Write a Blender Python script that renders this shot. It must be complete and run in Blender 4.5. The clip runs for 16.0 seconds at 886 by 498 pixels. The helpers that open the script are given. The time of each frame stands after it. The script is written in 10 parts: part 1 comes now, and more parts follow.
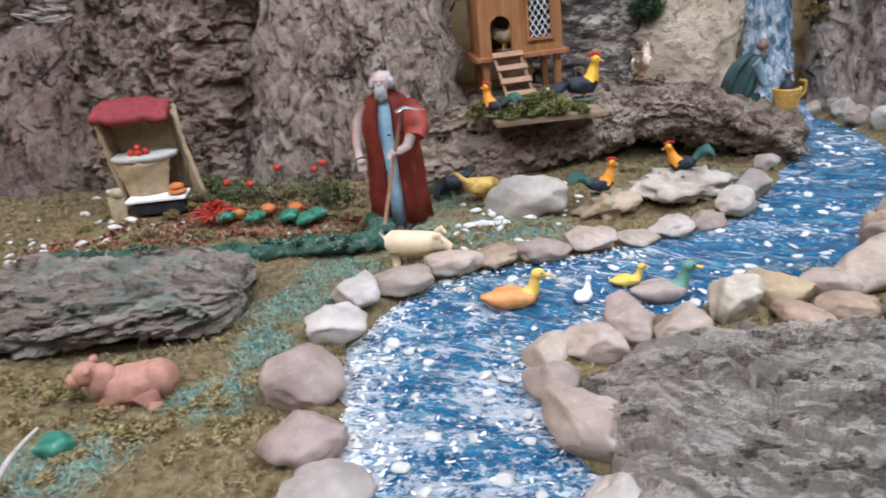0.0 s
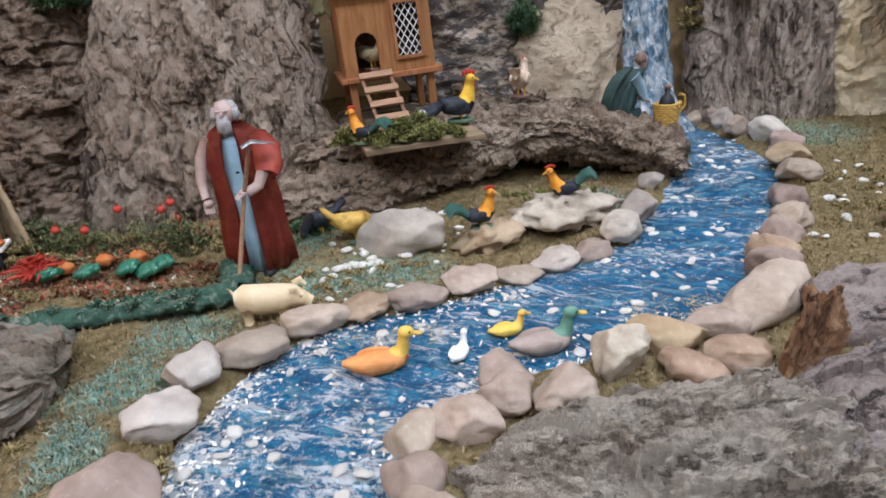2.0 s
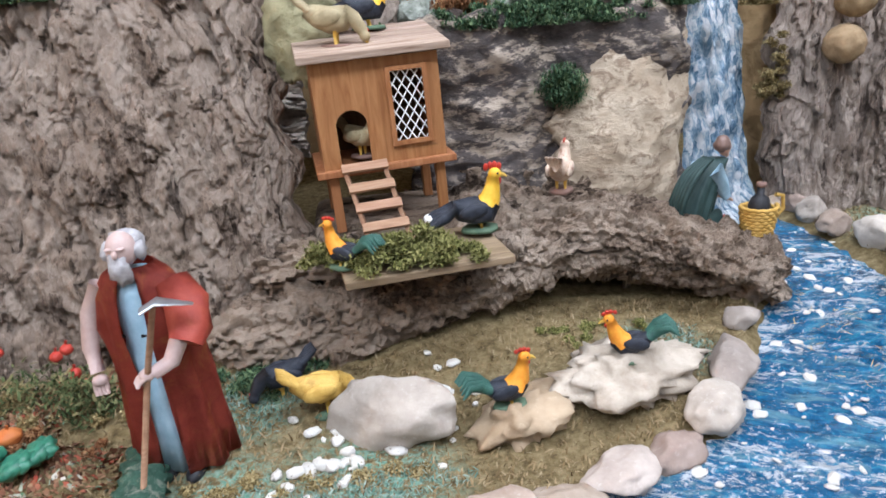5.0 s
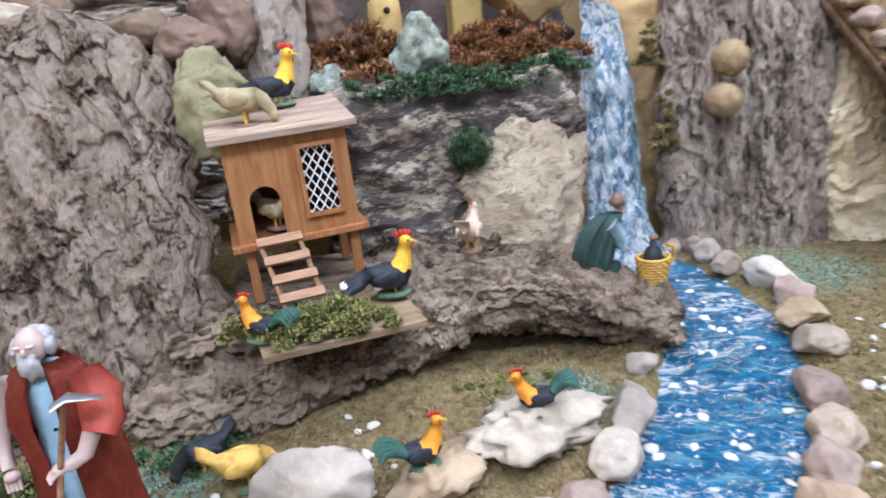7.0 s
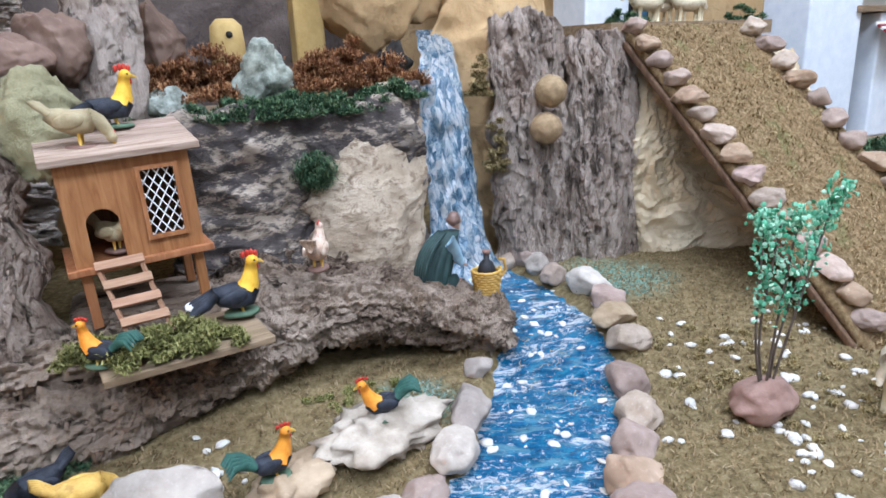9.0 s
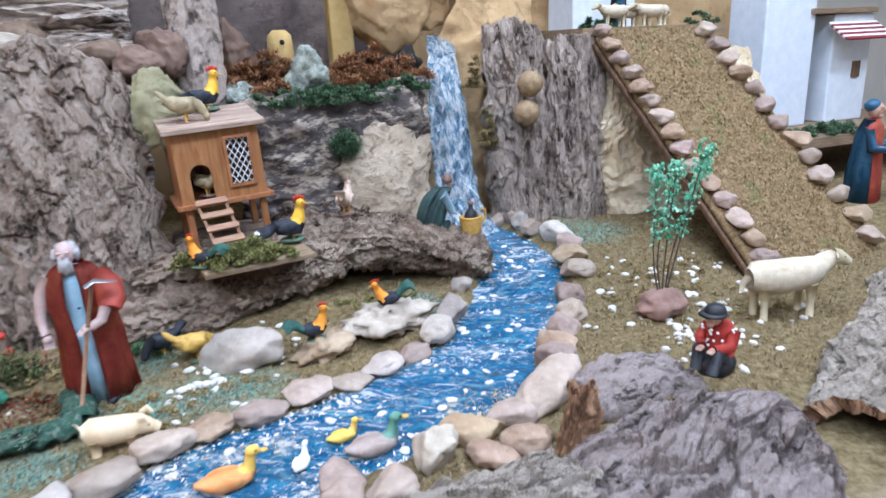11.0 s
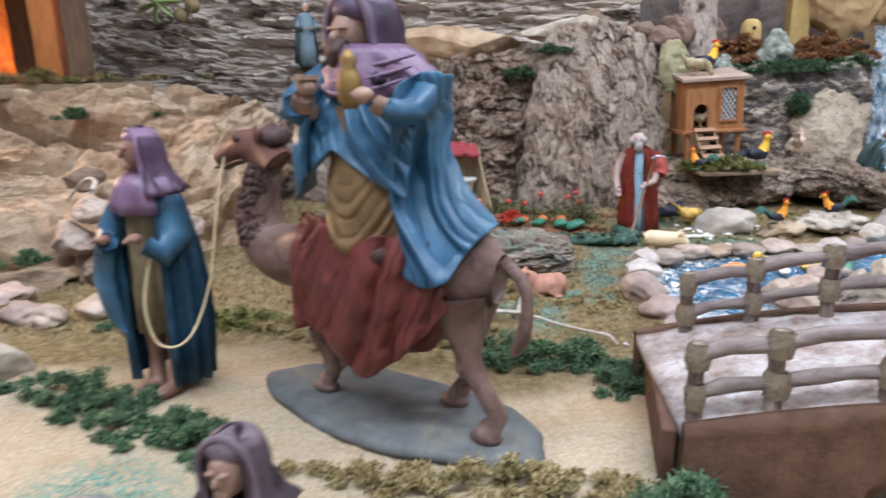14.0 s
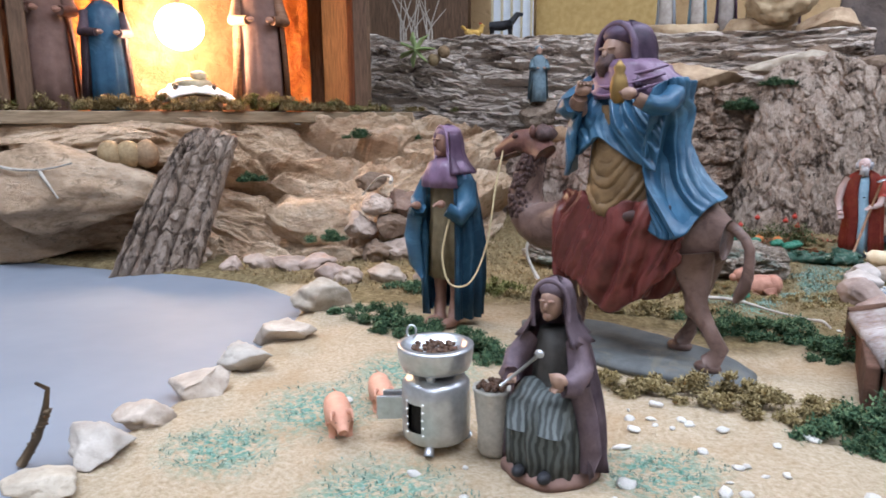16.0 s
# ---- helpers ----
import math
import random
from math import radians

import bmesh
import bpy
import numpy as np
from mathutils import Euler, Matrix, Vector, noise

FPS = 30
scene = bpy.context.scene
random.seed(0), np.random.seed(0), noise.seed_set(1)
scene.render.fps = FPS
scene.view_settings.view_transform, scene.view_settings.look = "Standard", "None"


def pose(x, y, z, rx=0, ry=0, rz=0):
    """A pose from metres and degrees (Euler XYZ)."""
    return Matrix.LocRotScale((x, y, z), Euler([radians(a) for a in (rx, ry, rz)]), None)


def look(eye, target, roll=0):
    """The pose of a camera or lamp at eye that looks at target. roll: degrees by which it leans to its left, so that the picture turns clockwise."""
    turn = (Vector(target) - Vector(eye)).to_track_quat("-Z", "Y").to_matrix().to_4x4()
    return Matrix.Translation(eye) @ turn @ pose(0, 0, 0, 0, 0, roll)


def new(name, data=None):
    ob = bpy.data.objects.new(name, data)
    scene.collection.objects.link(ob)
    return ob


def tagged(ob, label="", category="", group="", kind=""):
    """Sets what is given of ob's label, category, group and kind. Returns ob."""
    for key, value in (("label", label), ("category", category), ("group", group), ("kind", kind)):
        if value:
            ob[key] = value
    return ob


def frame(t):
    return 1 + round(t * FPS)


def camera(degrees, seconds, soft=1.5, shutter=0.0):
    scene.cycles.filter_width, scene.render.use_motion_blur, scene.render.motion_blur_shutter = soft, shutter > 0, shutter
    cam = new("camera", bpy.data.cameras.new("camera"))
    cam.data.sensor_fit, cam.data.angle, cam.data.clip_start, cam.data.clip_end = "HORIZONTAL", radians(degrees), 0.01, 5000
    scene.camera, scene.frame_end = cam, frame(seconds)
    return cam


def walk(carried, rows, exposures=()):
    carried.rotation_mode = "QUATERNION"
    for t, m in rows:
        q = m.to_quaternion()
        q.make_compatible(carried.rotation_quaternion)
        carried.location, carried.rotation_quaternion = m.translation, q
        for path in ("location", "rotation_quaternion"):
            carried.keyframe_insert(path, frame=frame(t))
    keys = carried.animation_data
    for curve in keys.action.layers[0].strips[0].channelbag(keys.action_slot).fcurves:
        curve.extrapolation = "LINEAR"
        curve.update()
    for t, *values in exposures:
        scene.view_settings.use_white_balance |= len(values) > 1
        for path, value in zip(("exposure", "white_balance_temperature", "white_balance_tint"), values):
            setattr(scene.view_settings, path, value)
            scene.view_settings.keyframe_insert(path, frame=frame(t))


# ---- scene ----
cam = camera(67.0, 16.0, 1.6, 0.4)
PATH = [
    (0, (0.0023, 0.025, 0.2503), (-0.0133, 1.88, -0.4951), -4.27),
    (0.5, (0.0281, 0.044, 0.2467), (0.1106, 1.891, -0.5177), -4.68),
    (1, (0.0451, 0.061, 0.2467), (0.1982, 1.899, -0.5271), -4.97),
    (1.5, (0.0474, 0.078, 0.2516), (0.2627, 1.911, -0.52), -4.66),
    (2, (0.0477, 0.099, 0.2556), (0.2942, 1.936, -0.4969), -4.43),
    (2.5, (0.0431, 0.125, 0.2629), (0.3267, 1.963, -0.4728), -3.61),
    (3, (0.0394, 0.168, 0.2681), (0.3383, 2.011, -0.4485), -3.09),
    (3.5, (0.0436, 0.219, 0.2708), (0.3144, 2.073, -0.429), -3.28),
    (4, (0.0557, 0.272, 0.2721), (0.2828, 2.134, -0.4211), -3.49),
    (6.5, (0.1048, 0.34, 0.3042), (0.3898, 2.211, -0.3424), -4.54),
    (7, (0.1032, 0.305, 0.3113), (0.523, 2.164, -0.2945), -4.57),
    (7.5, (0.1022, 0.259, 0.3113), (0.6515, 2.101, -0.2402), -4.67),
    (8, (0.0879, 0.261, 0.3232), (0.785, 2.05, -0.2364), -3.28),
    (8.5, (0.0938, 0.265, 0.3209), (0.8615, 2.027, -0.231), -2.62),
    (9, (0.1006, 0.269, 0.3185), (0.9333, 1.995, -0.2534), -2.16),
    (11.5, (0.0141, -0.055, 0.3288), (0.6652, 1.741, -0.2631), -2.92),
    (12, (-0.0198, -0.12, 0.3148), (0.5015, 1.715, -0.2861), -3.01),
    (12.5, (-0.0782, -0.187, 0.2943), (0.2671, 1.691, -0.3009), -2.69),
    (13, (-0.1333, -0.251, 0.2937), (0.0146, 1.652, -0.3015), -2.45),
    (13.5, (-0.1951, -0.307, 0.2834), (-0.2183, 1.612, -0.2772), -1.75),
    (14, (-0.2622, -0.371, 0.2665), (-0.4406, 1.554, -0.2426), -1.01),
    (14.5, (-0.288, -0.442, 0.2551), (-0.6389, 1.471, -0.2084), -0.65),
    (15, (-0.2742, -0.508, 0.2352), (-0.8058, 1.377, -0.1681), -0.65),
    (15.5, (-0.2698, -0.542, 0.2249), (-0.9281, 1.311, -0.1376), -0.47),
    (16, (-0.2796, -0.551, 0.2285), (-1.0121, 1.274, -0.1345), -0.52),
]
EXPOSURE = ((0.0, 0.15, 6300, 10), (1.0, -0.05, 6350, 10), (2.5, -0.03, 6700, 10), (4.0, 0.25, 6650, 11), (6.5, 0.52, 6250, 10), (7.5, 0.5, 6150, 10), (9.0, 0.44, 6000, 9), (11.5, 0.35, 5750, 9),
            (12.5, 0.2, 5950, 10), (13.5, 0.12, 6200, 10), (14.0, 0.28, 6350, 10), (15.0, 0.36, 6350, 10), (16.0, 0.16, 6200, 11))
walk(cam, [(t, look(eye, target, roll)) for t, eye, target, roll in PATH], EXPOSURE)

# ---- light: a hall with ceiling panels, and the warm bulb in the stable ----
world = bpy.data.worlds.new("world")
scene.world = world
world.use_nodes = True
world.node_tree.nodes["Background"].inputs[0].default_value = (0.80, 0.83, 1.0, 1)
world.node_tree.nodes["Background"].inputs[1].default_value = 0.15


def area_lamp(name, m, sx, sy, watts, colour):
    data = bpy.data.lights.new(name, "AREA")
    data.shape, data.size, data.size_y, data.energy, data.color = "RECTANGLE", sx, sy, watts, colour
    ob = new(name, data)
    ob.matrix_world = m
    return ob


PANELS = ((-1.2, -0.4), (0.1, -0.45), (1.35, 0.1), (0.5, 0.75), (-0.3, -2.0))
PANEL_WATTS = (21.0, 17.0, 17.0, 14.0, 14.0)
for (px, py), watts in zip(PANELS, PANEL_WATTS):
    area_lamp("panel_lamp", pose(px, py, 1.69), 1.1, 0.28, watts * 1.16, (0.80, 0.90, 1.08))


def bulb(name, at, watts, colour, radius):
    data = bpy.data.lights.new(name, "POINT")
    data.energy, data.color, data.shadow_soft_size = watts, colour, radius
    ob = new(name, data)
    ob.location = at
    return ob


bulb("stable_lamp", (-1.268, 0.53, 0.42), 1.8, (1.0, 0.46, 0.28), 0.03)
# faint warm lamp added at the back of the upper shelf, without a fixture
bulb("oven_glow", (0.285, 1.33, 0.36), 0.05, (1.0, 0.45, 0.15), 0.01)


# ---- materials ----
def rgb(c, k=1.0):
    return (c[0] * k, c[1] * k, c[2] * k, 1)


class Mat:
    """A node material put together step by step."""

    def __init__(self, name):
        self.m = bpy.data.materials.new(name)
        self.m.use_nodes = True
        self.t = self.m.node_tree
        self.b = self.t.nodes["Principled BSDF"]
        self.co = None

    def node(self, kind, **values):
        n = self.t.nodes.new(kind)
        for k, v in values.items():
            n.inputs[k.replace("_", " ")].default_value = v
        return n

    def link(self, a, b):
        self.t.links.new(a, b)

    def coords(self, which="Object", stretch=(1, 1, 1), turn=(0, 0, 0)):
        c = self.node("ShaderNodeTexCoord")
        mp = self.node("ShaderNodeMapping", Scale=stretch, Rotation=turn)
        self.link(c.outputs[which], mp.inputs["Vector"])
        return mp.outputs["Vector"]

    def noise(self, scale, detail=4.0, rough=0.6, vec=None, distortion=0.0):
        n = self.node("ShaderNodeTexNoise", Scale=scale, Detail=detail, Roughness=rough, Distortion=distortion)
        self.link(vec or self.co, n.inputs["Vector"])
        return n.outputs["Fac"]

    def ramp(self, fac, *stops):
        n = self.node("ShaderNodeValToRGB")
        e = n.color_ramp.elements
        while len(e) < len(stops):
            e.new(0.5)
        for el, (p, c) in zip(e, stops):
            el.position, el.color = p, (c if len(c) == 4 else (*c, 1))
        self.link(fac, n.inputs["Fac"])
        return n.outputs["Color"]

    def step(self, fac, lo, hi):
        n = self.node("ShaderNodeMapRange")
        n.interpolation_type = "SMOOTHSTEP"
        n.inputs[1].default_value, n.inputs[2].default_value = lo, hi
        self.link(fac, n.inputs[0])
        return n.outputs[0]

    def math(self, op, a, b):
        n = self.node("ShaderNodeMath")
        n.operation = op
        for k, v in enumerate((a, b)):
            if isinstance(v, (int, float)):
                n.inputs[k].default_value = v
            else:
                self.link(v, n.inputs[k])
        return n.outputs[0]

    def mix(self, fac, a, b, how="MIX"):
        n = self.node("ShaderNodeMix")
        n.data_type, n.blend_type = "RGBA", how
        for k, v in ((0, fac), (6, a), (7, b)):
            if isinstance(v, (int, float)):
                n.inputs[k].default_value = v
            elif isinstance(v, tuple):
                n.inputs[k].default_value = v if len(v) == 4 else (*v, 1)
            else:
                self.link(v, n.inputs[k])
        return n.outputs[2]

    def attribute(self, name):
        n = self.node("ShaderNodeAttribute")
        n.attribute_name = name
        return n.outputs["Fac"]

    def random(self, island=False):
        if island:
            return self.node("ShaderNodeNewGeometry").outputs["Random Per Island"]
        return self.node("ShaderNodeObjectInfo").outputs["Random"]

    def vary(self, colour, amount, hue=0.02, island=False):
        """Colour differing a little from piece to piece."""
        r = self.random(island)
        n = self.node("ShaderNodeHueSaturation")
        v = self.node("ShaderNodeMapRange")
        v.inputs[3].default_value, v.inputs[4].default_value = 1 - amount, 1 + amount
        h = self.node("ShaderNodeMapRange")
        h.inputs[3].default_value, h.inputs[4].default_value = 0.5 - hue, 0.5 + hue
        self.link(r, v.inputs[0])
        f = self.math("FRACT", self.math("MULTIPLY", r, 7.31), 0)
        self.link(f, h.inputs[0])
        self.link(v.outputs[0], n.inputs["Value"])
        self.link(h.outputs[0], n.inputs["Hue"])
        self.link(colour, n.inputs["Color"])
        return n.outputs["Color"]

    def done(self, colour, rough=0.8, height=None, depth=0.002, strength=1.0, metal=0.0, coat=0.0, spec=0.3):
        b = self.b
        if isinstance(colour, tuple):
            b.inputs["Base Color"].default_value = colour if len(colour) == 4 else (*colour, 1)
        else:
            self.link(colour, b.inputs["Base Color"])
        if isinstance(rough, (int, float)):
            b.inputs["Roughness"].default_value = rough
        else:
            self.link(rough, b.inputs["Roughness"])
        b.inputs["Metallic"].default_value = metal
        b.inputs["Coat Weight"].default_value = coat
        b.inputs["Specular IOR Level"].default_value = spec
        if height is not None:
            n = self.node("ShaderNodeBump", Strength=strength, Distance=depth)
            self.link(height, n.inputs["Height"])
            self.link(n.outputs["Normal"], b.inputs["Normal"])
        return self.m


def bark_mat(name, dark, mid, light, scale=60.0, stretch=(1, 1, 0.35), lichen=None, depth=0.006):
    """Cork bark: overlapping broken chips at two sizes, each with its own tone and height, and rough grit."""
    k = Mat(name)
    k.co = k.coords("Object", stretch)

    def chips(size, warp, wsize):
        wob = k.node("ShaderNodeTexNoise", Scale=wsize, Detail=5.0, Roughness=0.7)
        k.link(k.co, wob.inputs["Vector"])
        bent = k.node("ShaderNodeVectorMath")
        bent.operation = "MULTIPLY_ADD"
        k.link(wob.outputs["Color"], bent.inputs[0])
        bent.inputs[1].default_value = (warp,) * 3
        k.link(k.co, bent.inputs[2])
        v = k.node("ShaderNodeTexVoronoi", Scale=size)
        k.link(bent.outputs[0], v.inputs["Vector"])
        tone = k.node("ShaderNodeSeparateColor")
        k.link(v.outputs["Color"], tone.inputs[0])
        return tone.outputs
    a = chips(scale * 0.55, 1.1 / scale, scale * 1.8)
    b = chips(scale * 1.7, 0.5 / scale, scale * 4.0)
    grit = k.noise(scale * 5.0, 7.0, 0.8)
    tone = k.math("ADD", k.math("MULTIPLY", a[0], 0.30), k.math("MULTIPLY", b[0], 0.26))
    tone = k.math("ADD", tone, k.math("MULTIPLY", k.noise(scale * 0.13, 5.0, 0.65), 0.62))
    tone = k.math("ADD", tone, k.math("MULTIPLY", k.math("SUBTRACT", grit, 0.5), 0.9))
    c = k.ramp(tone, (0.30, rgb(dark, 0.8)), (0.50, mid), (0.82, light))
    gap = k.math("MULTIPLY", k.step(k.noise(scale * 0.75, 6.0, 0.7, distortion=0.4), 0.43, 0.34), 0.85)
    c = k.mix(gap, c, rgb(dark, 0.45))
    if lichen:
        c = k.mix(k.math("MULTIPLY", k.step(k.noise(scale * 0.5, 6.0, 0.7), 0.53, 0.62), 0.55), c, lichen)
    h = k.math("ADD", k.math("MULTIPLY", a[1], 1.1), k.math("MULTIPLY", b[1], 0.6))
    h = k.math("SUBTRACT", k.math("ADD", h, grit), k.math("MULTIPLY", gap, 1.2))
    return k.done(c, 0.92, h, depth, 1.0, spec=0.12)


def stone_mat(name, a, b, speck, scale=40.0, vary=0.2):
    k = Mat(name)
    k.co = k.coords()
    c = k.ramp(k.noise(scale, 5.0, 0.6), (0.35, a), (0.65, b))
    c = k.mix(k.math("MULTIPLY", k.step(k.noise(scale * 9, 3.0), 0.56, 0.74), 0.35), c, speck)
    c = k.vary(c, vary, 0.012)
    return k.done(c, 0.75, k.noise(scale * 5, 6.0, 0.7), 0.0012, 0.8, spec=0.25)


def paint_mat(name, a, b, rough=0.55, scale=90.0, coat=0.0, wash=None, depth=0.0008):
    """Hand-painted plaster or resin: brushed colour with a darker wash."""
    k = Mat(name)
    k.co = k.coords()
    c = k.ramp(k.noise(scale, 5.0, 0.65), (0.3, a), (0.7, b))
    if wash:
        c = k.mix(k.math("MULTIPLY", k.step(k.noise(scale * 0.5, 4.0, 0.7, distortion=1.0), 0.5, 0.68), 0.7), c, wash)
    return k.done(c, rough, k.noise(scale * 4, 4.0), depth, 0.5, coat=coat, spec=0.3)


def fibre_mat(name, *stops):
    k = Mat(name)
    c = k.ramp(k.random(True), *stops)
    return k.done(c, 0.95, spec=0.1)


def wood_mat(name, dark, light, scale=60.0, axis="z", rough=0.6):
    k = Mat(name)
    s = {"x": (0.12, 1, 1), "y": (1, 0.12, 1), "z": (1, 1, 0.12)}[axis]
    k.co = k.coords("Object", s)
    g = k.noise(scale * 3, 5.0, 0.6, distortion=0.8)
    c = k.ramp(g, (0.35, dark), (0.65, light))
    c = k.mix(k.step(k.noise(scale * 0.5, 2.0), 0.4, 0.7), c, k.mix(0.3, c, dark))
    return k.done(k.vary(c, 0.1, 0.005), rough, g, 0.0008, 0.6, spec=0.25)


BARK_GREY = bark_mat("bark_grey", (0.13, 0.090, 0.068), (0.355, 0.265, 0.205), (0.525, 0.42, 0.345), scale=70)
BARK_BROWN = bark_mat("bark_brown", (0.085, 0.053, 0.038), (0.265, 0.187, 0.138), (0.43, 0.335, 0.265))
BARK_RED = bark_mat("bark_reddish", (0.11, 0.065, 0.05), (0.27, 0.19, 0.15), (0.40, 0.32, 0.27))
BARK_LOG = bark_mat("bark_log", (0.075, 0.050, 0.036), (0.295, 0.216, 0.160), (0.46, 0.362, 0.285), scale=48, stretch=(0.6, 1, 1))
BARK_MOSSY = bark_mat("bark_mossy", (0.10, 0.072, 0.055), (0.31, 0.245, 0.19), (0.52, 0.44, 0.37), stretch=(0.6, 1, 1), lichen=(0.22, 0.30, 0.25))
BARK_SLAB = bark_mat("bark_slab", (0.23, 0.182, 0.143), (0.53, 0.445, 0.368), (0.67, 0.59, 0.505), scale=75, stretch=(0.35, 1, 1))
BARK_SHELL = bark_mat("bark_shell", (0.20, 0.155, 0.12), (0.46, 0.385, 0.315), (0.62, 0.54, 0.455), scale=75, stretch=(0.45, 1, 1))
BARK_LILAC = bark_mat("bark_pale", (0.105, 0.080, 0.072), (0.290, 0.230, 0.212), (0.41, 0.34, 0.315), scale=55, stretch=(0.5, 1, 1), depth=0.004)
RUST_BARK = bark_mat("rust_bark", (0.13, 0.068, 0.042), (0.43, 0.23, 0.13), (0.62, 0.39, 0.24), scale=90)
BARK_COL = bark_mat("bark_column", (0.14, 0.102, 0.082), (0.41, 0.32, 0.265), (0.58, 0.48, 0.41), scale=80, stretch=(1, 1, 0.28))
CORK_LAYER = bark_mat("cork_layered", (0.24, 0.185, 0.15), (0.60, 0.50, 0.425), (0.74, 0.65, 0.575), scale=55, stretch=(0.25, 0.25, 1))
ROCK_TAN = stone_mat("rock_tan", (0.30, 0.20, 0.115), (0.50, 0.375, 0.24), (0.60, 0.49, 0.35), 22.0, 0.06)
ROCK_PINK = stone_mat("rock_pinkish", (0.25, 0.165, 0.105), (0.44, 0.32, 0.225), (0.56, 0.44, 0.33), 22.0, 0.08)
ROCK_BROWN = stone_mat("rock_brown", (0.11, 0.070, 0.05), (0.215, 0.145, 0.105), (0.30, 0.225, 0.17), 18.0, 0.1)
ROCK_CREAM = stone_mat("rock_cream", (0.35, 0.29, 0.225), (0.53, 0.46, 0.375), (0.27, 0.21, 0.145), 45.0, 0.05)


def ledge_mat(name, dark, mid, light):
    """Weathered sandstone: broad tan stains, fine grit and dark flecks."""
    k = Mat(name)
    k.co = k.coords("Object", (1, 1, 1.7))
    n = k.math("ADD", k.math("MULTIPLY", k.noise(9, 6.0, 0.65), 0.55), k.math("MULTIPLY", k.noise(60, 7.0, 0.75), 0.45))
    c = k.ramp(n, (0.36, dark), (0.50, mid), (0.62, light))
    c = k.mix(k.math("MULTIPLY", k.step(k.noise(34, 7.0, 0.75, distortion=0.8), 0.55, 0.64), 0.6), c, rgb(dark, 0.55))
    c = k.mix(k.math("MULTIPLY", k.step(k.noise(5, 4.0), 0.52, 0.62), 0.35), c, (0.42, 0.25, 0.15))
    h = k.math("ADD", k.noise(34, 8.0, 0.75, distortion=0.8), k.noise(160, 6.0, 0.75))
    return k.done(c, 0.9, h, 0.008, 1.0, spec=0.15)


LEDGE = ledge_mat("sandstone_ledge", (0.40, 0.255, 0.150), (0.68, 0.495, 0.335), (0.80, 0.65, 0.485))
STONE_WARM = stone_mat("stone_warm", (0.29, 0.215, 0.165), (0.46, 0.365, 0.30), (0.53, 0.465, 0.40), 30.0)
STONE_GREY = stone_mat("stone_grey", (0.29, 0.24, 0.205), (0.455, 0.39, 0.34), (0.52, 0.47, 0.425), 30.0)
STONE_MAUVE = stone_mat("stone_mauve", (0.26, 0.188, 0.152), (0.41, 0.315, 0.265), (0.47, 0.40, 0.36), 30.0)
STONE_PALE = stone_mat("stone_pale", (0.37, 0.32, 0.275), (0.56, 0.50, 0.445), (0.37, 0.31, 0.265), 30.0)
PEBBLE = stone_mat("white_pebble", (0.74, 0.70, 0.64), (0.84, 0.81, 0.76), (0.64, 0.60, 0.55), 60.0, 0.08)
BALL_FUZZ = stone_mat("brown_ball", (0.22, 0.145, 0.080), (0.33, 0.23, 0.135), (0.16, 0.11, 0.06), 120.0, 0.1)

MOSS_DARK = fibre_mat("moss_dark_green", (0.0, (0.022, 0.05, 0.028)), (0.5, (0.06, 0.115, 0.062)), (1.0, (0.16, 0.22, 0.11)))
MOSS_OLIVE = fibre_mat("moss_olive", (0.0, (0.10, 0.07, 0.03)), (0.5, (0.25, 0.185, 0.08)), (1.0, (0.42, 0.34, 0.18)))
MOSS_GREEN = fibre_mat("moss_green", (0.0, (0.05, 0.05, 0.015)), (0.5, (0.16, 0.16, 0.05)), (1.0, (0.31, 0.29, 0.12)))
MOSS_RUST = fibre_mat("dried_moss_rust", (0.0, (0.10, 0.035, 0.015)), (0.5, (0.25, 0.11, 0.05)), (1.0, (0.40, 0.22, 0.11)))
CARPET = fibre_mat("fibre_carpet", (0.0, (0.095, 0.062, 0.03)), (0.4, (0.25, 0.175, 0.088)), (0.8, (0.33, 0.24, 0.135)), (1.0, (0.38, 0.30, 0.185)))
CARPET_WARM = fibre_mat("fibre_warm", (0.0, (0.13, 0.085, 0.038)), (0.5, (0.31, 0.215, 0.105)), (1.0, (0.47, 0.35, 0.20)))
LITTER = fibre_mat("garden_litter", (0.0, (0.08, 0.04, 0.025)), (0.35, (0.22, 0.10, 0.06)), (0.6, (0.34, 0.22, 0.13)), (0.8, (0.40, 0.06, 0.04)), (0.9, (0.10, 0.20, 0.10)), (1.0, (0.60, 0.54, 0.46)))
BORDER_FUZZ = fibre_mat("border_fuzz", (0.0, (0.012, 0.05, 0.035)), (0.6, (0.05, 0.13, 0.09)), (0.85, (0.20, 0.24, 0.17)), (1.0, (0.42, 0.38, 0.29)))
FIBRE_TEAL = fibre_mat("fibre_teal", (0.0, (0.09, 0.155, 0.12)), (0.6, (0.19, 0.29, 0.235)), (1.0, (0.36, 0.44, 0.38)))
FIBRE_STRAW = fibre_mat("fibre_straw", (0.0, (0.38, 0.27, 0.12)), (1.0, (0.62, 0.50, 0.28)))
LEAF_BRIGHT = fibre_mat("leaf_bright", (0.0, (0.06, 0.24, 0.13)), (0.5, (0.16, 0.44, 0.28)), (1.0, (0.48, 0.70, 0.54)))
LEAF_DARK = fibre_mat("leaf_dark", (0.0, (0.03, 0.05, 0.02)), (0.6, (0.10, 0.12, 0.05)), (1.0, (0.22, 0.18, 0.09)))

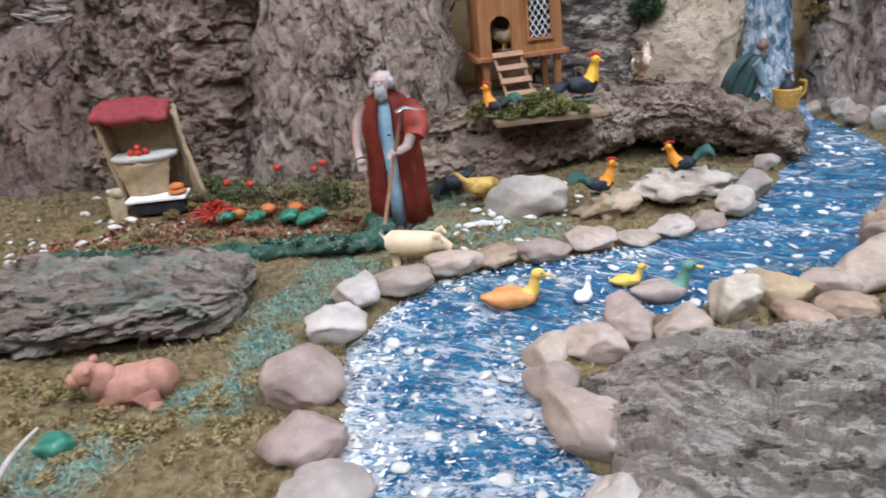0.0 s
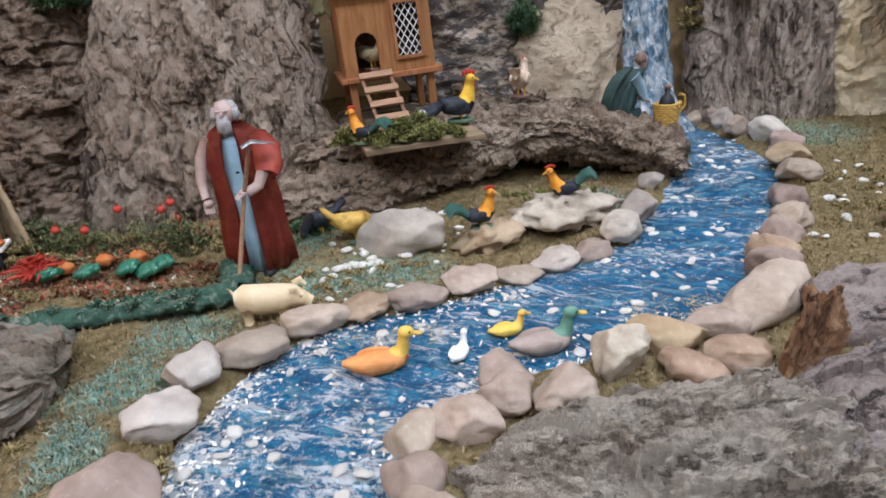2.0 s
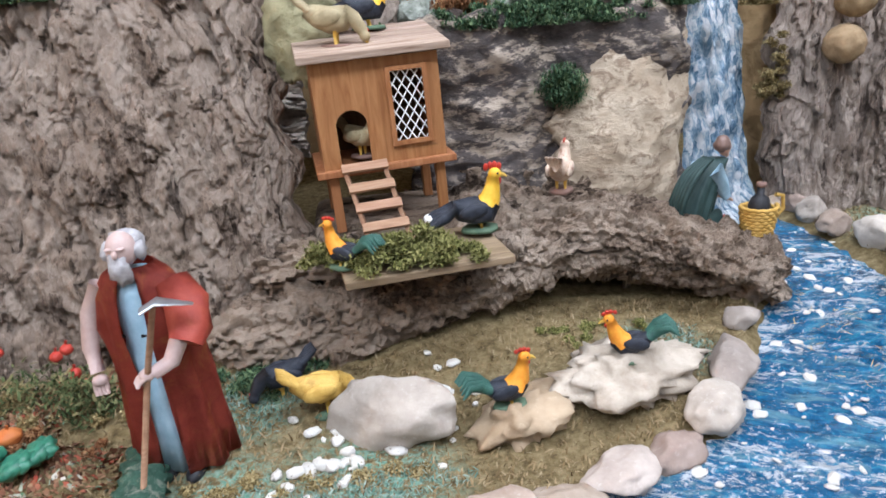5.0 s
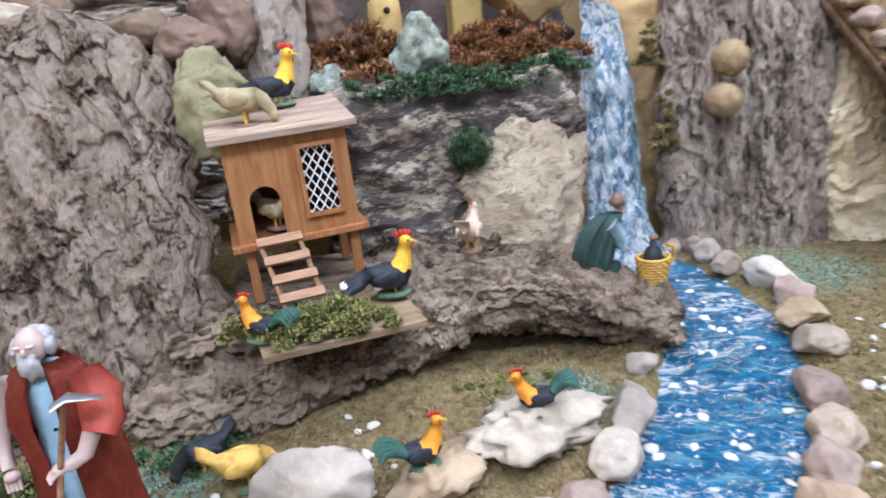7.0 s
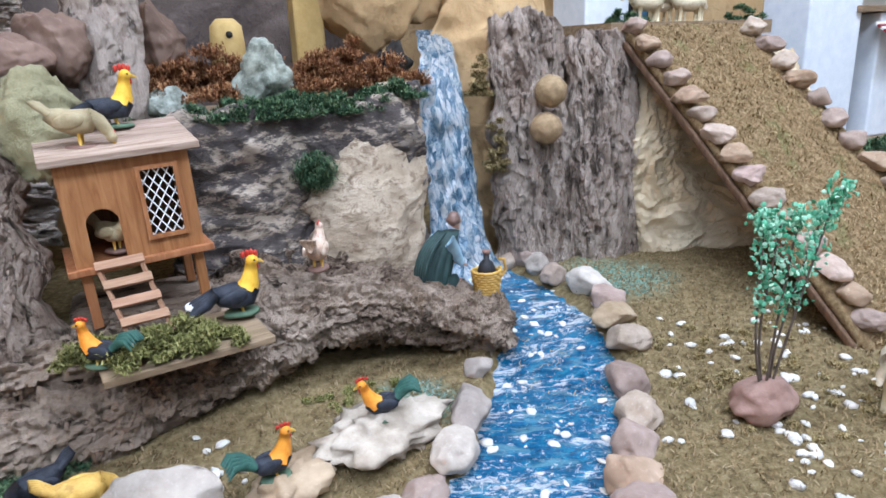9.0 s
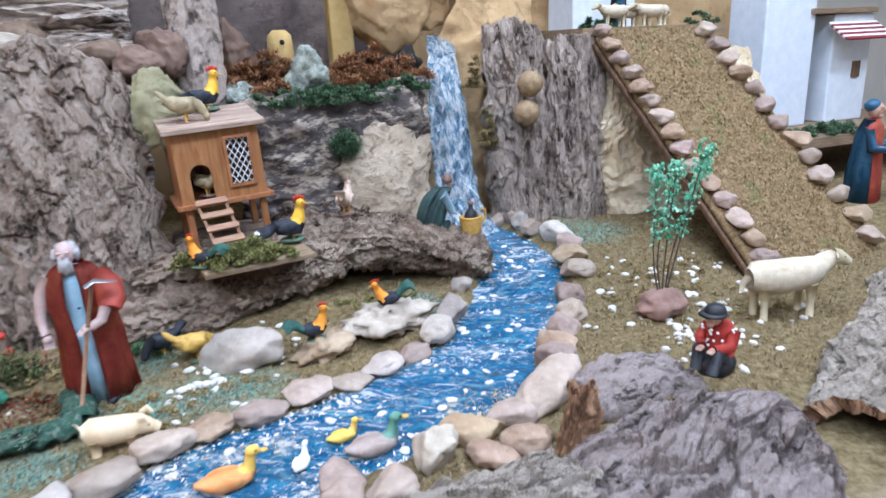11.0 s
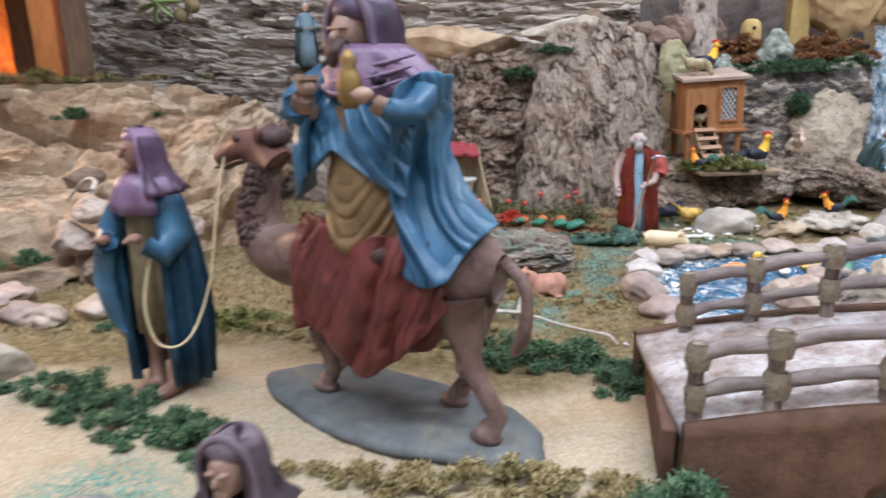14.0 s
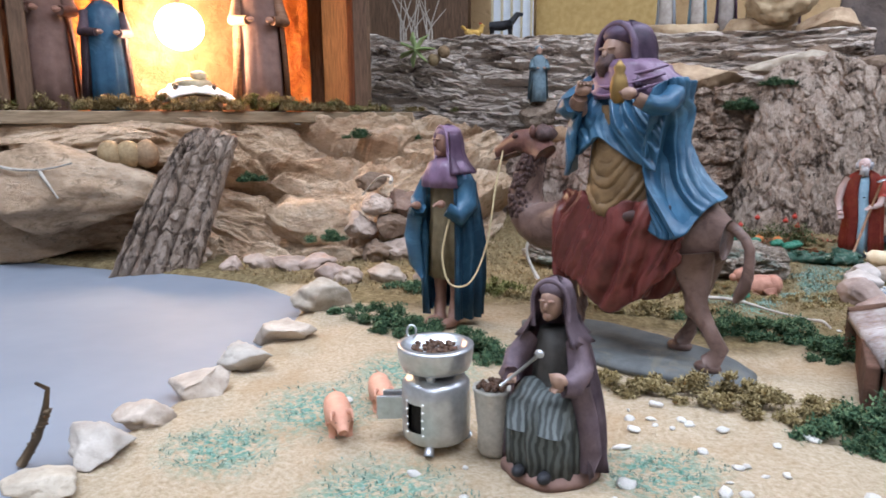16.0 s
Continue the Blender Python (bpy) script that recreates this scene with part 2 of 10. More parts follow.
WOOD_HOUSE = wood_mat("wood_orange", (0.26, 0.102, 0.038), (0.39, 0.176, 0.074))
WOOD_PALE = wood_mat("wood_pinkish", (0.25, 0.135, 0.078), (0.37, 0.225, 0.14), axis="x")
WOOD_ROOF = wood_mat("wood_roof", (0.24, 0.155, 0.115), (0.45, 0.34, 0.27), axis="x")
WOOD_DARK = wood_mat("wood_dark", (0.08, 0.045, 0.025), (0.17, 0.10, 0.06))
WOOD_RAIL = wood_mat("branch_wood", (0.095, 0.066, 0.055), (0.22, 0.165, 0.14), scale=90, rough=0.8)
RAIL_WOOD = wood_mat("branch_wood_level", (0.14, 0.105, 0.095), (0.27, 0.215, 0.195), scale=50, axis="x", rough=0.8)
WOOD_BOARD = wood_mat("board_wood", (0.17, 0.115, 0.068), (0.30, 0.215, 0.14), axis="x")
TWINE = paint_mat("twine", (0.19, 0.145, 0.10), (0.34, 0.27, 0.195), 0.95, 300)
BRIDGE_SOIL = stone_mat("bridge_soil", (0.085, 0.045, 0.028), (0.16, 0.085, 0.055), (0.26, 0.16, 0.11), 60.0, 0.02)
BLACKHOLE = paint_mat("black_inside", (0.012, 0.01, 0.01), (0.03, 0.025, 0.02), 0.9)


def deck_material():
    k = Mat("bridge_plaster")
    k.co = k.coords()
    c = k.ramp(k.noise(35, 5.0, 0.7), (0.38, (0.22, 0.15, 0.125)), (0.5, (0.38, 0.315, 0.29)), (0.62, (0.53, 0.485, 0.47)))
    c = k.mix(k.step(k.noise(150, 4.0), 0.56, 0.66), c, (0.35, 0.25, 0.2))
    return k.done(c, 0.8, k.noise(90, 6.0, 0.75), 0.004, 1.0)


DECK = deck_material()


def ground_material():
    k = Mat("ground_cover")
    k.co = k.coords()
    mossy = k.ramp(k.noise(120, 6.0, 0.7), (0.3, (0.085, 0.06, 0.028)), (0.5, (0.215, 0.16, 0.08)), (0.7, (0.34, 0.27, 0.15)))
    sand = k.ramp(k.noise(260, 5.0, 0.75), (0.3, (0.40, 0.295, 0.18)), (0.5, (0.56, 0.44, 0.30)), (0.7, (0.67, 0.57, 0.43)))
    sand = k.mix(k.step(k.noise(14, 3.0), 0.5, 0.65), sand, k.mix(0.45, sand, (0.44, 0.29, 0.155)))
    teal = k.ramp(k.noise(300, 3.0), (0.35, (0.11, 0.27, 0.20)), (0.65, (0.30, 0.47, 0.38)))
    c = k.mix(k.attribute("sand"), mossy, sand)
    patch = k.math("MULTIPLY", k.attribute("teal"), k.step(k.noise(170, 5.0, 0.7), 0.42, 0.56))
    c = k.mix(patch, c, teal)
    h = k.math("ADD", k.noise(300, 6.0, 0.75), k.noise(60, 3.0))
    return k.done(c, 0.95, h, 0.004, 0.9, spec=0.1)


GROUND = ground_material()


def ramp_material():
    k = Mat("ramp_earth")
    k.co = k.coords()
    c = k.ramp(k.noise(140, 6.0, 0.75), (0.32, (0.13, 0.08, 0.038)), (0.5, (0.29, 0.195, 0.10)), (0.68, (0.44, 0.32, 0.185)))
    c = k.mix(k.math("MULTIPLY", k.step(k.noise(22, 5.0), 0.56, 0.66), 0.5), c, (0.19, 0.21, 0.08))
    return k.done(c, 0.95, k.noise(260, 6.0, 0.75), 0.005, 1.0, spec=0.1)


RAMP_EARTH = ramp_material()


def water_material(name, deep, bright, silver, frost):
    """Blue painted foil under crumpled clear film, with white brush marks and glitter; the film's glints are painted in
    among them.
    """
    k = Mat(name)
    k.co = k.coords("UV")
    st = k.coords("UV", (0.8, 2.4, 1.0), (0, 0, 0.25))
    fine = k.noise(330, 6.0, 0.85)
    c = k.ramp(k.noise(45, 7.0, 0.8, distortion=0.6), (0.36, rgb(deep, 0.7)), (0.5, deep), (0.64, bright))
    c = k.mix(k.math("MULTIPLY", k.step(fine, 0.52, 0.66), 0.6), c, rgb(bright, 1.7))
    c = k.mix(k.math("MULTIPLY", k.step(fine, 0.47, 0.36), 0.7), c, rgb(deep, 0.6))
    c = k.mix(k.math("MULTIPLY", k.step(k.noise(26, 6.0, 0.75, st, 1.0), 0.50, 0.64), 0.6), c, (0.24, 0.50, 0.58))
    fl = k.math("ADD", k.attribute("white_cover"), k.math("MULTIPLY", k.math("SUBTRACT", k.noise(11, 5.0, 0.65, None, 0.8), 0.5), 3.2))

    def marks(scale, base, gain, vec, edge, warp):
        lim = k.math("SUBTRACT", base, k.math("MULTIPLY", fl, gain))
        return k.step(k.math("SUBTRACT", k.noise(scale, 8.0, 0.82, vec, warp), lim), 0.0, edge)
    w = k.math("MAXIMUM", marks(20, 0.575, 0.05, st, 0.05, 0.8), marks(60, 0.60, 0.03, st, 0.06, 0.4))
    w = k.math("MAXIMUM", w, marks(125, 0.625, 0.125, None, 0.05, 0.3))
    w = k.math("MAXIMUM", w, marks(48, 0.66, 0.075, None, 0.04, 0.5))
    c = k.mix(k.math("MULTIPLY", w, 0.9), c, frost)
    facet = k.node("ShaderNodeTexVoronoi", Scale=90.0)
    k.link(st, facet.inputs["Vector"])
    tilt = k.node("ShaderNodeSeparateColor")
    k.link(facet.outputs["Color"], tilt.inputs[0])
    wrinkle = k.math("ADD", k.noise(70, 6.0, 0.75, st, 1.0), k.math("MULTIPLY", tilt.outputs[0], 0.25))
    k.done(c, 0.17, wrinkle, 0.010, 1.0, coat=0.5, spec=0.5)
    k.link(k.math("MULTIPLY", k.step(k.noise(40, 3.0), 0.5, 0.7), silver), k.b.inputs["Metallic"])
    return k.m


WATER = water_material("stream_foil", (0.006, 0.142, 0.33), (0.035, 0.335, 0.56), 0.3, (0.84, 0.89, 0.93))


def fall_material():
    k = Mat("fall_film_glints")
    k.co = k.coords("UV", (1.0, 0.55, 1.0), (0, 0, 0.2))
    facet = k.node("ShaderNodeTexVoronoi", Scale=150.0)
    bent = k.node("ShaderNodeVectorMath")
    bent.operation = "MULTIPLY_ADD"
    wob = k.node("ShaderNodeTexNoise", Scale=90.0, Detail=4.0)
    k.link(k.co, wob.inputs["Vector"])
    k.link(wob.outputs["Color"], bent.inputs[0])
    bent.inputs[1].default_value = (0.02, 0.02, 0.0)
    k.link(k.co, bent.inputs[2])
    k.link(bent.outputs[0], facet.inputs["Vector"])
    tone = k.node("ShaderNodeSeparateColor")
    k.link(facet.outputs["Color"], tone.inputs[0])
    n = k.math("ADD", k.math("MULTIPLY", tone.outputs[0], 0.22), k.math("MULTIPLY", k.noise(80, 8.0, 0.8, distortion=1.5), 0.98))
    # the film's glints painted white and its shaded folds dark blue
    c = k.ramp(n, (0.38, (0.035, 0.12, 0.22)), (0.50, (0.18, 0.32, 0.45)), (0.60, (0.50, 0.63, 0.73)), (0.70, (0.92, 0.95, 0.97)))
    return k.done(c, 0.14, k.math("ADD", n, k.noise(200, 5.0, 0.7)), 0.012, 1.0, metal=0.3, coat=0.6, spec=0.6)


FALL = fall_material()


def pond_material():
    k = Mat("pond_sheet")
    k.co = k.coords()
    c = k.ramp(k.noise(6, 3.0), (0.3, (0.180, 0.200, 0.238)), (0.7, (0.215, 0.238, 0.275)))
    return k.done(c, 0.62, k.noise(12, 3.0), 0.004, 0.25, coat=0.0, spec=0.3)


POND = pond_material()


def paper_material(name, base, tint, stain, amount, scale=18.0, stretch=(1, 1, 1), cover=0.54, shade=0.9):
    """Crumpled, painted rock paper."""
    k = Mat(name)
    k.co = k.coords("Object", stretch, (0, 0.5, 0))
    c = k.ramp(k.noise(scale, 5.0, 0.6), (0.32, base), (0.66, tint))
    c = k.mix(k.math("MULTIPLY", k.step(k.noise(scale * 2.0, 8.0, 0.75, distortion=0.6), cover, cover + 0.10), amount), c, stain)
    c = k.mix(k.math("MULTIPLY", k.math("MULTIPLY", k.step(k.noise(scale * 0.3, 4.0, 0.6), shade, shade + 0.12), k.step(k.noise(scale * 1.4, 7.0, 0.75), 0.42, 0.52)), amount), c, stain)
    return k.done(c, 0.8, k.math("ADD", k.noise(scale * 2.0, 8.0, 0.75, distortion=0.6), k.noise(scale * 8, 5.0, 0.7)), 0.004, 0.8, spec=0.2)


PAPER_GREY = paper_material("rock_paper_grey", (0.27, 0.21, 0.16), (0.54, 0.45, 0.365), (0.055, 0.046, 0.046), 0.92, 18, (1.0, 1.0, 2.4), 0.49, 0.30)
PAPER_DARK = paper_material("rock_paper_dark", (0.06, 0.045, 0.04), (0.13, 0.10, 0.085), (0.03, 0.025, 0.03), 0.6, 16)
PAPER_CREAM = paper_material("rock_paper_cream", (0.38, 0.29, 0.205), (0.58, 0.48, 0.365), (0.20, 0.135, 0.09), 0.8, 26, (1, 1, 1.6), 0.50)
PAPER_UNDER = paper_material("rock_paper_yellowish", (0.50, 0.39, 0.25), (0.72, 0.61, 0.44), (0.28, 0.18, 0.09), 0.6, 12)
PAPER_TAN = paper_material("rock_paper_tan", (0.42, 0.27, 0.13), (0.56, 0.39, 0.21), (0.25, 0.15, 0.07), 0.6, 14)
PLASTER_WHITE = paint_mat("whitewash", (0.58, 0.62, 0.68), (0.70, 0.73, 0.77), 0.8, 40)
PLASTER_YELLOW = paint_mat("ochre_plaster", (0.38, 0.25, 0.085), (0.50, 0.35, 0.145), 0.85, 60)
PLASTER_WALL = paint_mat("hall_paint", (0.62, 0.58, 0.52), (0.70, 0.66, 0.60), 0.9, 4)
CEILING_PAINT = paint_mat("ceiling_paint", (0.78, 0.78, 0.77), (0.82, 0.82, 0.81), 0.9, 4)
FLOOR_TILE = paint_mat("hall_floor", (0.30, 0.27, 0.24), (0.38, 0.35, 0.31), 0.4, 5)
CLOTH_SKIRT = paint_mat("table_cloth", (0.20, 0.06, 0.05), (0.26, 0.08, 0.06), 0.95, 200)

SKIN = paint_mat("skin_paint", (0.42, 0.25, 0.18), (0.55, 0.35, 0.27), 0.5, wash=(0.30, 0.17, 0.12))
SKIN_PALE = paint_mat("skin_paint_pale", (0.44, 0.31, 0.28), (0.57, 0.43, 0.40), 0.5)
SKIN_TAN = paint_mat("skin_paint_tan", (0.26, 0.155, 0.11), (0.37, 0.24, 0.18), 0.5, wash=(0.20, 0.11, 0.08))
TUNIC_OLIVE = paint_mat("tunic_olive", (0.10, 0.075, 0.04), (0.20, 0.155, 0.09), 0.6, 60)
SKIN_DARK = paint_mat("skin_paint_dark", (0.17, 0.085, 0.06), (0.27, 0.15, 0.11), 0.45)
BEARD = paint_mat("beard_grey", (0.30, 0.285, 0.29), (0.48, 0.46, 0.465), 0.7, 250, wash=(0.35, 0.34, 0.36), depth=0.002)
ROBE_RED = paint_mat("robe_red", (0.22, 0.03, 0.022), (0.35, 0.06, 0.038), 0.6, 70, wash=(0.36, 0.11, 0.04))
TUNIC_BLUE = paint_mat("tunic_pale_blue", (0.26, 0.42, 0.52), (0.40, 0.56, 0.66), 0.6, 80)
GREY_BLUE = paint_mat("grey_blue_paint", (0.10, 0.15, 0.18), (0.19, 0.26, 0.30), 0.6, 60)
CLOAK_BLUE = paint_mat("cloak_blue", (0.018, 0.062, 0.117), (0.045, 0.122, 0.198), 0.40, 40, coat=0.10, wash=(0.08, 0.18, 0.268))
SCARF_VIOLET = paint_mat("scarf_violet", (0.10, 0.058, 0.105), (0.225, 0.135, 0.205), 0.42, 60, coat=0.10)
HOOD_DARK = paint_mat("hood_dark_violet", (0.06, 0.04, 0.068), (0.135, 0.085, 0.13), 0.5, 60)
GOLD_CLOTH = paint_mat("tunic_gold", (0.115, 0.066, 0.028), (0.24, 0.15, 0.07), 0.5, 60, coat=0.05)
SADDLE_RED = paint_mat("saddle_red", (0.075, 0.016, 0.014), (0.165, 0.040, 0.032), 0.42, 50, coat=0.12)
CAMEL = paint_mat("camel_brown", (0.115, 0.068, 0.054), (0.21, 0.135, 0.112), 0.42, 70, wash=(0.075, 0.042, 0.035))
CAMEL_DARK = paint_mat("camel_mane", (0.045, 0.025, 0.022), (0.10, 0.055, 0.05), 0.6, 200, depth=0.002)
CAMEL_HEAD = paint_mat("camel_head", (0.07, 0.030, 0.024), (0.16, 0.070, 0.055), 0.5, 90)
BASE_GREY = paint_mat("figure_base", (0.07, 0.076, 0.076), (0.145, 0.15, 0.147), 0.6, 40, wash=(0.18, 0.16, 0.12))
BASE_GREEN = paint_mat("green_base", (0.06, 0.11, 0.07), (0.13, 0.20, 0.13), 0.7, 100)
BASE_BROWN = paint_mat("brown_base", (0.17, 0.095, 0.075), (0.26, 0.16, 0.13), 0.7, 60)
BODICE = paint_mat("bodice_dark", (0.035, 0.032, 0.030), (0.085, 0.078, 0.07), 0.6, 60)
SHAWL = paint_mat("shawl_plum", (0.085, 0.058, 0.072), (0.185, 0.135, 0.155), 0.65, 60)
SKIRT_STRIPE = None
PORK = paint_mat("pig_pink", (0.55, 0.26, 0.17), (0.68, 0.37, 0.26), 0.55, 60)
PORK_PALE = paint_mat("pig_cream", (0.60, 0.45, 0.27), (0.74, 0.61, 0.43), 0.6, 60, wash=(0.50, 0.33, 0.19))
TERRACOTTA = paint_mat("terracotta", (0.36, 0.165, 0.115), (0.50, 0.255, 0.18), 0.75, 70, wash=(0.28, 0.12, 0.085))
WOOL = paint_mat("wool_cream", (0.48, 0.40, 0.285), (0.62, 0.54, 0.41), 0.85, 120, wash=(0.42, 0.33, 0.22), depth=0.003)
BLACK_FEATHER = paint_mat("feather_black", (0.012, 0.015, 0.022), (0.035, 0.04, 0.055), 0.55, 160, depth=0.0015)
GREEN_FEATHER = paint_mat("feather_green", (0.015, 0.055, 0.045), (0.04, 0.12, 0.09), 0.5, 160)
YELLOW_NECK = paint_mat("neck_yellow", (0.72, 0.37, 0.025), (0.82, 0.53, 0.07), 0.55, 160)
ORANGE_NECK = paint_mat("neck_orange", (0.70, 0.22, 0.020), (0.80, 0.36, 0.045), 0.55, 160)
COMB_RED = paint_mat("comb_red", (0.42, 0.03, 0.02), (0.55, 0.06, 0.035), 0.5)
HEN_STRAW = paint_mat("hen_straw", (0.27, 0.215, 0.12), (0.42, 0.345, 0.21), 0.6, 120)
HEN_CREAM = paint_mat("hen_cream", (0.42, 0.35, 0.215), (0.58, 0.50, 0.345), 0.6, 120)
HEN_SPECKLED = paint_mat("hen_speckled", (0.50, 0.36, 0.27), (0.62, 0.50, 0.40), 0.6, 160, wash=(0.26, 0.09, 0.06))
HEN_GOLD = paint_mat("hen_gold", (0.52, 0.30, 0.06), (0.68, 0.45, 0.13), 0.6, 120, wash=(0.36, 0.19, 0.04))
HEN_TAWNY = paint_mat("hen_tawny", (0.34, 0.27, 0.15), (0.52, 0.43, 0.27), 0.7, 140, wash=(0.24, 0.17, 0.08))
WHITE_PAINT = paint_mat("white_paint", (0.74, 0.73, 0.70), (0.84, 0.83, 0.81), 0.6)
DUCK_ORANGE = paint_mat("duck_orange", (0.66, 0.21, 0.05), (0.74, 0.36, 0.14), 0.5, 60)
DUCK_YELLOW = paint_mat("duck_yellow", (0.72, 0.43, 0.06), (0.80, 0.56, 0.14), 0.5, 60)
DUCK_BROWN = paint_mat("drake_brown", (0.27, 0.20, 0.17), (0.42, 0.34, 0.30), 0.5, 60)
DUCK_GREEN = paint_mat("drake_green", (0.07, 0.20, 0.15), (0.17, 0.33, 0.25), 0.45, 60)
BEAK = paint_mat("beak_ochre", (0.60, 0.36, 0.06), (0.70, 0.46, 0.12), 0.5)
DARK_PAINT = paint_mat("dark_paint", (0.012, 0.012, 0.014), (0.03, 0.03, 0.035), 0.5)
GREEN_CLOAK = paint_mat("cloak_dark_green", (0.010, 0.028, 0.026), (0.032, 0.062, 0.058), 0.6, 60)
WICKER = paint_mat("wicker_yellow", (0.44, 0.25, 0.05), (0.60, 0.38, 0.11), 0.6, 120)
SHIRT_RED = paint_mat("shirt_red", (0.30, 0.025, 0.02), (0.42, 0.05, 0.035), 0.6, 80)
AWNING = paint_mat("awning_red", (0.20, 0.027, 0.031), (0.30, 0.052, 0.058), 0.8, 120)
STALL_WOOD = paint_mat("stall_cork", (0.29, 0.205, 0.115), (0.44, 0.33, 0.205), 0.9, 90, wash=(0.27, 0.18, 0.09), depth=0.002)
FRUIT_ORANGE = paint_mat("fruit_orange", (0.44, 0.12, 0.035), (0.58, 0.20, 0.06), 0.5)
FRUIT_RED = paint_mat("fruit_red", (0.36, 0.03, 0.022), (0.54, 0.07, 0.045), 0.5)
CABBAGE = paint_mat("cabbage_green", (0.010, 0.10, 0.060), (0.06, 0.25, 0.16), 0.4, 120, coat=0.3)
GREEN_TAPE = paint_mat("green_border", (0.016, 0.05, 0.034), (0.05, 0.115, 0.08), 0.85, 160, wash=(0.27, 0.27, 0.22), depth=0.003)
TWIG = paint_mat("twig_white", (0.33, 0.29, 0.245), (0.52, 0.47, 0.41), 0.85, 120)
ROPE = paint_mat("cord_straw", (0.52, 0.40, 0.22), (0.66, 0.54, 0.33), 0.85, 300)
SACKCLOTH = paint_mat("sackcloth", (0.40, 0.37, 0.32), (0.54, 0.51, 0.45), 0.95, 260, depth=0.001)
CHESTNUT = paint_mat("chestnut", (0.05, 0.026, 0.016), (0.12, 0.065, 0.04), 0.5, 300)
WIRE = paint_mat("wire_stem", (0.06, 0.045, 0.035), (0.13, 0.10, 0.08), 0.7)
TIN = None
GOLD = None


def tin_material(name, colour, rough):
    k = Mat(name)
    k.co = k.coords()
    n = k.noise(120, 4.0)
    return k.done(k.ramp(n, (0.3, rgb(colour, 0.7)), (0.7, rgb(colour))), rough, n, 0.0006, 0.4, metal=0.85)


TIN = tin_material("tin", (0.62, 0.64, 0.66), 0.36)
GOLD = tin_material("gilt", (0.30, 0.195, 0.075), 0.6)
STEEL = tin_material("steel_blade", (0.55, 0.57, 0.60), 0.35)


def stripe_material():
    k = Mat("skirt_striped")
    k.co = k.coords()
    w = k.node("ShaderNodeTexWave", Scale=62.0, Distortion=5.0, Detail=3.0)
    k.link(k.co, w.inputs["Vector"])
    c = k.ramp(w.outputs["Fac"], (0.3, (0.045, 0.050, 0.048)), (0.7, (0.115, 0.128, 0.124)))
    return k.done(c, 0.65, k.noise(300, 4.0), 0.0008, 0.5)


SKIRT_STRIPE = stripe_material()


def glow_material(name, colour, strength):
    m = bpy.data.materials.new(name)
    m.use_nodes = True
    b = m.node_tree.nodes["Principled BSDF"]
    b.inputs["Emission Color"].default_value = (*colour, 1)
    b.inputs["Emission Strength"].default_value = strength
    return m


def amber_material(name, dark, light):
    """Thin orange film that lets lamp light through."""
    k = Mat(name)
    k.co = k.coords()
    c = k.ramp(k.noise(30, 5.0, 0.7, distortion=1.5), (0.3, dark), (0.7, light))
    k.done(c, 0.35, k.noise(40, 5.0, 0.7, distortion=1.0), 0.006, 1.0)
    k.b.inputs["Subsurface Weight"].default_value = 0.0
    return k.m


AMBER = amber_material("amber_film", (0.55, 0.10, 0.02), (0.85, 0.30, 0.06))
CREAM_FILM = amber_material("cream_film", (0.30, 0.11, 0.05), (0.46, 0.21, 0.11))
BULB_GLOW = glow_material("bulb_glow", (1.0, 0.70, 0.42), 80.0)
PANEL_GLOW = glow_material("panel_diffuser", (0.95, 0.97, 1.0), 3.0)


# ---- shaping helpers ----
def V(*a):
    return Vector(a if len(a) > 1 else a[0])


def fbm(p, octaves=4):
    return noise.fractal(p, 1.0, 2.0, octaves, noise_basis="PERLIN_ORIGINAL")


def smooth(t):
    t = min(1.0, max(0.0, t))
    return t * t * (3 - 2 * t)


def linked(name, bm, mats, soft=True):
    me = bpy.data.meshes.new(name)
    bm.normal_update()
    bm.to_mesh(me)
    bm.free()
    for m in mats if isinstance(mats, (list, tuple)) else [mats]:
        me.materials.append(m)
    if soft:
        me.polygons.foreach_set("use_smooth", [True] * len(me.polygons))
    return new(name, me)


def part(name, bm, material, parent, label="", soft=False, at=None):
    """One mesh object under a thing or a part."""
    ob = linked(name, bm, material, soft)
    ob.parent = parent
    if at is not None:
        ob.matrix_basis = at
    return tagged(ob, label)


def thing(name, bm, material, label, category, group="", kind="", at=None, soft=True):
    ob = linked(name, bm, material, soft)
    if at is not None:
        ob.matrix_basis = at
    return tagged(ob, label, category, group, kind)


def root(name, at, label, category, group="", kind=""):
    ob = new(name)
    ob.empty_display_size = 0.01
    ob.matrix_basis = at
    return tagged(ob, label, category, group, kind)


def paint(faces, mi):
    for f in faces:
        f.material_index = mi


def box(bm, c, s, turn=None, mi=0, bevel=0.0):
    m = Matrix.Translation(c) @ (turn or Matrix.Identity(4)) @ Matrix.Diagonal((*s, 1))
    r = bmesh.ops.create_cube(bm, size=1.0, matrix=m)
    fs = {f for v in r["verts"] for f in v.link_faces}
    paint(fs, mi)
    if bevel:
        es = list({e for f in fs for e in f.edges})
        out = bmesh.ops.bevel(bm, geom=es, offset=bevel, segments=2, affect="EDGES", profile=0.5)
        paint(out["faces"], mi)


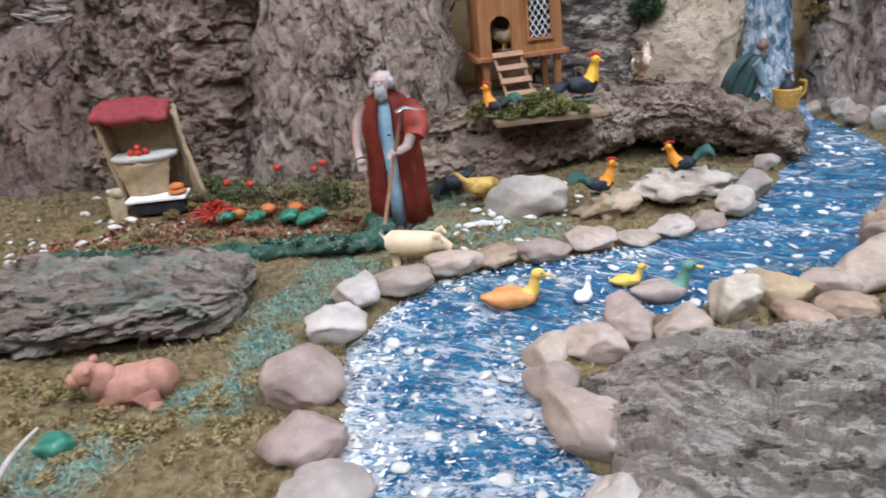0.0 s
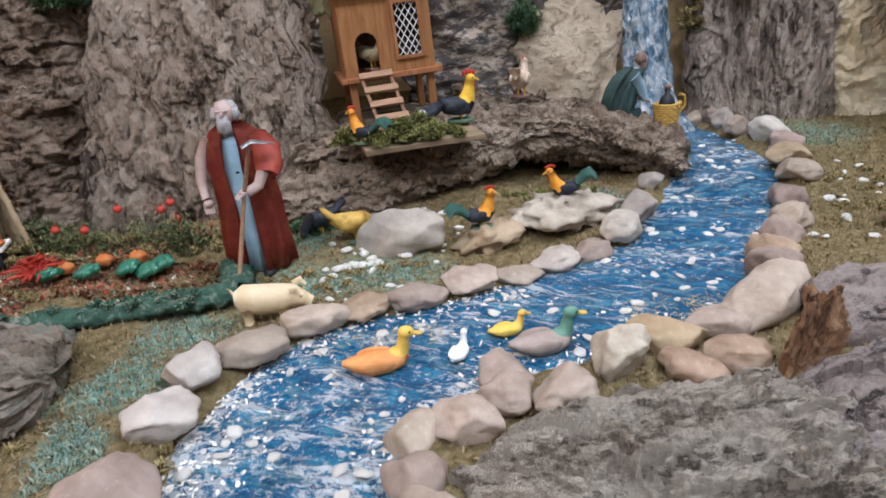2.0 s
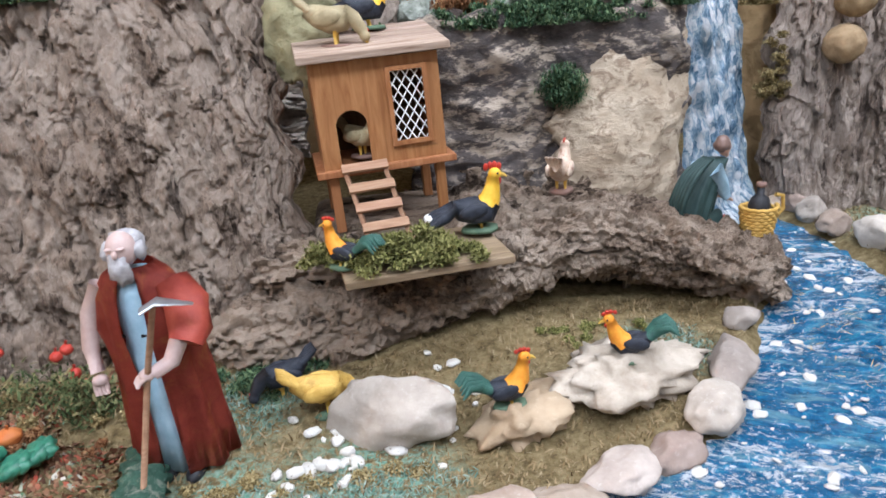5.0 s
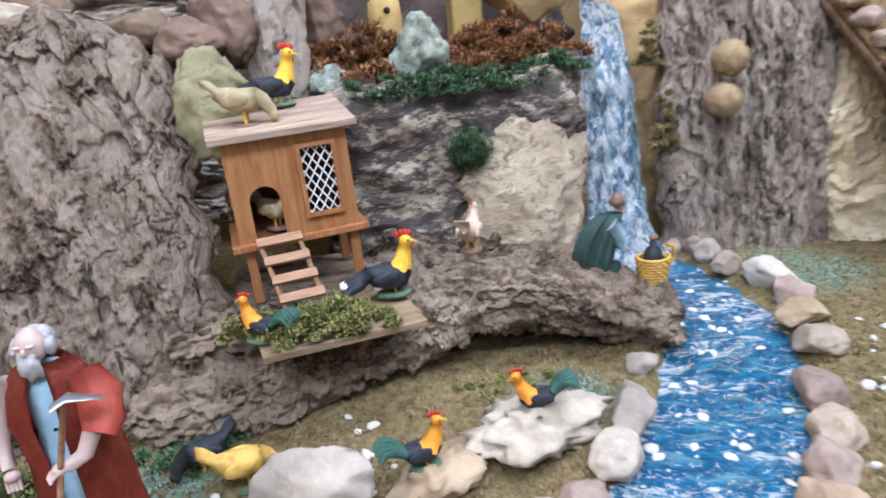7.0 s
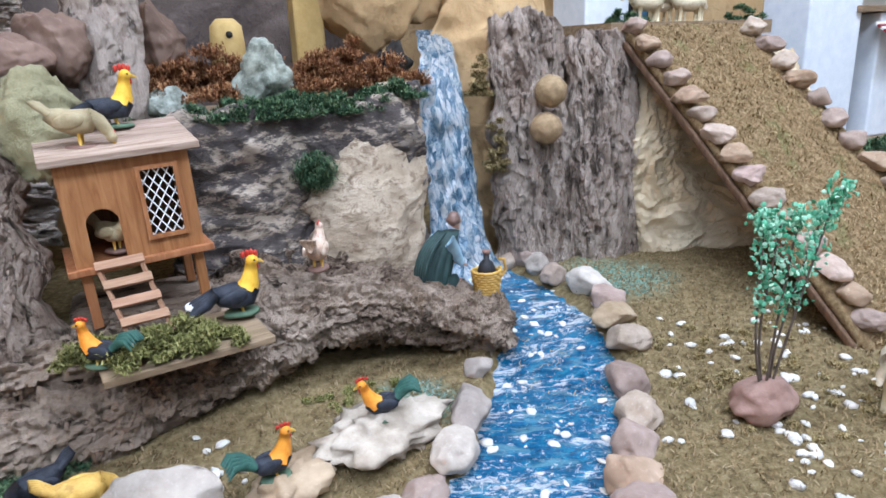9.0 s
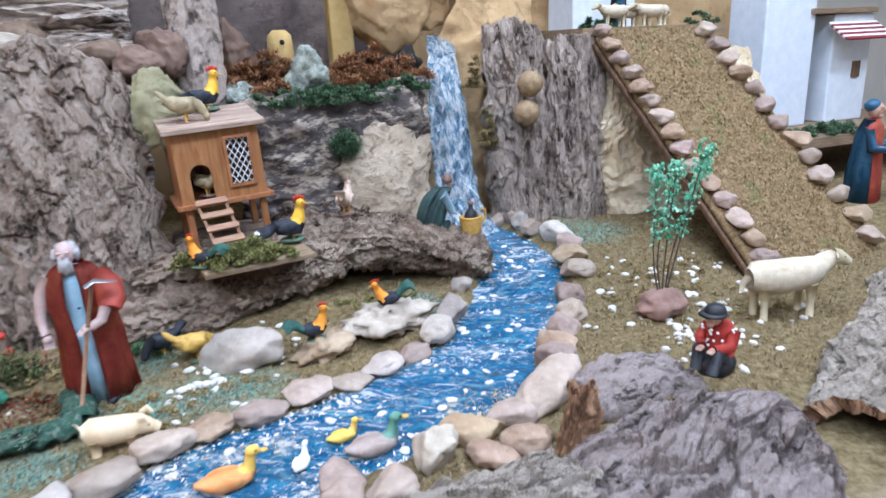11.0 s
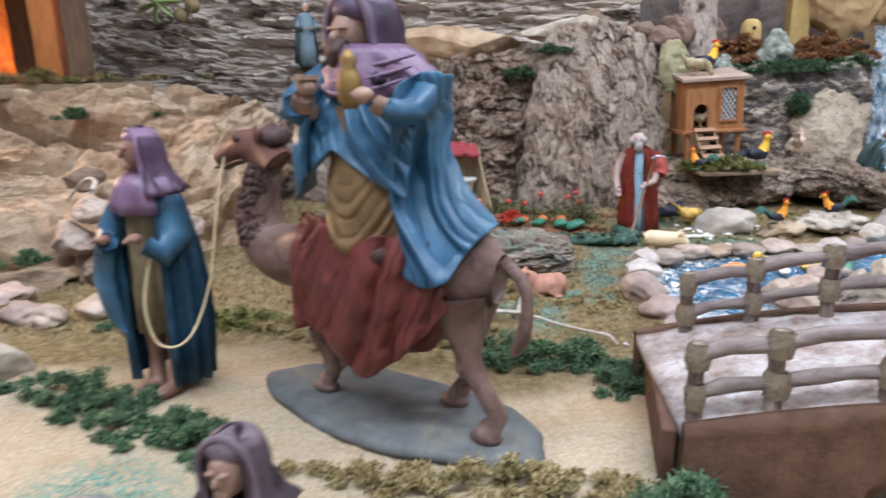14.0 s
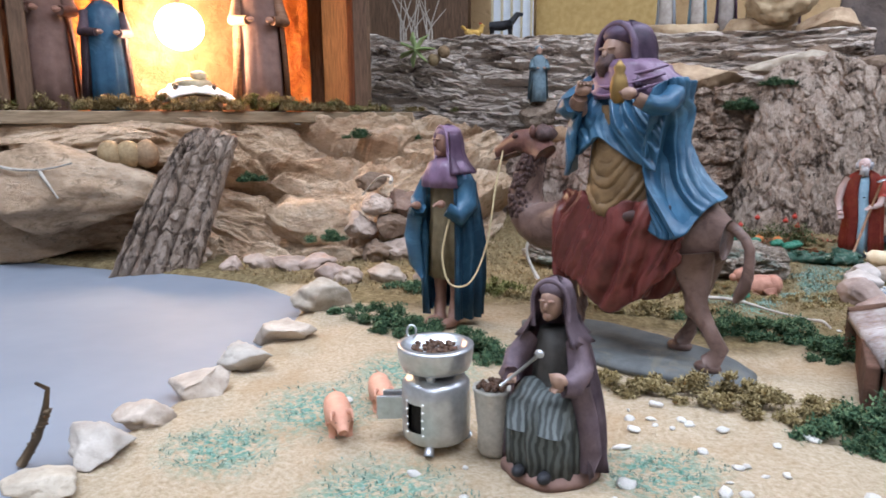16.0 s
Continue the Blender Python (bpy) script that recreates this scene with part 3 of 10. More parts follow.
def ball(bm, c, r, mi=0, sub=2, turn=None, rough=0.0, seed=0, freq=1.5):
    """A rounded lump, with uneven skin if rough."""
    r = r if isinstance(r, (tuple, list)) else (r, r, r)
    made = bmesh.ops.create_icosphere(bm, subdivisions=sub, radius=1.0)["verts"]
    m = Matrix.Translation(c) @ (turn or Matrix.Identity(4)) @ Matrix.Diagonal((*r, 1))
    for v in made:
        if rough:
            v.co *= 1 + rough * fbm(v.co * freq + V(seed * 3.7, seed * 1.3, seed), 4)
        v.co = m @ v.co
    paint({f for v in made for f in v.link_faces}, mi)
    return made


def tube(bm, pts, radii, segs=10, mi=0, shape=None, up=(0, 0, 1), caps=True):
    """A skin round a line. radii: one number, or one (side, up) pair, for each point. shape(i, angle): radius factor."""
    pts = [V(p) for p in pts]
    if isinstance(radii, (int, float)):
        radii = [radii] * len(pts)
    rings, side_last = [], None
    for i, p in enumerate(pts):
        tan = (pts[min(i + 1, len(pts) - 1)] - pts[max(i - 1, 0)]).normalized()
        ref = V(up) if abs(tan.dot(V(up))) < 0.95 else (side_last.cross(tan) if side_last else V(0, 1, 0))
        side = tan.cross(ref).normalized()
        if side_last and side.dot(side_last) < 0:
            side = -side
        side_last = side
        top = side.cross(tan).normalized()
        r = radii[i] if isinstance(radii[i], (tuple, list)) else (radii[i], radii[i])
        ring = []
        for k in range(segs):
            a = 2 * math.pi * k / segs
            f = shape(i, a) if shape else 1.0
            ring.append(bm.verts.new(p + side * (math.cos(a) * r[0] * f) + top * (math.sin(a) * r[1] * f)))
        rings.append(ring)
    for a, b in zip(rings, rings[1:]):
        for k in range(segs):
            bm.faces.new((a[k], a[(k + 1) % segs], b[(k + 1) % segs], b[k])).material_index = mi
    if caps:
        for ring, flip in ((rings[0], True), (rings[-1], False)):
            mid = bm.verts.new(sum((v.co for v in ring), Vector()) / segs)
            for k in range(segs):
                t = (ring[k], mid, ring[(k + 1) % segs]) if not flip else (ring[(k + 1) % segs], mid, ring[k])
                bm.faces.new(t).material_index = mi


def loft(bm, rings, segs=28, mi=0, arc=None, thick=0.0):
    """Level rings (x, y, z, rx, ry, fold depth, fold count, phase), bottom to top: robes, cloaks, pots. arc: (from, to) in radians leaves it open."""
    lo, hi = arc or (0.0, 2 * math.pi)
    n = segs + 1 if arc else segs
    grid = []
    for x, y, z, rx, ry, *f in rings:
        depth, count, phase = f if f else (0.0, 0, 0.0)
        row = []
        for k in range(n):
            a = lo + (hi - lo) * k / segs
            q = 1 + depth * (math.sin(count * a + phase) + 0.45 * math.sin((2 * count + 1) * a + 2.1 * phase + z * 60))
            row.append(bm.verts.new((x + rx * q * math.cos(a), y + ry * q * math.sin(a), z)))
        grid.append(row)
    fs = []
    for a, b in zip(grid, grid[1:]):
        for k in range(segs):
            j = (k + 1) % n
            fs.append(bm.faces.new((a[k], a[j], b[j], b[k])))
    if not arc:
        for row, flip in ((grid[0], True), (grid[-1], False)):
            fs.append(bm.faces.new(row[::-1] if flip else row))
    paint(fs, mi)
    if arc and thick:
        out = bmesh.ops.solidify(bm, geom=fs, thickness=thick)
        paint([g for g in out["geom"] if isinstance(g, bmesh.types.BMFace)], mi)
    return fs


def along(line, t):
    """A point at 0..1 of a line of points, evenly by index."""
    k = t * (len(line) - 1)
    i = min(int(k), len(line) - 2)
    return V(line[i]).lerp(V(line[i + 1]), k - i)


def spline(line, t):
    """The same on a smooth curve."""
    n = len(line)
    k = t * (n - 1)
    i = min(int(k), n - 2)
    f = k - i
    p0, p1, p2, p3 = (V(line[min(max(i + d, 0), n - 1)]) for d in (-1, 0, 1, 2))
    return 0.5 * (2 * p1 + (p2 - p0) * f + (2 * p0 - 5 * p1 + 4 * p2 - p3) * f * f + (3 * p1 - p0 - 3 * p2 + p3) * f ** 3)


def bark_relief(sx, sy, depth, seed, plates=0.6):
    """Height of bark: ragged flakes at two sizes, each at its own level, narrow cracks between them and gritty skin. Metres across and along."""
    def height(a, b):
        q = V(a * sx, b * sy, seed)
        w = V(fbm(q * 2.2 + V(9, 0, 0), 4), fbm(q * 2.2 + V(0, 5, 0), 4), 0)
        p = q + w * 0.20
        level = 0.0
        for size, share in ((0.42, 0.55), (1.05, 0.60), (2.3, 0.45)):
            c = p * size + V(size * 3, 0, 0)
            d, near = noise.voronoi(c, distance_metric="DISTANCE", exponent=2.5)
            o = c - near[0]
            level += share * (noise.cell(near[0] * 7.3 + V(size, 1, 2)) + o.x * (noise.cell(near[0] * 5.1) - 0.5) + o.y * (noise.cell(near[0] * 3.7) - 0.35) + 0.35 * smooth((d[1] - d[0]) / 0.16))
        crack = smooth(abs(noise.noise(p * 0.42 + V(2, 7, 1))) / 0.05) + 0.7 * smooth(abs(noise.noise(p * 0.95 + V(4, 1, 6))) / 0.07)
        grit = fbm(q * 5.0, 4)
        large = 0.9 * fbm(V(a * sx * 0.2, b * sy * 0.22, seed + 5.0), 3)
        return depth * (plates * (1.1 * level + 0.55 * crack - 1.2) + 0.32 * grit + large)
    return height


def ledge_relief(sx, sy, depth, seed):
    """Height of broken sandstone: tilted flat blocks of differing height with deep dark joints."""
    def height(a, b):
        w1, w2 = 0.45 * fbm(V(a * sx * 0.6, b * sy * 0.6, seed + 1.0), 4), 0.45 * fbm(V(a * sx * 0.6 + 7, b * sy * 0.6, seed + 2.0), 4)
        p = V(a * sx + w1, b * sy + w2, seed)
        d, q = noise.voronoi(p, distance_metric="DISTANCE", exponent=2.5)
        e, g = noise.voronoi(p * 2.3 + V(4, 1, 0), distance_metric="DISTANCE", exponent=2.5)
        o = p - q[0]
        tilt = o.x * (noise.cell(q[0] * 5.1) - 0.5) * 0.9 + o.y * (noise.cell(q[0] * 8.7 + V(2, 2, 2)) * 0.8 - 0.1)
        joint = smooth((d[1] - d[0]) / 0.14)
        small = smooth((e[1] - e[0]) / 0.2) * (0.5 + noise.cell(g[0] * 3.3))
        return depth * (0.75 * noise.cell(q[0] * 7.3) + tilt + 0.5 * joint + 0.22 * small + 0.34 * fbm(p * 3, 5) + 0.16 * fbm(p * 11, 4) + 0.5 * fbm(p * 0.35, 2) - 0.30)
    return height


def crumple(scale, depth, seed):
    """Height of crumpled paper: flat facets meeting in sharp folds, with fine creases."""
    def height(a, b):
        w = fbm(V(a * scale * 0.7, b * scale * 0.7, seed + 4.0), 3) * 0.5
        p = V(a * scale + w, b * scale - w, seed)
        d, _ = noise.voronoi(p * 0.9, distance_metric="DISTANCE", exponent=2.5)
        e, _ = noise.voronoi(p * 2.7 + V(5, 2, 0), distance_metric="DISTANCE", exponent=2.5)
        r = 1 - abs(noise.noise(p * 1.7)) * 2.0
        return depth * (0.9 * d[0] + 0.35 * e[0] + 0.25 * r + 0.5 * fbm(p * 0.4, 2) + 0.12 * fbm(p * 6, 3) - 0.5)
    return height


def sheet(bm, low, high, nu, nv, relief, bulge=0.0, thick=0.02, wobble=0.0, seed=0.0, mi=0, curl=1.0):
    """A slab between a lower and an upper line, its face pushed out by relief and domed by bulge; closed behind."""
    pts = [[spline(low, i / nu).lerp(spline(high, i / nu), j / nv) for j in range(nv + 1)] for i in range(nu + 1)]
    front, back = [], []
    mid_n = (pts[nu][0] - pts[0][0]).cross(pts[nu // 2][nv] - pts[nu // 2][0]).normalized()
    la = (V(low[-1]) - V(low[0])).length
    for i in range(nu + 1):
        fr, bk = [], []
        for j in range(nv + 1):
            u, v = i / nu, j / nv
            p = pts[i][j]
            a = pts[min(i + 1, nu)][j] - pts[max(i - 1, 0)][j]
            b = pts[i][min(j + 1, nv)] - pts[i][max(j - 1, 0)]
            nrm = a.cross(b)
            nrm = nrm.normalized() if nrm.length > 1e-12 else mid_n
            edge = min(1.0, 6 * u, 6 * (1 - u), 6 * v, 6 * (1 - v)) ** 0.5
            e = min(u, 1 - u)
            push = bulge * (1 - (2 * v - 1) ** 2) ** 0.7 * (0.35 + 0.65 * min(1, e * 6) ** 0.5)
            h = relief(u * la, v * (pts[i][nv] - pts[i][0]).length)
            q = p + nrm * (push + h * (0.4 + 0.6 * edge))
            if wobble:
                w = 1 - edge
                q += V(fbm(V(v * 9, seed, 1.0 + u), 4), 0, fbm(V(u * 9, seed, 4.0 + v), 4)) * wobble * (0.3 + 0.7 * w)
            fr.append(bm.verts.new(q))
            bk.append(q - nrm * thick if (i in (0, nu) or j in (0, nv)) else None)
        front.append(fr)
        back.append(bk)
    fs = []
    for i in range(nu):
        for j in range(nv):
            fs.append(bm.faces.new((front[i][j], front[i + 1][j], front[i + 1][j + 1], front[i][j + 1])))
    rim = [(i, 0) for i in range(nu)] + [(nu, j) for j in range(nv)] + [(i, nv) for i in range(nu, 0, -1)] + [(0, j) for j in range(nv, 0, -1)]
    made = [bm.verts.new(back[i][j]) for i, j in rim]
    for k in range(len(rim)):
        n = (k + 1) % len(rim)
        (i, j), (i2, j2) = rim[k], rim[n]
        fs.append(bm.faces.new((front[i2][j2], front[i][j], made[k], made[n])))
    mid = bm.verts.new(sum((v.co for v in made), Vector()) / len(made))
    for k in range(len(made)):
        fs.append(bm.faces.new((made[(k + 1) % len(made)], made[k], mid)))
    paint(fs, mi)


def blades(name, spots, size, width, material, label, category, lean=0.9, seed=1, per=1, lift=0.0, least=0.1):
    """Fine fibres: one thin bent blade for each spot (x, y, z). One object of kind stuff."""
    rng = np.random.default_rng(seed)
    p = np.repeat(np.asarray(spots, float), per, axis=0)
    n = len(p)
    yaw, tilt = rng.uniform(0, 2 * np.pi, n), rng.uniform(least, lean, n) * np.pi / 2
    ln = size * rng.uniform(0.5, 1.3, n)
    d = np.stack([np.cos(yaw) * np.sin(tilt), np.sin(yaw) * np.sin(tilt), np.cos(tilt)], 1)
    s = np.stack([-np.sin(yaw), np.cos(yaw), 0 * yaw], 1) * (width * rng.uniform(0.6, 1.3, n))[:, None] / 2
    jit = rng.normal(0, size * 0.35, (n, 3)) * [1, 1, 0.3]
    a = p + jit + [0, 0, lift]
    mid = a + d * (ln * 0.55)[:, None]
    bend = np.stack([np.cos(yaw), np.sin(yaw), -0.6 + 0 * yaw], 1)
    tip = mid + (d * 0.6 + bend * 0.3) * (ln * 0.5)[:, None]
    verts = np.stack([a - s, a + s, mid + s * 0.8, mid - s * 0.8, tip], 1).reshape(-1, 3)
    me = bpy.data.meshes.new(name)
    k = np.arange(n)[:, None] * 5
    quads = (k + [0, 1, 2, 3]).tolist()
    tris = (k + [3, 2, 4]).tolist()
    me.from_pydata(verts.tolist(), [], quads + tris)
    me.materials.append(material)
    return tagged(new(name, me), label, category, "", "stuff")


# ---- the lie of the land ----
LEFT = ((-0.105, 0.10), (-0.088, 0.22), (-0.080, 0.31), (-0.082, 0.37), (-0.090, 0.44), (-0.072, 0.505), (-0.022, 0.573), (0.035, 0.598), (0.12, 0.614), (0.20, 0.637),
        (0.256, 0.660), (0.303, 0.685), (0.332, 0.718), (0.370, 0.758), (0.412, 0.815), (0.462, 0.885), (0.475, 0.96), (0.465, 1.05))
RIGHT = ((0.08, 0.10), (0.090, 0.22), (0.092, 0.295), (0.076, 0.345), (0.064, 0.405), (0.090, 0.440), (0.13, 0.462), (0.20, 0.470), (0.27, 0.500), (0.335, 0.525),
         (0.39, 0.556), (0.428, 0.607), (0.470, 0.655), (0.520, 0.730), (0.556, 0.797), (0.572, 0.86), (0.577, 0.93), (0.575, 1.05))
POND_RIM = ((-0.64, -0.45), (-0.655, -0.28), (-0.668, -0.19), (-0.672, -0.12), (-0.682, -0.05), (-0.70, 0.03), (-0.73, 0.14), (-0.78, 0.21), (-0.90, 0.26),
            (-1.09, 0.27), (-1.5, 0.26), (-1.7, 0.25), (-1.7, -0.45))


def bank_line(t):
    return spline([(*p, 0) for p in LEFT], t), spline([(*p, 0) for p in RIGHT], t)


def inside(poly, x, y):
    """Which of the points lie in a polygon, and how far each is from its rim."""
    hit, far = np.zeros_like(x, bool), np.full_like(x, 9.0)
    for (x0, y0), (x1, y1) in zip(poly, (*poly[1:], poly[0])):
        cross = ((y0 > y) != (y1 > y)) & (x < (x1 - x0) * (y - y0) / (y1 - y0 + 1e-12) + x0)
        hit ^= cross
        t = np.clip(((x - x0) * (x1 - x0) + (y - y0) * (y1 - y0)) / ((x1 - x0) ** 2 + (y1 - y0) ** 2 + 1e-12), 0, 1)
        far = np.minimum(far, np.hypot(x - x0 - t * (x1 - x0), y - y0 - t * (y1 - y0)))
    return hit, far


STREAM_POLY = [tuple(bank_line(k / 60)[0])[:2] for k in range(61)] + [tuple(bank_line(k / 60)[1])[:2] for k in range(60, -1, -1)]


def np_smooth(t):
    t = np.clip(t, 0, 1)
    return t * t * (3 - 2 * t)


def rise(y):
    return 0.02 * np_smooth((np.asarray(y, float) - 0.62) / 0.28)


def wave(x, y, f, p):
    return np.sin(f * x + p) * np.cos(f * 0.83 * y + 1.7 * p) + 0.5 * np.sin(2.1 * f * y - 1.3 * f * x + 2.3 * p)


def land(x, y):
    """Height of the ground."""
    x, y = np.asarray(x, float), np.asarray(y, float)
    z = 0.006 + rise(y) + 0.003 * wave(x, y, 21, 0.4) + 0.0015 * wave(x, y, 60, 1.9)
    s_in, s_far = inside(STREAM_POLY, x, y)
    z = np.where(s_in, z - 0.016 * np_smooth(s_far / 0.03), z + 0.004 * (1 - np_smooth(s_far / 0.05)))
    p_in, p_far = inside(POND_RIM, x, y)
    return np.where(p_in, -0.02 * np_smooth(p_far / 0.04) + 0.006, z)


def ground_z(x, y):
    return float(land(np.array([x]), np.array([y]))[0])


def build_ground():
    step = 0.008
    xs, ys = np.arange(-1.75, 1.76, step), np.arange(-0.42, 1.62, step)
    gx, gy = np.meshgrid(xs, ys, indexing="ij")
    gz = land(gx, gy)
    rng = np.random.default_rng(3)
    gz = gz + rng.normal(0, 0.0007, gz.shape)
    nx, ny = gx.shape
    verts = np.stack([gx, gy, gz], -1).reshape(-1, 3)
    idx = np.arange(nx * ny).reshape(nx, ny)
    quads = np.stack([idx[:-1, :-1], idx[1:, :-1], idx[1:, 1:], idx[:-1, 1:]], -1).reshape(-1, 4)
    me = bpy.data.meshes.new("ground")
    me.from_pydata(verts.tolist(), [], quads.tolist())
    me.polygons.foreach_set("use_smooth", [True] * len(me.polygons))
    x, y = verts[:, 0], verts[:, 1]
    sand = np_smooth((0.215 - y + 0.04 * wave(x, y, 17, 0.2)) / 0.07) * np_smooth((-0.05 - x + 0.5) / 0.1)
    sand = np.maximum(sand, np_smooth((0.30 - y) / 0.05) * np_smooth((x - 0.28) / 0.06))
    teal = np.zeros_like(x)
    for cx, cy, r in ((-0.10, 0.60, 0.05), (-0.13, 0.53, 0.045), (-0.16, 0.40, 0.035), (-0.23, 0.34, 0.045), (-0.02, 0.66, 0.06), (0.07, 0.66, 0.07), (-0.14, 0.46, 0.03), (0.66, 0.92, 0.09),
                      (0.30, 0.76, 0.05), (-0.02, 0.76, 0.06), (-0.52, -0.02, 0.07), (-0.56, -0.12, 0.06), (-0.30, -0.13, 0.05), (-0.46, -0.22, 0.06), (-0.35, -0.24, 0.05), (-0.59, -0.2, 0.05), (-0.22, 0.30, 0.03)):
        teal = np.maximum(teal, np.clip(1.6 * (1 - np.hypot(x - cx, y - cy) / r), 0, 1))
    for key, values in (("sand", sand), ("teal", teal)):
        a = me.attributes.new(key, "FLOAT", "POINT")
        a.data.foreach_set("value", values.astype(np.float32))
    me.materials.append(GROUND)
    tagged(new("ground", me), "brown moss and sandy earth of the tabletop landscape", "ground", "", "structure")


build_ground()


def build_stream():
    nu, nv = 150, 24
    verts, uv, white_cover = [], [], []
    rng = np.random.default_rng(5)
    run = 0.0
    last = None
    for i in range(nu + 1):
        t = i / nu
        a, b = bank_line(t)
        c = (a + b) / 2
        run += (c - last).length if last else 0
        last = c
        for j in range(nv + 1):
            wide = 0.12 + 0.09 * smooth((0.56 - c.y) / 0.1)
            s = -wide + (1 + 2 * wide) * j / nv
            p = a.lerp(b, s)
            z = float(rise(p.y)) + 0.001 + 0.0022 * noise.noise(V(p.x * 45, p.y * 75, 2.0)) + rng.normal(0, 0.0004)
            verts.append((p.x, p.y, z))
            uv.append((s * (b - a).length, run))
            white_cover.append(0.52 + 0.8 * smooth((0.54 - p.y) / 0.10) * (0.4 + 0.6 * smooth((0.55 - s) / 0.4)) + 0.45 * smooth((0.15 - s) / 0.12) + 0.35 * smooth((s - 0.86) / 0.12))
    idx = np.arange((nu + 1) * (nv + 1)).reshape(nu + 1, nv + 1)
    quads = np.stack([idx[:-1, :-1], idx[:-1, 1:], idx[1:, 1:], idx[1:, :-1]], -1).reshape(-1, 4)
    me = bpy.data.meshes.new("stream")
    me.from_pydata(verts, [], quads.tolist())
    layer = me.uv_layers.new(name="UVMap")
    loops = np.zeros(len(me.loops), int)
    me.loops.foreach_get("vertex_index", loops)
    layer.data.foreach_set("uv", np.array(uv)[loops].ravel())
    at = me.attributes.new("white_cover", "FLOAT", "POINT")
    at.data.foreach_set("value", np.array(white_cover, np.float32))
    me.polygons.foreach_set("use_smooth", [True] * len(me.polygons))
    me.materials.append(WATER)
    tagged(new("water", me), "blue painted foil stream with white brush marks and painted-in glints", "water", "", "structure")


build_stream()


def build_pond():
    bm = bmesh.new()
    bmesh.ops.create_grid(bm, x_segments=60, y_segments=50, size=0.5)
    for v in bm.verts:
        v.co = V(-1.17 + v.co.x * 1.12, -0.05 + v.co.y * 0.80, 0.0)
        v.co.z = -0.001 + 0.003 * noise.noise(V(v.co.x * 5, v.co.y * 5, 0.3))
    thing("water_pond", bm, POND, "pale blue-grey glossy sheet laid as a pond", "water", "", "structure")


build_pond()


def build_fall():
    """The waterfall: crumpled clear film over blue paper, from the gully down to the stream."""
    nu, nv = 26, 90
    line_l = [(0.452, 1.00, 0.016), (0.455, 1.03, 0.06), (0.456, 1.043, 0.13), (0.453, 1.05, 0.20), (0.457, 1.06, 0.27), (0.478, 1.10, 0.318), (0.500, 1.16, 0.345)]
    line_r = [(0.556, 0.99, 0.016), (0.535, 1.02, 0.06), (0.528, 1.035, 0.12), (0.524, 1.045, 0.20), (0.516, 1.055, 0.27), (0.528, 1.10, 0.318), (0.545, 1.16, 0.345)]
    bm = bmesh.new()
    layer = bm.loops.layers.uv.new("UVMap")
    grid = []
    for j in range(nv + 1):
        a, b = spline(line_l, j / nv), spline(line_r, j / nv)
        row = []
        for i in range(nu + 1):
            p = a.lerp(b, i / nu)
            k = noise.noise(V(i * 0.45, j * 0.16, 4.0)) * 0.009 + noise.noise(V(i * 1.2, j * 0.35, 9.0)) * 0.005
            row.append(bm.verts.new(p + V(0, -0.008 * math.sin(math.pi * i / nu) + k, 0)))
        grid.append(row)
    for j in range(nv):
        for i in range(nu):
            f = bm.faces.new((grid[j][i], grid[j][i + 1], grid[j + 1][i + 1], grid[j + 1][i]))
            for loop, (u, v) in zip(f.loops, ((i, j), (i + 1, j), (i + 1, j + 1), (i, j + 1))):
                loop[layer].uv = (u / nu * 0.09, v / nv * 0.4)
    thing("water_fall", bm, FALL, "waterfall of crumpled clear film over blue paper, glints and dark folds painted in", "waterfall", "", "structure")


build_fall()


# ---- walls of bark and rock ----
def bark_wall(name, low, high, relief, material, label, nu=90, nv=110, bulge=0.02, thick=0.03, wobble=0.012, seed=0.0, category="rock", soft=None):
    bm = bmesh.new()
    sheet(bm, low, high, nu, nv, relief, bulge, thick, wobble, seed)
    return thing(name, bm, material, label, category, "", "", soft=category == "rock paper")


bark_wall("bark_boulder", [(-0.250, 0.845, 0.0), (-0.15, 0.83, 0.0), (-0.05, 0.845, 0.0), (0.045, 0.875, 0.0)],
          [(-0.195, 0.96, 0.315), (-0.15, 0.97, 0.352), (-0.06, 0.965, 0.352), (0.015, 0.955, 0.31)], bark_relief(26, 14, 0.0105, 1.0), BARK_GREY,
          "tall rounded slab of grey-brown cork bark as a cliff", nu=190, nv=210, bulge=0.035, seed=1)
bark_wall("bark_cliff", [(-0.475, 0.875, 0.0), (-0.40, 0.86, 0.0), (-0.32, 0.85, 0.0), (-0.205, 0.89, 0.0)],
          [(-0.45, 0.95, 0.27), (-0.39, 0.96, 0.295), (-0.31, 0.965, 0.30), (-0.19, 0.99, 0.31)], bark_relief(22, 18, 0.020, 2.0), BARK_BROWN,
          "cracked brown cork bark cliff with dark hollows", nu=150, nv=170, bulge=0.02, seed=2)
bark_wall("bark_cliff", [(-0.68, 0.905, 0.0), (-0.60, 0.89, 0.0), (-0.54, 0.88, 0.0), (-0.465, 0.89, 0.0)],
          [(-0.66, 0.985, 0.20), (-0.58, 0.975, 0.225), (-0.53, 0.98, 0.23), (-0.45, 0.99, 0.235)], bark_relief(15, 9, 0.010, 3.0), BARK_RED,
          "smooth reddish-brown leaning bark slab", nu=110, nv=120, bulge=0.02, seed=3)
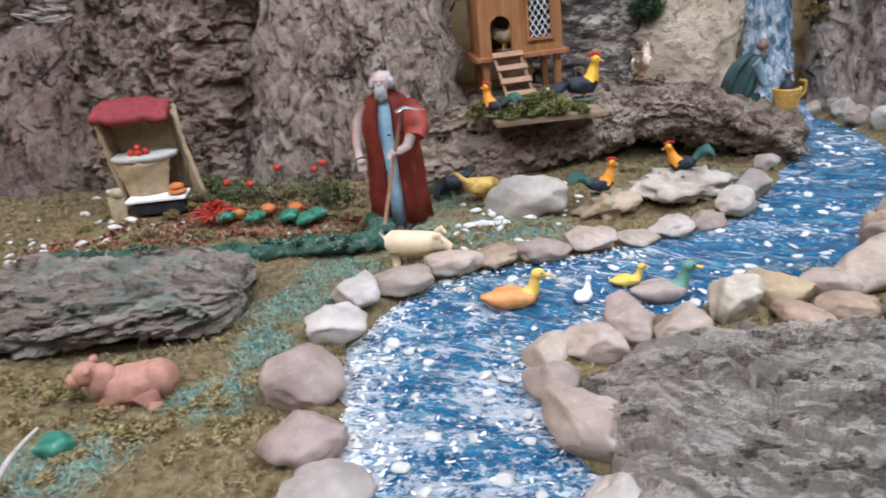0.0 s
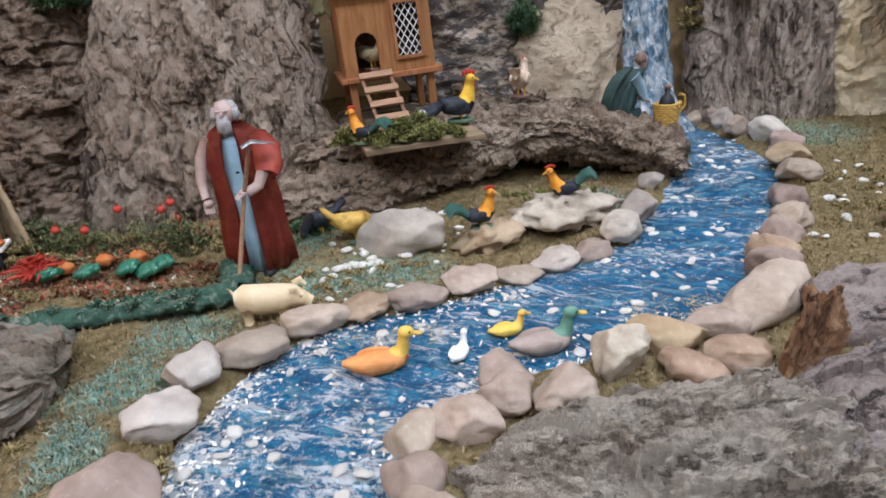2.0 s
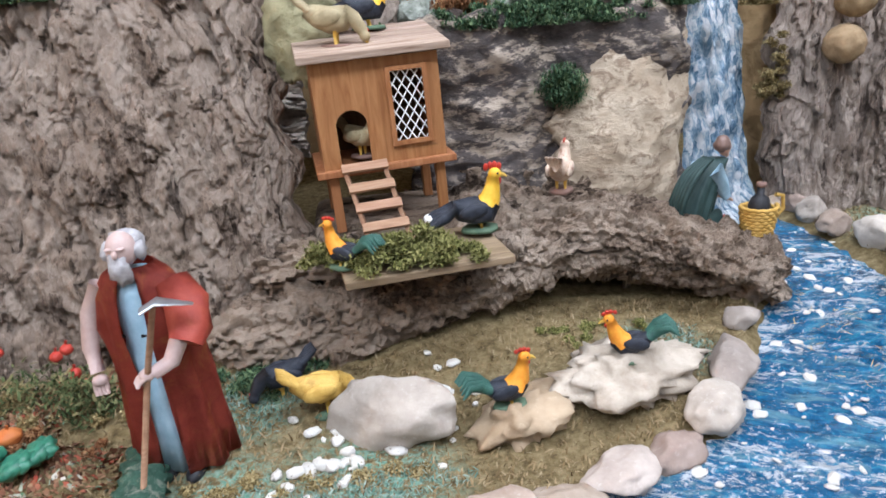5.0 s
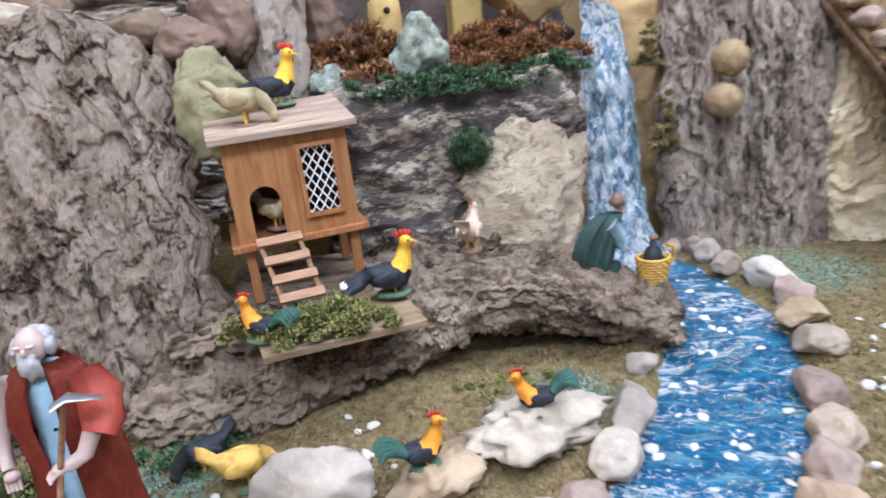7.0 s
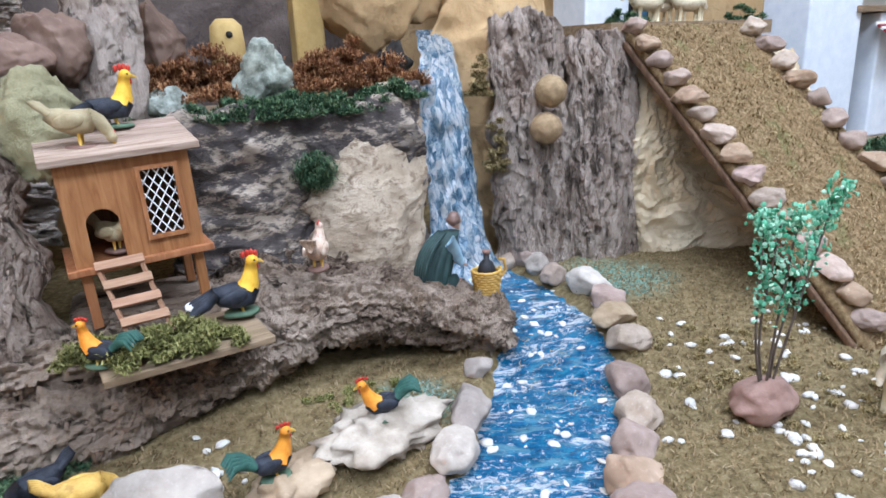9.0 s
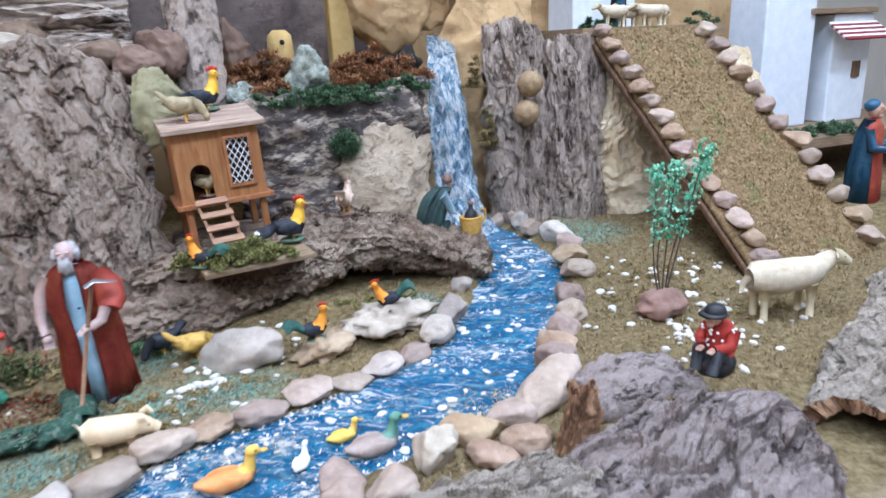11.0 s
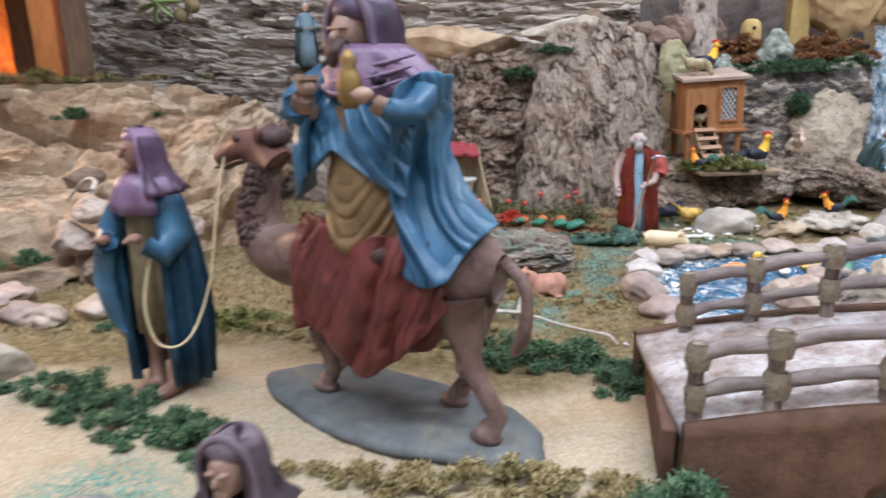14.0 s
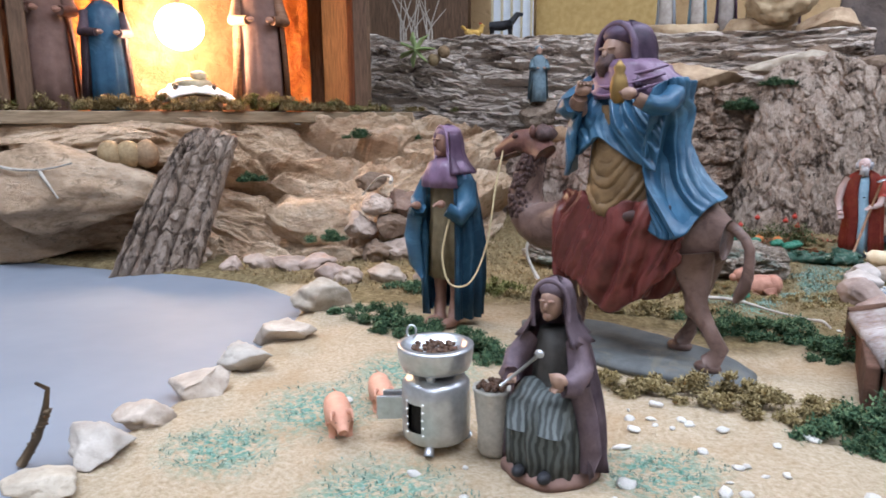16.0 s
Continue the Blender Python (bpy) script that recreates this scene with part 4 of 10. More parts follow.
bark_wall("bark_cliff", [(-1.02, 1.02, 0.0), (-0.90, 1.0, 0.0), (-0.78, 0.96, 0.0), (-0.65, 0.93, 0.0)],
          [(-1.02, 1.08, 0.18), (-0.90, 1.06, 0.19), (-0.78, 1.03, 0.20), (-0.65, 1.0, 0.20)], bark_relief(17, 14, 0.02, 31.0), BARK_RED,
          "low dark cork bark bank", nu=70, nv=60, bulge=0.02, seed=33)
bark_wall("cork_wall", [(-1.30, 1.20, 0.12), (-1.05, 1.19, 0.12), (-0.75, 1.15, 0.12), (-0.40, 1.12, 0.12), (0.03, 1.12, 0.12)],
          [(-1.30, 1.30, 0.50), (-1.05, 1.29, 0.475), (-0.75, 1.25, 0.46), (-0.40, 1.22, 0.44), (0.03, 1.20, 0.43)], bark_relief(7, 30, 0.021, 4.0, 0.9), CORK_LAYER,
          "wall of layered cork with level furrows", nu=240, nv=150, bulge=0.0, seed=4, category="cork")
bark_wall("bark_column", [(0.553, 1.035, -0.01), (0.59, 1.005, -0.01), (0.63, 1.0, -0.01), (0.675, 1.02, -0.01)],
          [(0.556, 1.06, 0.355), (0.59, 1.04, 0.365), (0.63, 1.04, 0.36), (0.662, 1.05, 0.345)], bark_relief(42, 11, 0.012, 5.0), BARK_COL,
          "upright plank of furrowed grey bark beside the waterfall", nu=80, nv=190, bulge=0.012, seed=5, category="bark")
bark_wall("bark_column", [(0.655, 1.01, -0.01), (0.69, 0.985, -0.01), (0.74, 0.985, -0.01), (0.79, 1.01, -0.01)],
          [(0.668, 1.04, 0.325), (0.70, 1.03, 0.335), (0.74, 1.03, 0.335), (0.785, 1.045, 0.33)], bark_relief(42, 11, 0.012, 6.0), BARK_COL,
          "upright plank of furrowed grey bark beside a ramp", nu=80, nv=190, bulge=0.012, seed=6, category="bark")
bark_wall("rock_paper", [(0.145, 0.98, 0.02), (0.25, 0.965, 0.02), (0.36, 0.985, 0.02), (0.430, 1.005, 0.02)],
          [(0.12, 1.0, 0.265), (0.25, 0.985, 0.268), (0.37, 0.985, 0.268), (0.434, 1.015, 0.285)], crumple(14, 0.024, 7.0), PAPER_GREY,
          "crumpled rock paper painted grey and cream", nu=150, nv=110, bulge=0.005, seed=7, category="rock paper", soft=True)
bark_wall("rock_paper", [(0.27, 0.955, 0.02), (0.33, 0.945, 0.02), (0.385, 0.96, 0.02), (0.428, 1.005, 0.02)],
          [(0.285, 0.985, 0.20), (0.345, 0.985, 0.245), (0.395, 0.995, 0.265), (0.434, 1.03, 0.29)], crumple(12, 0.013, 8.0), PAPER_CREAM,
          "crumpled cream rock paper beside the waterfall", nu=90, nv=120, bulge=0.012, seed=8, category="rock paper")
bark_wall("rock_paper", [(0.52, 1.10, 0.02), (0.56, 1.085, 0.02), (0.60, 1.08, 0.02), (0.66, 1.10, 0.02)],
          [(0.515, 1.14, 0.34), (0.56, 1.12, 0.42), (0.60, 1.12, 0.46), (0.70, 1.14, 0.46)], crumple(11, 0.02, 9.0), PAPER_TAN,
          "tan crumpled rock paper behind the waterfall", nu=50, nv=80, bulge=0.01, seed=9, category="rock paper")
bark_wall("rock_paper", [(0.765, 1.02, -0.01), (0.80, 0.955, -0.01), (1.0, 0.93, -0.01), (1.15, 0.94, -0.01)],
          [(0.765, 1.06, 0.30), (0.82, 1.04, 0.28), (1.0, 1.06, 0.30), (1.15, 1.06, 0.30)], crumple(15, 0.034, 10.0), PAPER_UNDER,
          "creased cream rock paper under the ramp", nu=120, nv=110, bulge=0.01, seed=10, category="rock")
# the great front log of cork
def bark_tube(name, line, radii, relief, material, label, nu=300, ns=96, category="log"):
    """A rounded, bent piece of bark along a line, its skin pushed out by relief; radii: (deep, high) for each point."""
    bm = bmesh.new()
    rings, run, last = [], 0.0, None
    for i in range(nu + 1):
        t = i / nu
        c = spline(line, t)
        run += (c - last).length if last else 0.0
        last = c
        tan = (spline(line, min(1, t + 0.02)) - spline(line, max(0, t - 0.02))).normalized()
        out = V(tan.y, -tan.x, 0).normalized()
        up = out.cross(tan).normalized()
        up = up if up.z > 0 else -up
        r = spline([(*q, 0) for q in radii], t)
        end = min(1.0, 14 * t, 14 * (1 - t)) ** 0.5
        ring = []
        for k in range(ns):
            a = 2 * math.pi * k / ns
            h = relief(run, a * 0.034 if k < ns // 2 else (2 * math.pi - a) * 0.034 + 3.0)
            d = out * (math.cos(a) * (r.x * (0.55 + 0.45 * end) + h)) + up * (math.sin(a) * (r.y * (0.55 + 0.45 * end) + h))
            ring.append(bm.verts.new(c + d + tan * 0.008 * fbm(V(a * 2, t * 3, 7), 3) * (1 - end)))
        rings.append(ring)
    for a, b in zip(rings, rings[1:]):
        for k in range(ns):
            bm.faces.new((a[k], b[k], b[(k + 1) % ns], a[(k + 1) % ns]))
    bm.faces.new(rings[0])
    bm.faces.new(rings[-1][::-1])
    bmesh.ops.recalc_face_normals(bm, faces=bm.faces)
    return thing(name, bm, material, label, category, soft=False)


bark_tube("cork_log", [(-0.060, 0.838, 0.020), (-0.02, 0.840, 0.030), (0.05, 0.848, 0.036), (0.12, 0.856, 0.046), (0.19, 0.862, 0.064), (0.25, 0.866, 0.080), (0.31, 0.864, 0.076), (0.37, 0.852, 0.058), (0.42, 0.838, 0.040), (0.446, 0.832, 0.034)],
          [(0.022, 0.020), (0.037, 0.032), (0.045, 0.035), (0.046, 0.036), (0.042, 0.034), (0.040, 0.031), (0.043, 0.032), (0.045, 0.034), (0.043, 0.033), (0.034, 0.029)],
          bark_relief(34, 58, 0.0068, 12.0, 0.9), BARK_LOG, "long arched piece of cork bark lying on the ground")
bark_tube("bark_piece", [(-0.012, 0.872, 0.074), (0.03, 0.868, 0.078), (0.08, 0.872, 0.074), (0.15, 0.880, 0.072)], [(0.020, 0.014), (0.030, 0.020), (0.032, 0.022), (0.024, 0.018)],
          bark_relief(30, 66, 0.0062, 27.0, 0.9), BARK_LOG, "ragged flake of cork bark under the hen house plank", nu=110, ns=64, category="bark")
# bark ledge behind it, up to the rock face
bark_wall("bark_ledge", [(0.13, 0.865, 0.075), (0.21, 0.885, 0.09), (0.30, 0.90, 0.085), (0.40, 0.885, 0.05)],
          [(0.13, 1.0, 0.10), (0.22, 1.0, 0.13), (0.32, 1.0, 0.12), (0.45, 0.99, 0.09)], bark_relief(20, 20, 0.018, 13.0), BARK_LOG,
          "rough bark ledge under the painted rock face", nu=70, nv=50, bulge=0.01, thick=0.05, seed=13, category="bark")
# log on the meadow
bark_tube("bark_log", [(-0.56, 0.545, 0.020), (-0.46, 0.540, 0.022), (-0.36, 0.535, 0.024), (-0.26, 0.533, 0.026), (-0.20, 0.534, 0.026), (-0.168, 0.534, 0.026)], [(0.055, 0.020), (0.060, 0.022), (0.062, 0.024), (0.062, 0.025), (0.060, 0.024), (0.052, 0.021)],
          bark_relief(20, 60, 0.0075, 14.0, 0.9), BARK_MOSSY, "flat greenish bark log lying in the meadow", nu=240, ns=110)
# slabs in front of the stream
def holed(relief):
    """The same relief with a few small round worm holes."""
    spots = ((0.050, 0.120), (0.064, 0.096), (0.078, 0.128), (0.040, 0.082), (0.095, 0.110), (0.118, 0.150))
    return lambda a, b: relief(a, b) - 0.008 * any((a - x) ** 2 + (b - y) ** 2 < 0.0021 ** 2 for x, y in spots)


bark_wall("bark_slab", [(0.078, 0.245, 0.0), (0.14, 0.205, 0.0), (0.22, 0.19, 0.0), (0.30, 0.20, 0.0)],
          [(0.085, 0.385, 0.012), (0.15, 0.405, 0.018), (0.22, 0.415, 0.02), (0.29, 0.42, 0.02)], bark_relief(24, 56, 0.0082, 15.0, 0.8), BARK_SLAB,
          "pale grey fissured bark slab at the stream", nu=210, nv=190, bulge=0.030, thick=0.014, wobble=0.01, seed=15, category="bark")
bark_wall("bark_slab", [(0.265, 0.19, 0.0), (0.34, 0.20, 0.0), (0.40, 0.245, 0.0), (0.455, 0.285, 0.004)],
          [(0.262, 0.405, 0.012), (0.33, 0.418, 0.018), (0.42, 0.430, 0.026), (0.505, 0.385, 0.020)], holed(bark_relief(15, 30, 0.0085, 16.0, 0.85)), BARK_LILAC,
          "pale mauve flaking bark slab with small holes", nu=190, nv=190, bulge=0.030, thick=0.014, wobble=0.012, seed=16, category="bark")
bark_wall("bark_slab", [(0.36, 0.45, 0.004), (0.40, 0.448, 0.004), (0.44, 0.45, 0.004), (0.48, 0.44, 0.004)],
          [(0.365, 0.505, 0.02), (0.40, 0.51, 0.03), (0.44, 0.505, 0.03), (0.475, 0.49, 0.02)], bark_relief(22, 22, 0.007, 17.0), BARK_LILAC,
          "grey bark flake behind the larger slab", nu=40, nv=30, bulge=0.014, thick=0.012, seed=17, category="bark")
def build_arch():
    """A curved bark shell lying hollow side down, its broken end showing orange wood."""
    relief = bark_relief(20, 34, 0.007, 18.0)
    bm = bmesh.new()
    n, m = 110, 70
    a0, a1 = V(0.535, 0.330, 0.000), V(0.880, 0.480, 0.002)
    tan = (a1 - a0).normalized()
    side = V(tan.y, -tan.x, 0)
    shells = []
    for inner in (False, True):
        rows = []
        for i in range(n + 1):
            t = i / n
            row = []
            for k in range(m + 1):
                a = math.pi * (-0.04 + 1.08 * k / m)
                wide, tall = 0.052 + 0.024 * t, 0.040 + 0.020 * t
                torn = 0.012 * fbm(V(a * 3, 4.0, 1.0), 4) * (1 - smooth(t / 0.15))
                q = 1.0 - (0.32 if inner else 0.0)
                h = relief(t * 0.38, a * 0.06) if not inner else 0.002 * fbm(V(t * 30, a * 9, 2), 3)
                c = a0.lerp(a1, t) + tan * torn
                row.append(bm.verts.new(c + side * math.cos(a) * (wide * q + h) + V(0, 0, 1) * math.sin(a) * (tall * q + h)))
            rows.append(row)
        shells.append(rows)
    outer, inner = shells
    for i in range(n):
        for k in range(m):
            bm.faces.new((outer[i][k], outer[i][k + 1], outer[i + 1][k + 1], outer[i + 1][k]))
            bm.faces.new((inner[i][k], inner[i + 1][k], inner[i + 1][k + 1], inner[i][k + 1])).material_index = 1
        for k in (0, m):
            bm.faces.new((outer[i][k], outer[i + 1][k], inner[i + 1][k], inner[i][k])).material_index = 1
    for i in (0, n):
        for k in range(m):
            bm.faces.new((outer[i][k], outer[i][k + 1], inner[i][k + 1], inner[i][k])).material_index = 1
    bmesh.ops.recalc_face_normals(bm, faces=bm.faces)
    thing("bark_arch", bm, [BARK_SHELL, RUST_BARK], "hollow curved grey bark piece with an orange broken end", "bark", soft=False)


build_arch()


# ---- the hall round the table ----
def slab_box(name, lo, hi, material, label, category):
    bm = bmesh.new()
    box(bm, [(a + b) / 2 for a, b in zip(lo, hi)], [b - a for a, b in zip(lo, hi)])
    return thing(name, bm, material, label, category, "", "structure", soft=False)


slab_box("floor", (-3.2, -3.4, -0.95), (3.2, 2.2, -0.85), FLOOR_TILE, "plain grey-brown hall floor", "floor")
slab_box("ceiling", (-3.2, -3.4, 1.75), (3.2, 2.2, 1.85), CEILING_PAINT, "plain white hall ceiling", "ceiling")
slab_box("wall_north", (-3.1, 2.1, -0.85), (3.1, 2.2, 1.75), PLASTER_WALL, "plain beige hall wall behind the landscape", "wall")
slab_box("wall_south", (-3.1, -3.4, -0.85), (3.1, -3.3, 1.75), PLASTER_WALL, "plain beige hall wall", "wall")
slab_box("wall_west", (-3.2, -3.4, -0.85), (-3.1, 2.2, 1.75), PLASTER_WALL, "plain beige hall wall", "wall")
slab_box("wall_east", (3.1, -3.4, -0.85), (3.2, 2.2, 1.75), PLASTER_WALL, "plain beige hall wall", "wall")


def build_table():
    t = root("display_table", pose(0, 0.6, -0.85), "display table covered with a dark red cloth", "table")
    bm = bmesh.new()
    box(bm, (0, 0, 0.79), (3.5, 2.03, 0.04), bevel=0.004)
    part("tabletop", bm, WOOD_BOARD, t)
    bm = bmesh.new()
    row = [(-1.75, 1.01), (-1.75, -1.015), (1.75, -1.015), (1.75, 1.01)]
    n = 220
    ring = []
    for k in range(n + 1):
        p = along([(*r, 0) for r in row], k / n)
        w = 0.012 * math.sin(k * 0.9) + 0.005 * math.sin(k * 2.3)
        q = V(p.x + (w if abs(p.x) > 1.74 else 0), p.y + (w if p.y < -1.0 else 0), 0)
        ring.append((bm.verts.new((p.x, p.y, 0.812)), bm.verts.new((q.x, q.y, 0.01))))
    for a, b in zip(ring, ring[1:]):
        bm.faces.new((a[0], a[1], b[1], b[0]))
    part("skirt", bm, CLOTH_SKIRT, t, "pleated dark red table skirt", True)
    for x in (-1.65, 1.65):
        for y in (-0.9, 0.9):
            bm = bmesh.new()
            box(bm, (x, y, 0.385), (0.06, 0.06, 0.77), bevel=0.003)
            part("leg", bm, WOOD_DARK, t)


build_table()

for px, py in PANELS:
    t = root("ceiling_light", pose(px, py, 1.75), "long white ceiling light panel", "ceiling light", "ceiling light panels")
    bm = bmesh.new()
    for c, s in (((0, 0.155, -0.025), (1.18, 0.03, 0.05)), ((0, -0.155, -0.025), (1.18, 0.03, 0.05)), ((0.575, 0, -0.025), (0.03, 0.28, 0.05)), ((-0.575, 0, -0.025), (0.03, 0.28, 0.05))):
        box(bm, c, s)
    part("frame", bm, WHITE_PAINT, t)
    bm = bmesh.new()
    box(bm, (0, 0, -0.03), (1.12, 0.28, 0.01))
    part("diffuser", bm, PANEL_GLOW, t, "glowing white diffuser")


# ---- stones of the banks ----
STONES = {"warm": STONE_WARM, "grey": STONE_GREY, "mauve": STONE_MAUVE, "pale": STONE_PALE, "cream": ROCK_CREAM, "tan": ROCK_TAN, "pink": ROCK_PINK}
TINTS = {"warm": "warm beige", "grey": "pale grey", "mauve": "mauve-grey", "pale": "whitish", "cream": "cream", "tan": "tan", "pink": "pinkish"}
stone_count = 0


def stone(x, y, w, h, tint, place, z=None, deep=0.8, turn=None, rough=0.35, name="river_stone", group="", angular=False, sink=0.25, grit=0.0):
    """A worn stone, w and h its half width and half height."""
    global stone_count
    stone_count += 1
    rng = random.Random(stone_count * 7 + 1)
    bm = bmesh.new()
    made = ball(bm, (0, 0, 0), (1, 1, 1), sub=4 if w > 0.02 else 3, rough=rough, seed=stone_count, freq=0.9)
    for _ in range(9 if angular else 6):
        n = V(rng.uniform(-1, 1), rng.uniform(-1, 1), rng.uniform(-0.4, 1)).normalized()
        cut = rng.uniform(0.45, 0.72) if angular else rng.uniform(0.52, 0.86)
        for v in made:
            d = v.co.dot(n)
            if d > cut:
                v.co -= n * (d - cut) * (0.95 if angular else 0.82)
    for v in made:
        v.co = V(v.co.x * w, v.co.y * w * deep, v.co.z * h)
        v.co += v.co.normalized() * (0.0022 * fbm(v.co * 70 + V(0, stone_count, 0), 3) + 0.0012 * fbm(v.co * 240 + V(stone_count, 0, 0), 4) + grit * fbm(v.co * 55 + V(0, 0, stone_count), 5))
    base = ground_z(x, y) if z is None else z
    yaw = turn if turn is not None else rng.uniform(-25, 25)
    return thing(name, bm, STONES[tint], f"{TINTS[tint]} {'angular' if angular else 'rounded'} stone {place}", "stone", group, "",
                 pose(x, y, base + h * (1 - 2 * sink) + 0.001, rng.uniform(-8, 8), rng.uniform(-8, 8), yaw))


BANK = "stones along the stream"
for x, y, w, h, deep, turn, tint in ((-0.072, 0.302, 0.023, 0.014, 0.8, 30, "grey"), (-0.084, 0.340, 0.025, 0.014, 0.75, -10, "mauve"), (-0.096, 0.398, 0.024, 0.019, 0.9, 60, "mauve"), (-0.074, 0.518, 0.020, 0.014, 0.75, 35, "pale"),
                                     (-0.042, 0.548, 0.026, 0.012, 0.65, 15, "warm"), (0.003, 0.580, 0.024, 0.012, 0.6, 20, "warm"), (0.047, 0.594, 0.021, 0.010, 0.6, 12, "pink"), (0.089, 0.601, 0.023, 0.012, 0.55, 8, "mauve"),
                                     (0.137, 0.617, 0.026, 0.011, 0.55, 14, "warm"), (0.183, 0.626, 0.021, 0.009, 0.55, 5, "warm"), (0.222, 0.642, 0.024, 0.012, 0.6, 28, "grey"), (0.262, 0.654, 0.019, 0.010, 0.6, 25, "mauve"),
                                     (0.304, 0.680, 0.023, 0.016, 0.7, 48, "grey"), (0.340, 0.722, 0.031, 0.016, 0.55, 56, "grey"), (0.377, 0.777, 0.013, 0.012, 0.9, 0, "grey")):
    stone(x, y, w * 1.22, h, tint, "edging the blue stream", group=BANK, deep=deep, turn=turn, rough=0.28)
stone(-0.090, 0.466, 0.030, 0.016, "pale", "edging the blue stream", group=BANK, angular=True, deep=0.75)
stone(0.092, 0.712, 0.055, 0.031, "grey", "near the grazing hens", angular=True, deep=0.5, turn=-12, name="rock")
for x, y, w, h, tint, turn, seed in ((0.176, 0.706, 0.045, 0.015, "pink", 22, 0), (0.268, 0.731, 0.079, 0.017, "cream", 25, 0)):
    stone(x, y, w, h, tint, "under a rooster", deep=0.62 if w < 0.05 else 0.42, rough=0.55, turn=turn, name="rock", grit=0.017)
for x, y, w, h, deep, turn, tint in ((0.064, 0.420, 0.018, 0.015, 0.9, 40, "warm"), (0.097, 0.422, 0.019, 0.016, 0.9, 0, "warm"), (0.062, 0.380, 0.018, 0.014, 0.8, -30, "mauve"), (0.071, 0.334, 0.030, 0.017, 0.62, -68, "warm"), (0.082, 0.284, 0.020, 0.012, 0.8, 0, "grey"),
                                     (0.129, 0.466, 0.020, 0.017, 0.8, 10, "mauve"), (0.124, 0.440, 0.019, 0.015, 0.8, 0, "warm"), (0.160, 0.434, 0.021, 0.014, 0.8, 10, "warm"), (0.205, 0.452, 0.020, 0.021, 0.8, 20, "cream"), (0.244, 0.470, 0.027, 0.015, 0.65, -8, "tan"),
                                     (0.248, 0.440, 0.019, 0.012, 0.75, -20, "pink"), (0.283, 0.446, 0.022, 0.013, 0.7, 5, "pink"), (0.290, 0.484, 0.024, 0.014, 0.65, 15, "mauve"), (0.345, 0.508, 0.042, 0.017, 0.5, 38, "warm"),
                                     (0.383, 0.556, 0.025, 0.018, 0.75, 60, "mauve"), (0.406, 0.590, 0.023, 0.017, 0.8, 50, "pink"), (0.438, 0.624, 0.024, 0.018, 0.70, 58, "mauve"), (0.468, 0.658, 0.024, 0.019, 0.66, 56, "warm"), (0.500, 0.704, 0.031, 0.017, 0.52, 60, "mauve"),
                                     (0.542, 0.757, 0.029, 0.014, 0.62, 24, "warm"), (0.566, 0.802, 0.029, 0.014, 0.62, 34, "pink"), (0.585, 0.842, 0.024, 0.016, 0.7, 60, "mauve"), (0.596, 0.888, 0.028, 0.020, 0.75, 20, "pale"), (0.582, 0.936, 0.018, 0.015, 0.8, 30, "warm"),
                                     (0.584, 0.982, 0.017, 0.016, 0.8, 50, "grey"), (0.586, 1.020, 0.020, 0.018, 0.7, 70, "mauve"), (0.566, 1.030, 0.016, 0.016, 0.8, 20, "warm")):
    stone(x, y, w * (1.24 if y > 0.5 else 1.08), h * 0.95, tint, "edging the blue stream", group=BANK, deep=deep, turn=turn, rough=0.30)
POND_GROUP = "stones round the pond"
for row in ((-0.640, -0.345, 0.024, 0.010), (-0.655, -0.285, 0.022, 0.010), (-0.657, -0.240, 0.027, 0.012), (-0.672, -0.188, 0.022, 0.012), (-0.675, -0.128, 0.029, 0.014), (-0.684, -0.056, 0.024, 0.015),
            (-0.702, 0.024, 0.032, 0.018), (-0.716, 0.140, 0.032, 0.024), (-0.762, 0.162, 0.017, 0.012)):
    stone(row[0], row[1], row[2] * 1.18, row[3] * 0.9, "cream" if stone_count % 3 else "pale", "on the edge of the pale pond", group=POND_GROUP, angular=stone_count % 2 == 0)
for row in ((-1.079, 0.318, 0.027, 0.021), (-0.994, 0.308, 0.022, 0.015), (-0.950, 0.323, 0.027, 0.015), (-0.894, 0.320, 0.029, 0.015), (-0.852, 0.336, 0.027, 0.015), (-0.797, 0.287, 0.027, 0.017),
            (-0.760, 0.281, 0.023, 0.016), (-0.721, 0.314, 0.031, 0.017), (-0.655, 0.335, 0.024, 0.013)):
    stone(*row, "warm", "between the pond and the rocks", group=POND_GROUP, rough=0.45)


def pebbles(name, label, group, spots, material, size, flat, seed):
    """Loose chips: a few shapes, shared by all of them."""
    rng = random.Random(seed)
    shapes = []
    for k in range(7):
        bm = bmesh.new()
        ball(bm, (0, 0, 0), (1, rng.uniform(0.55, 0.9), rng.uniform(0.35, 0.6) * flat), sub=2, rough=0.5, seed=k + seed, freq=1.2)
        me = bpy.data.meshes.new(name)
        bm.to_mesh(me)
        bm.free()
        me.polygons.foreach_set("use_smooth", [True] * len(me.polygons))
        me.materials.append(material)
        shapes.append(me)
    for x, y, z in spots:
        ob = new(name, rng.choice(shapes))
        s = size * rng.uniform(0.45, 1.5)
        ob.matrix_basis = pose(x, y, z + s * 0.25 * flat, rng.uniform(-15, 15), rng.uniform(-15, 15), rng.uniform(0, 360)) @ Matrix.Diagonal((s, s, s, 1))
        tagged(ob, label, "pebble", group)


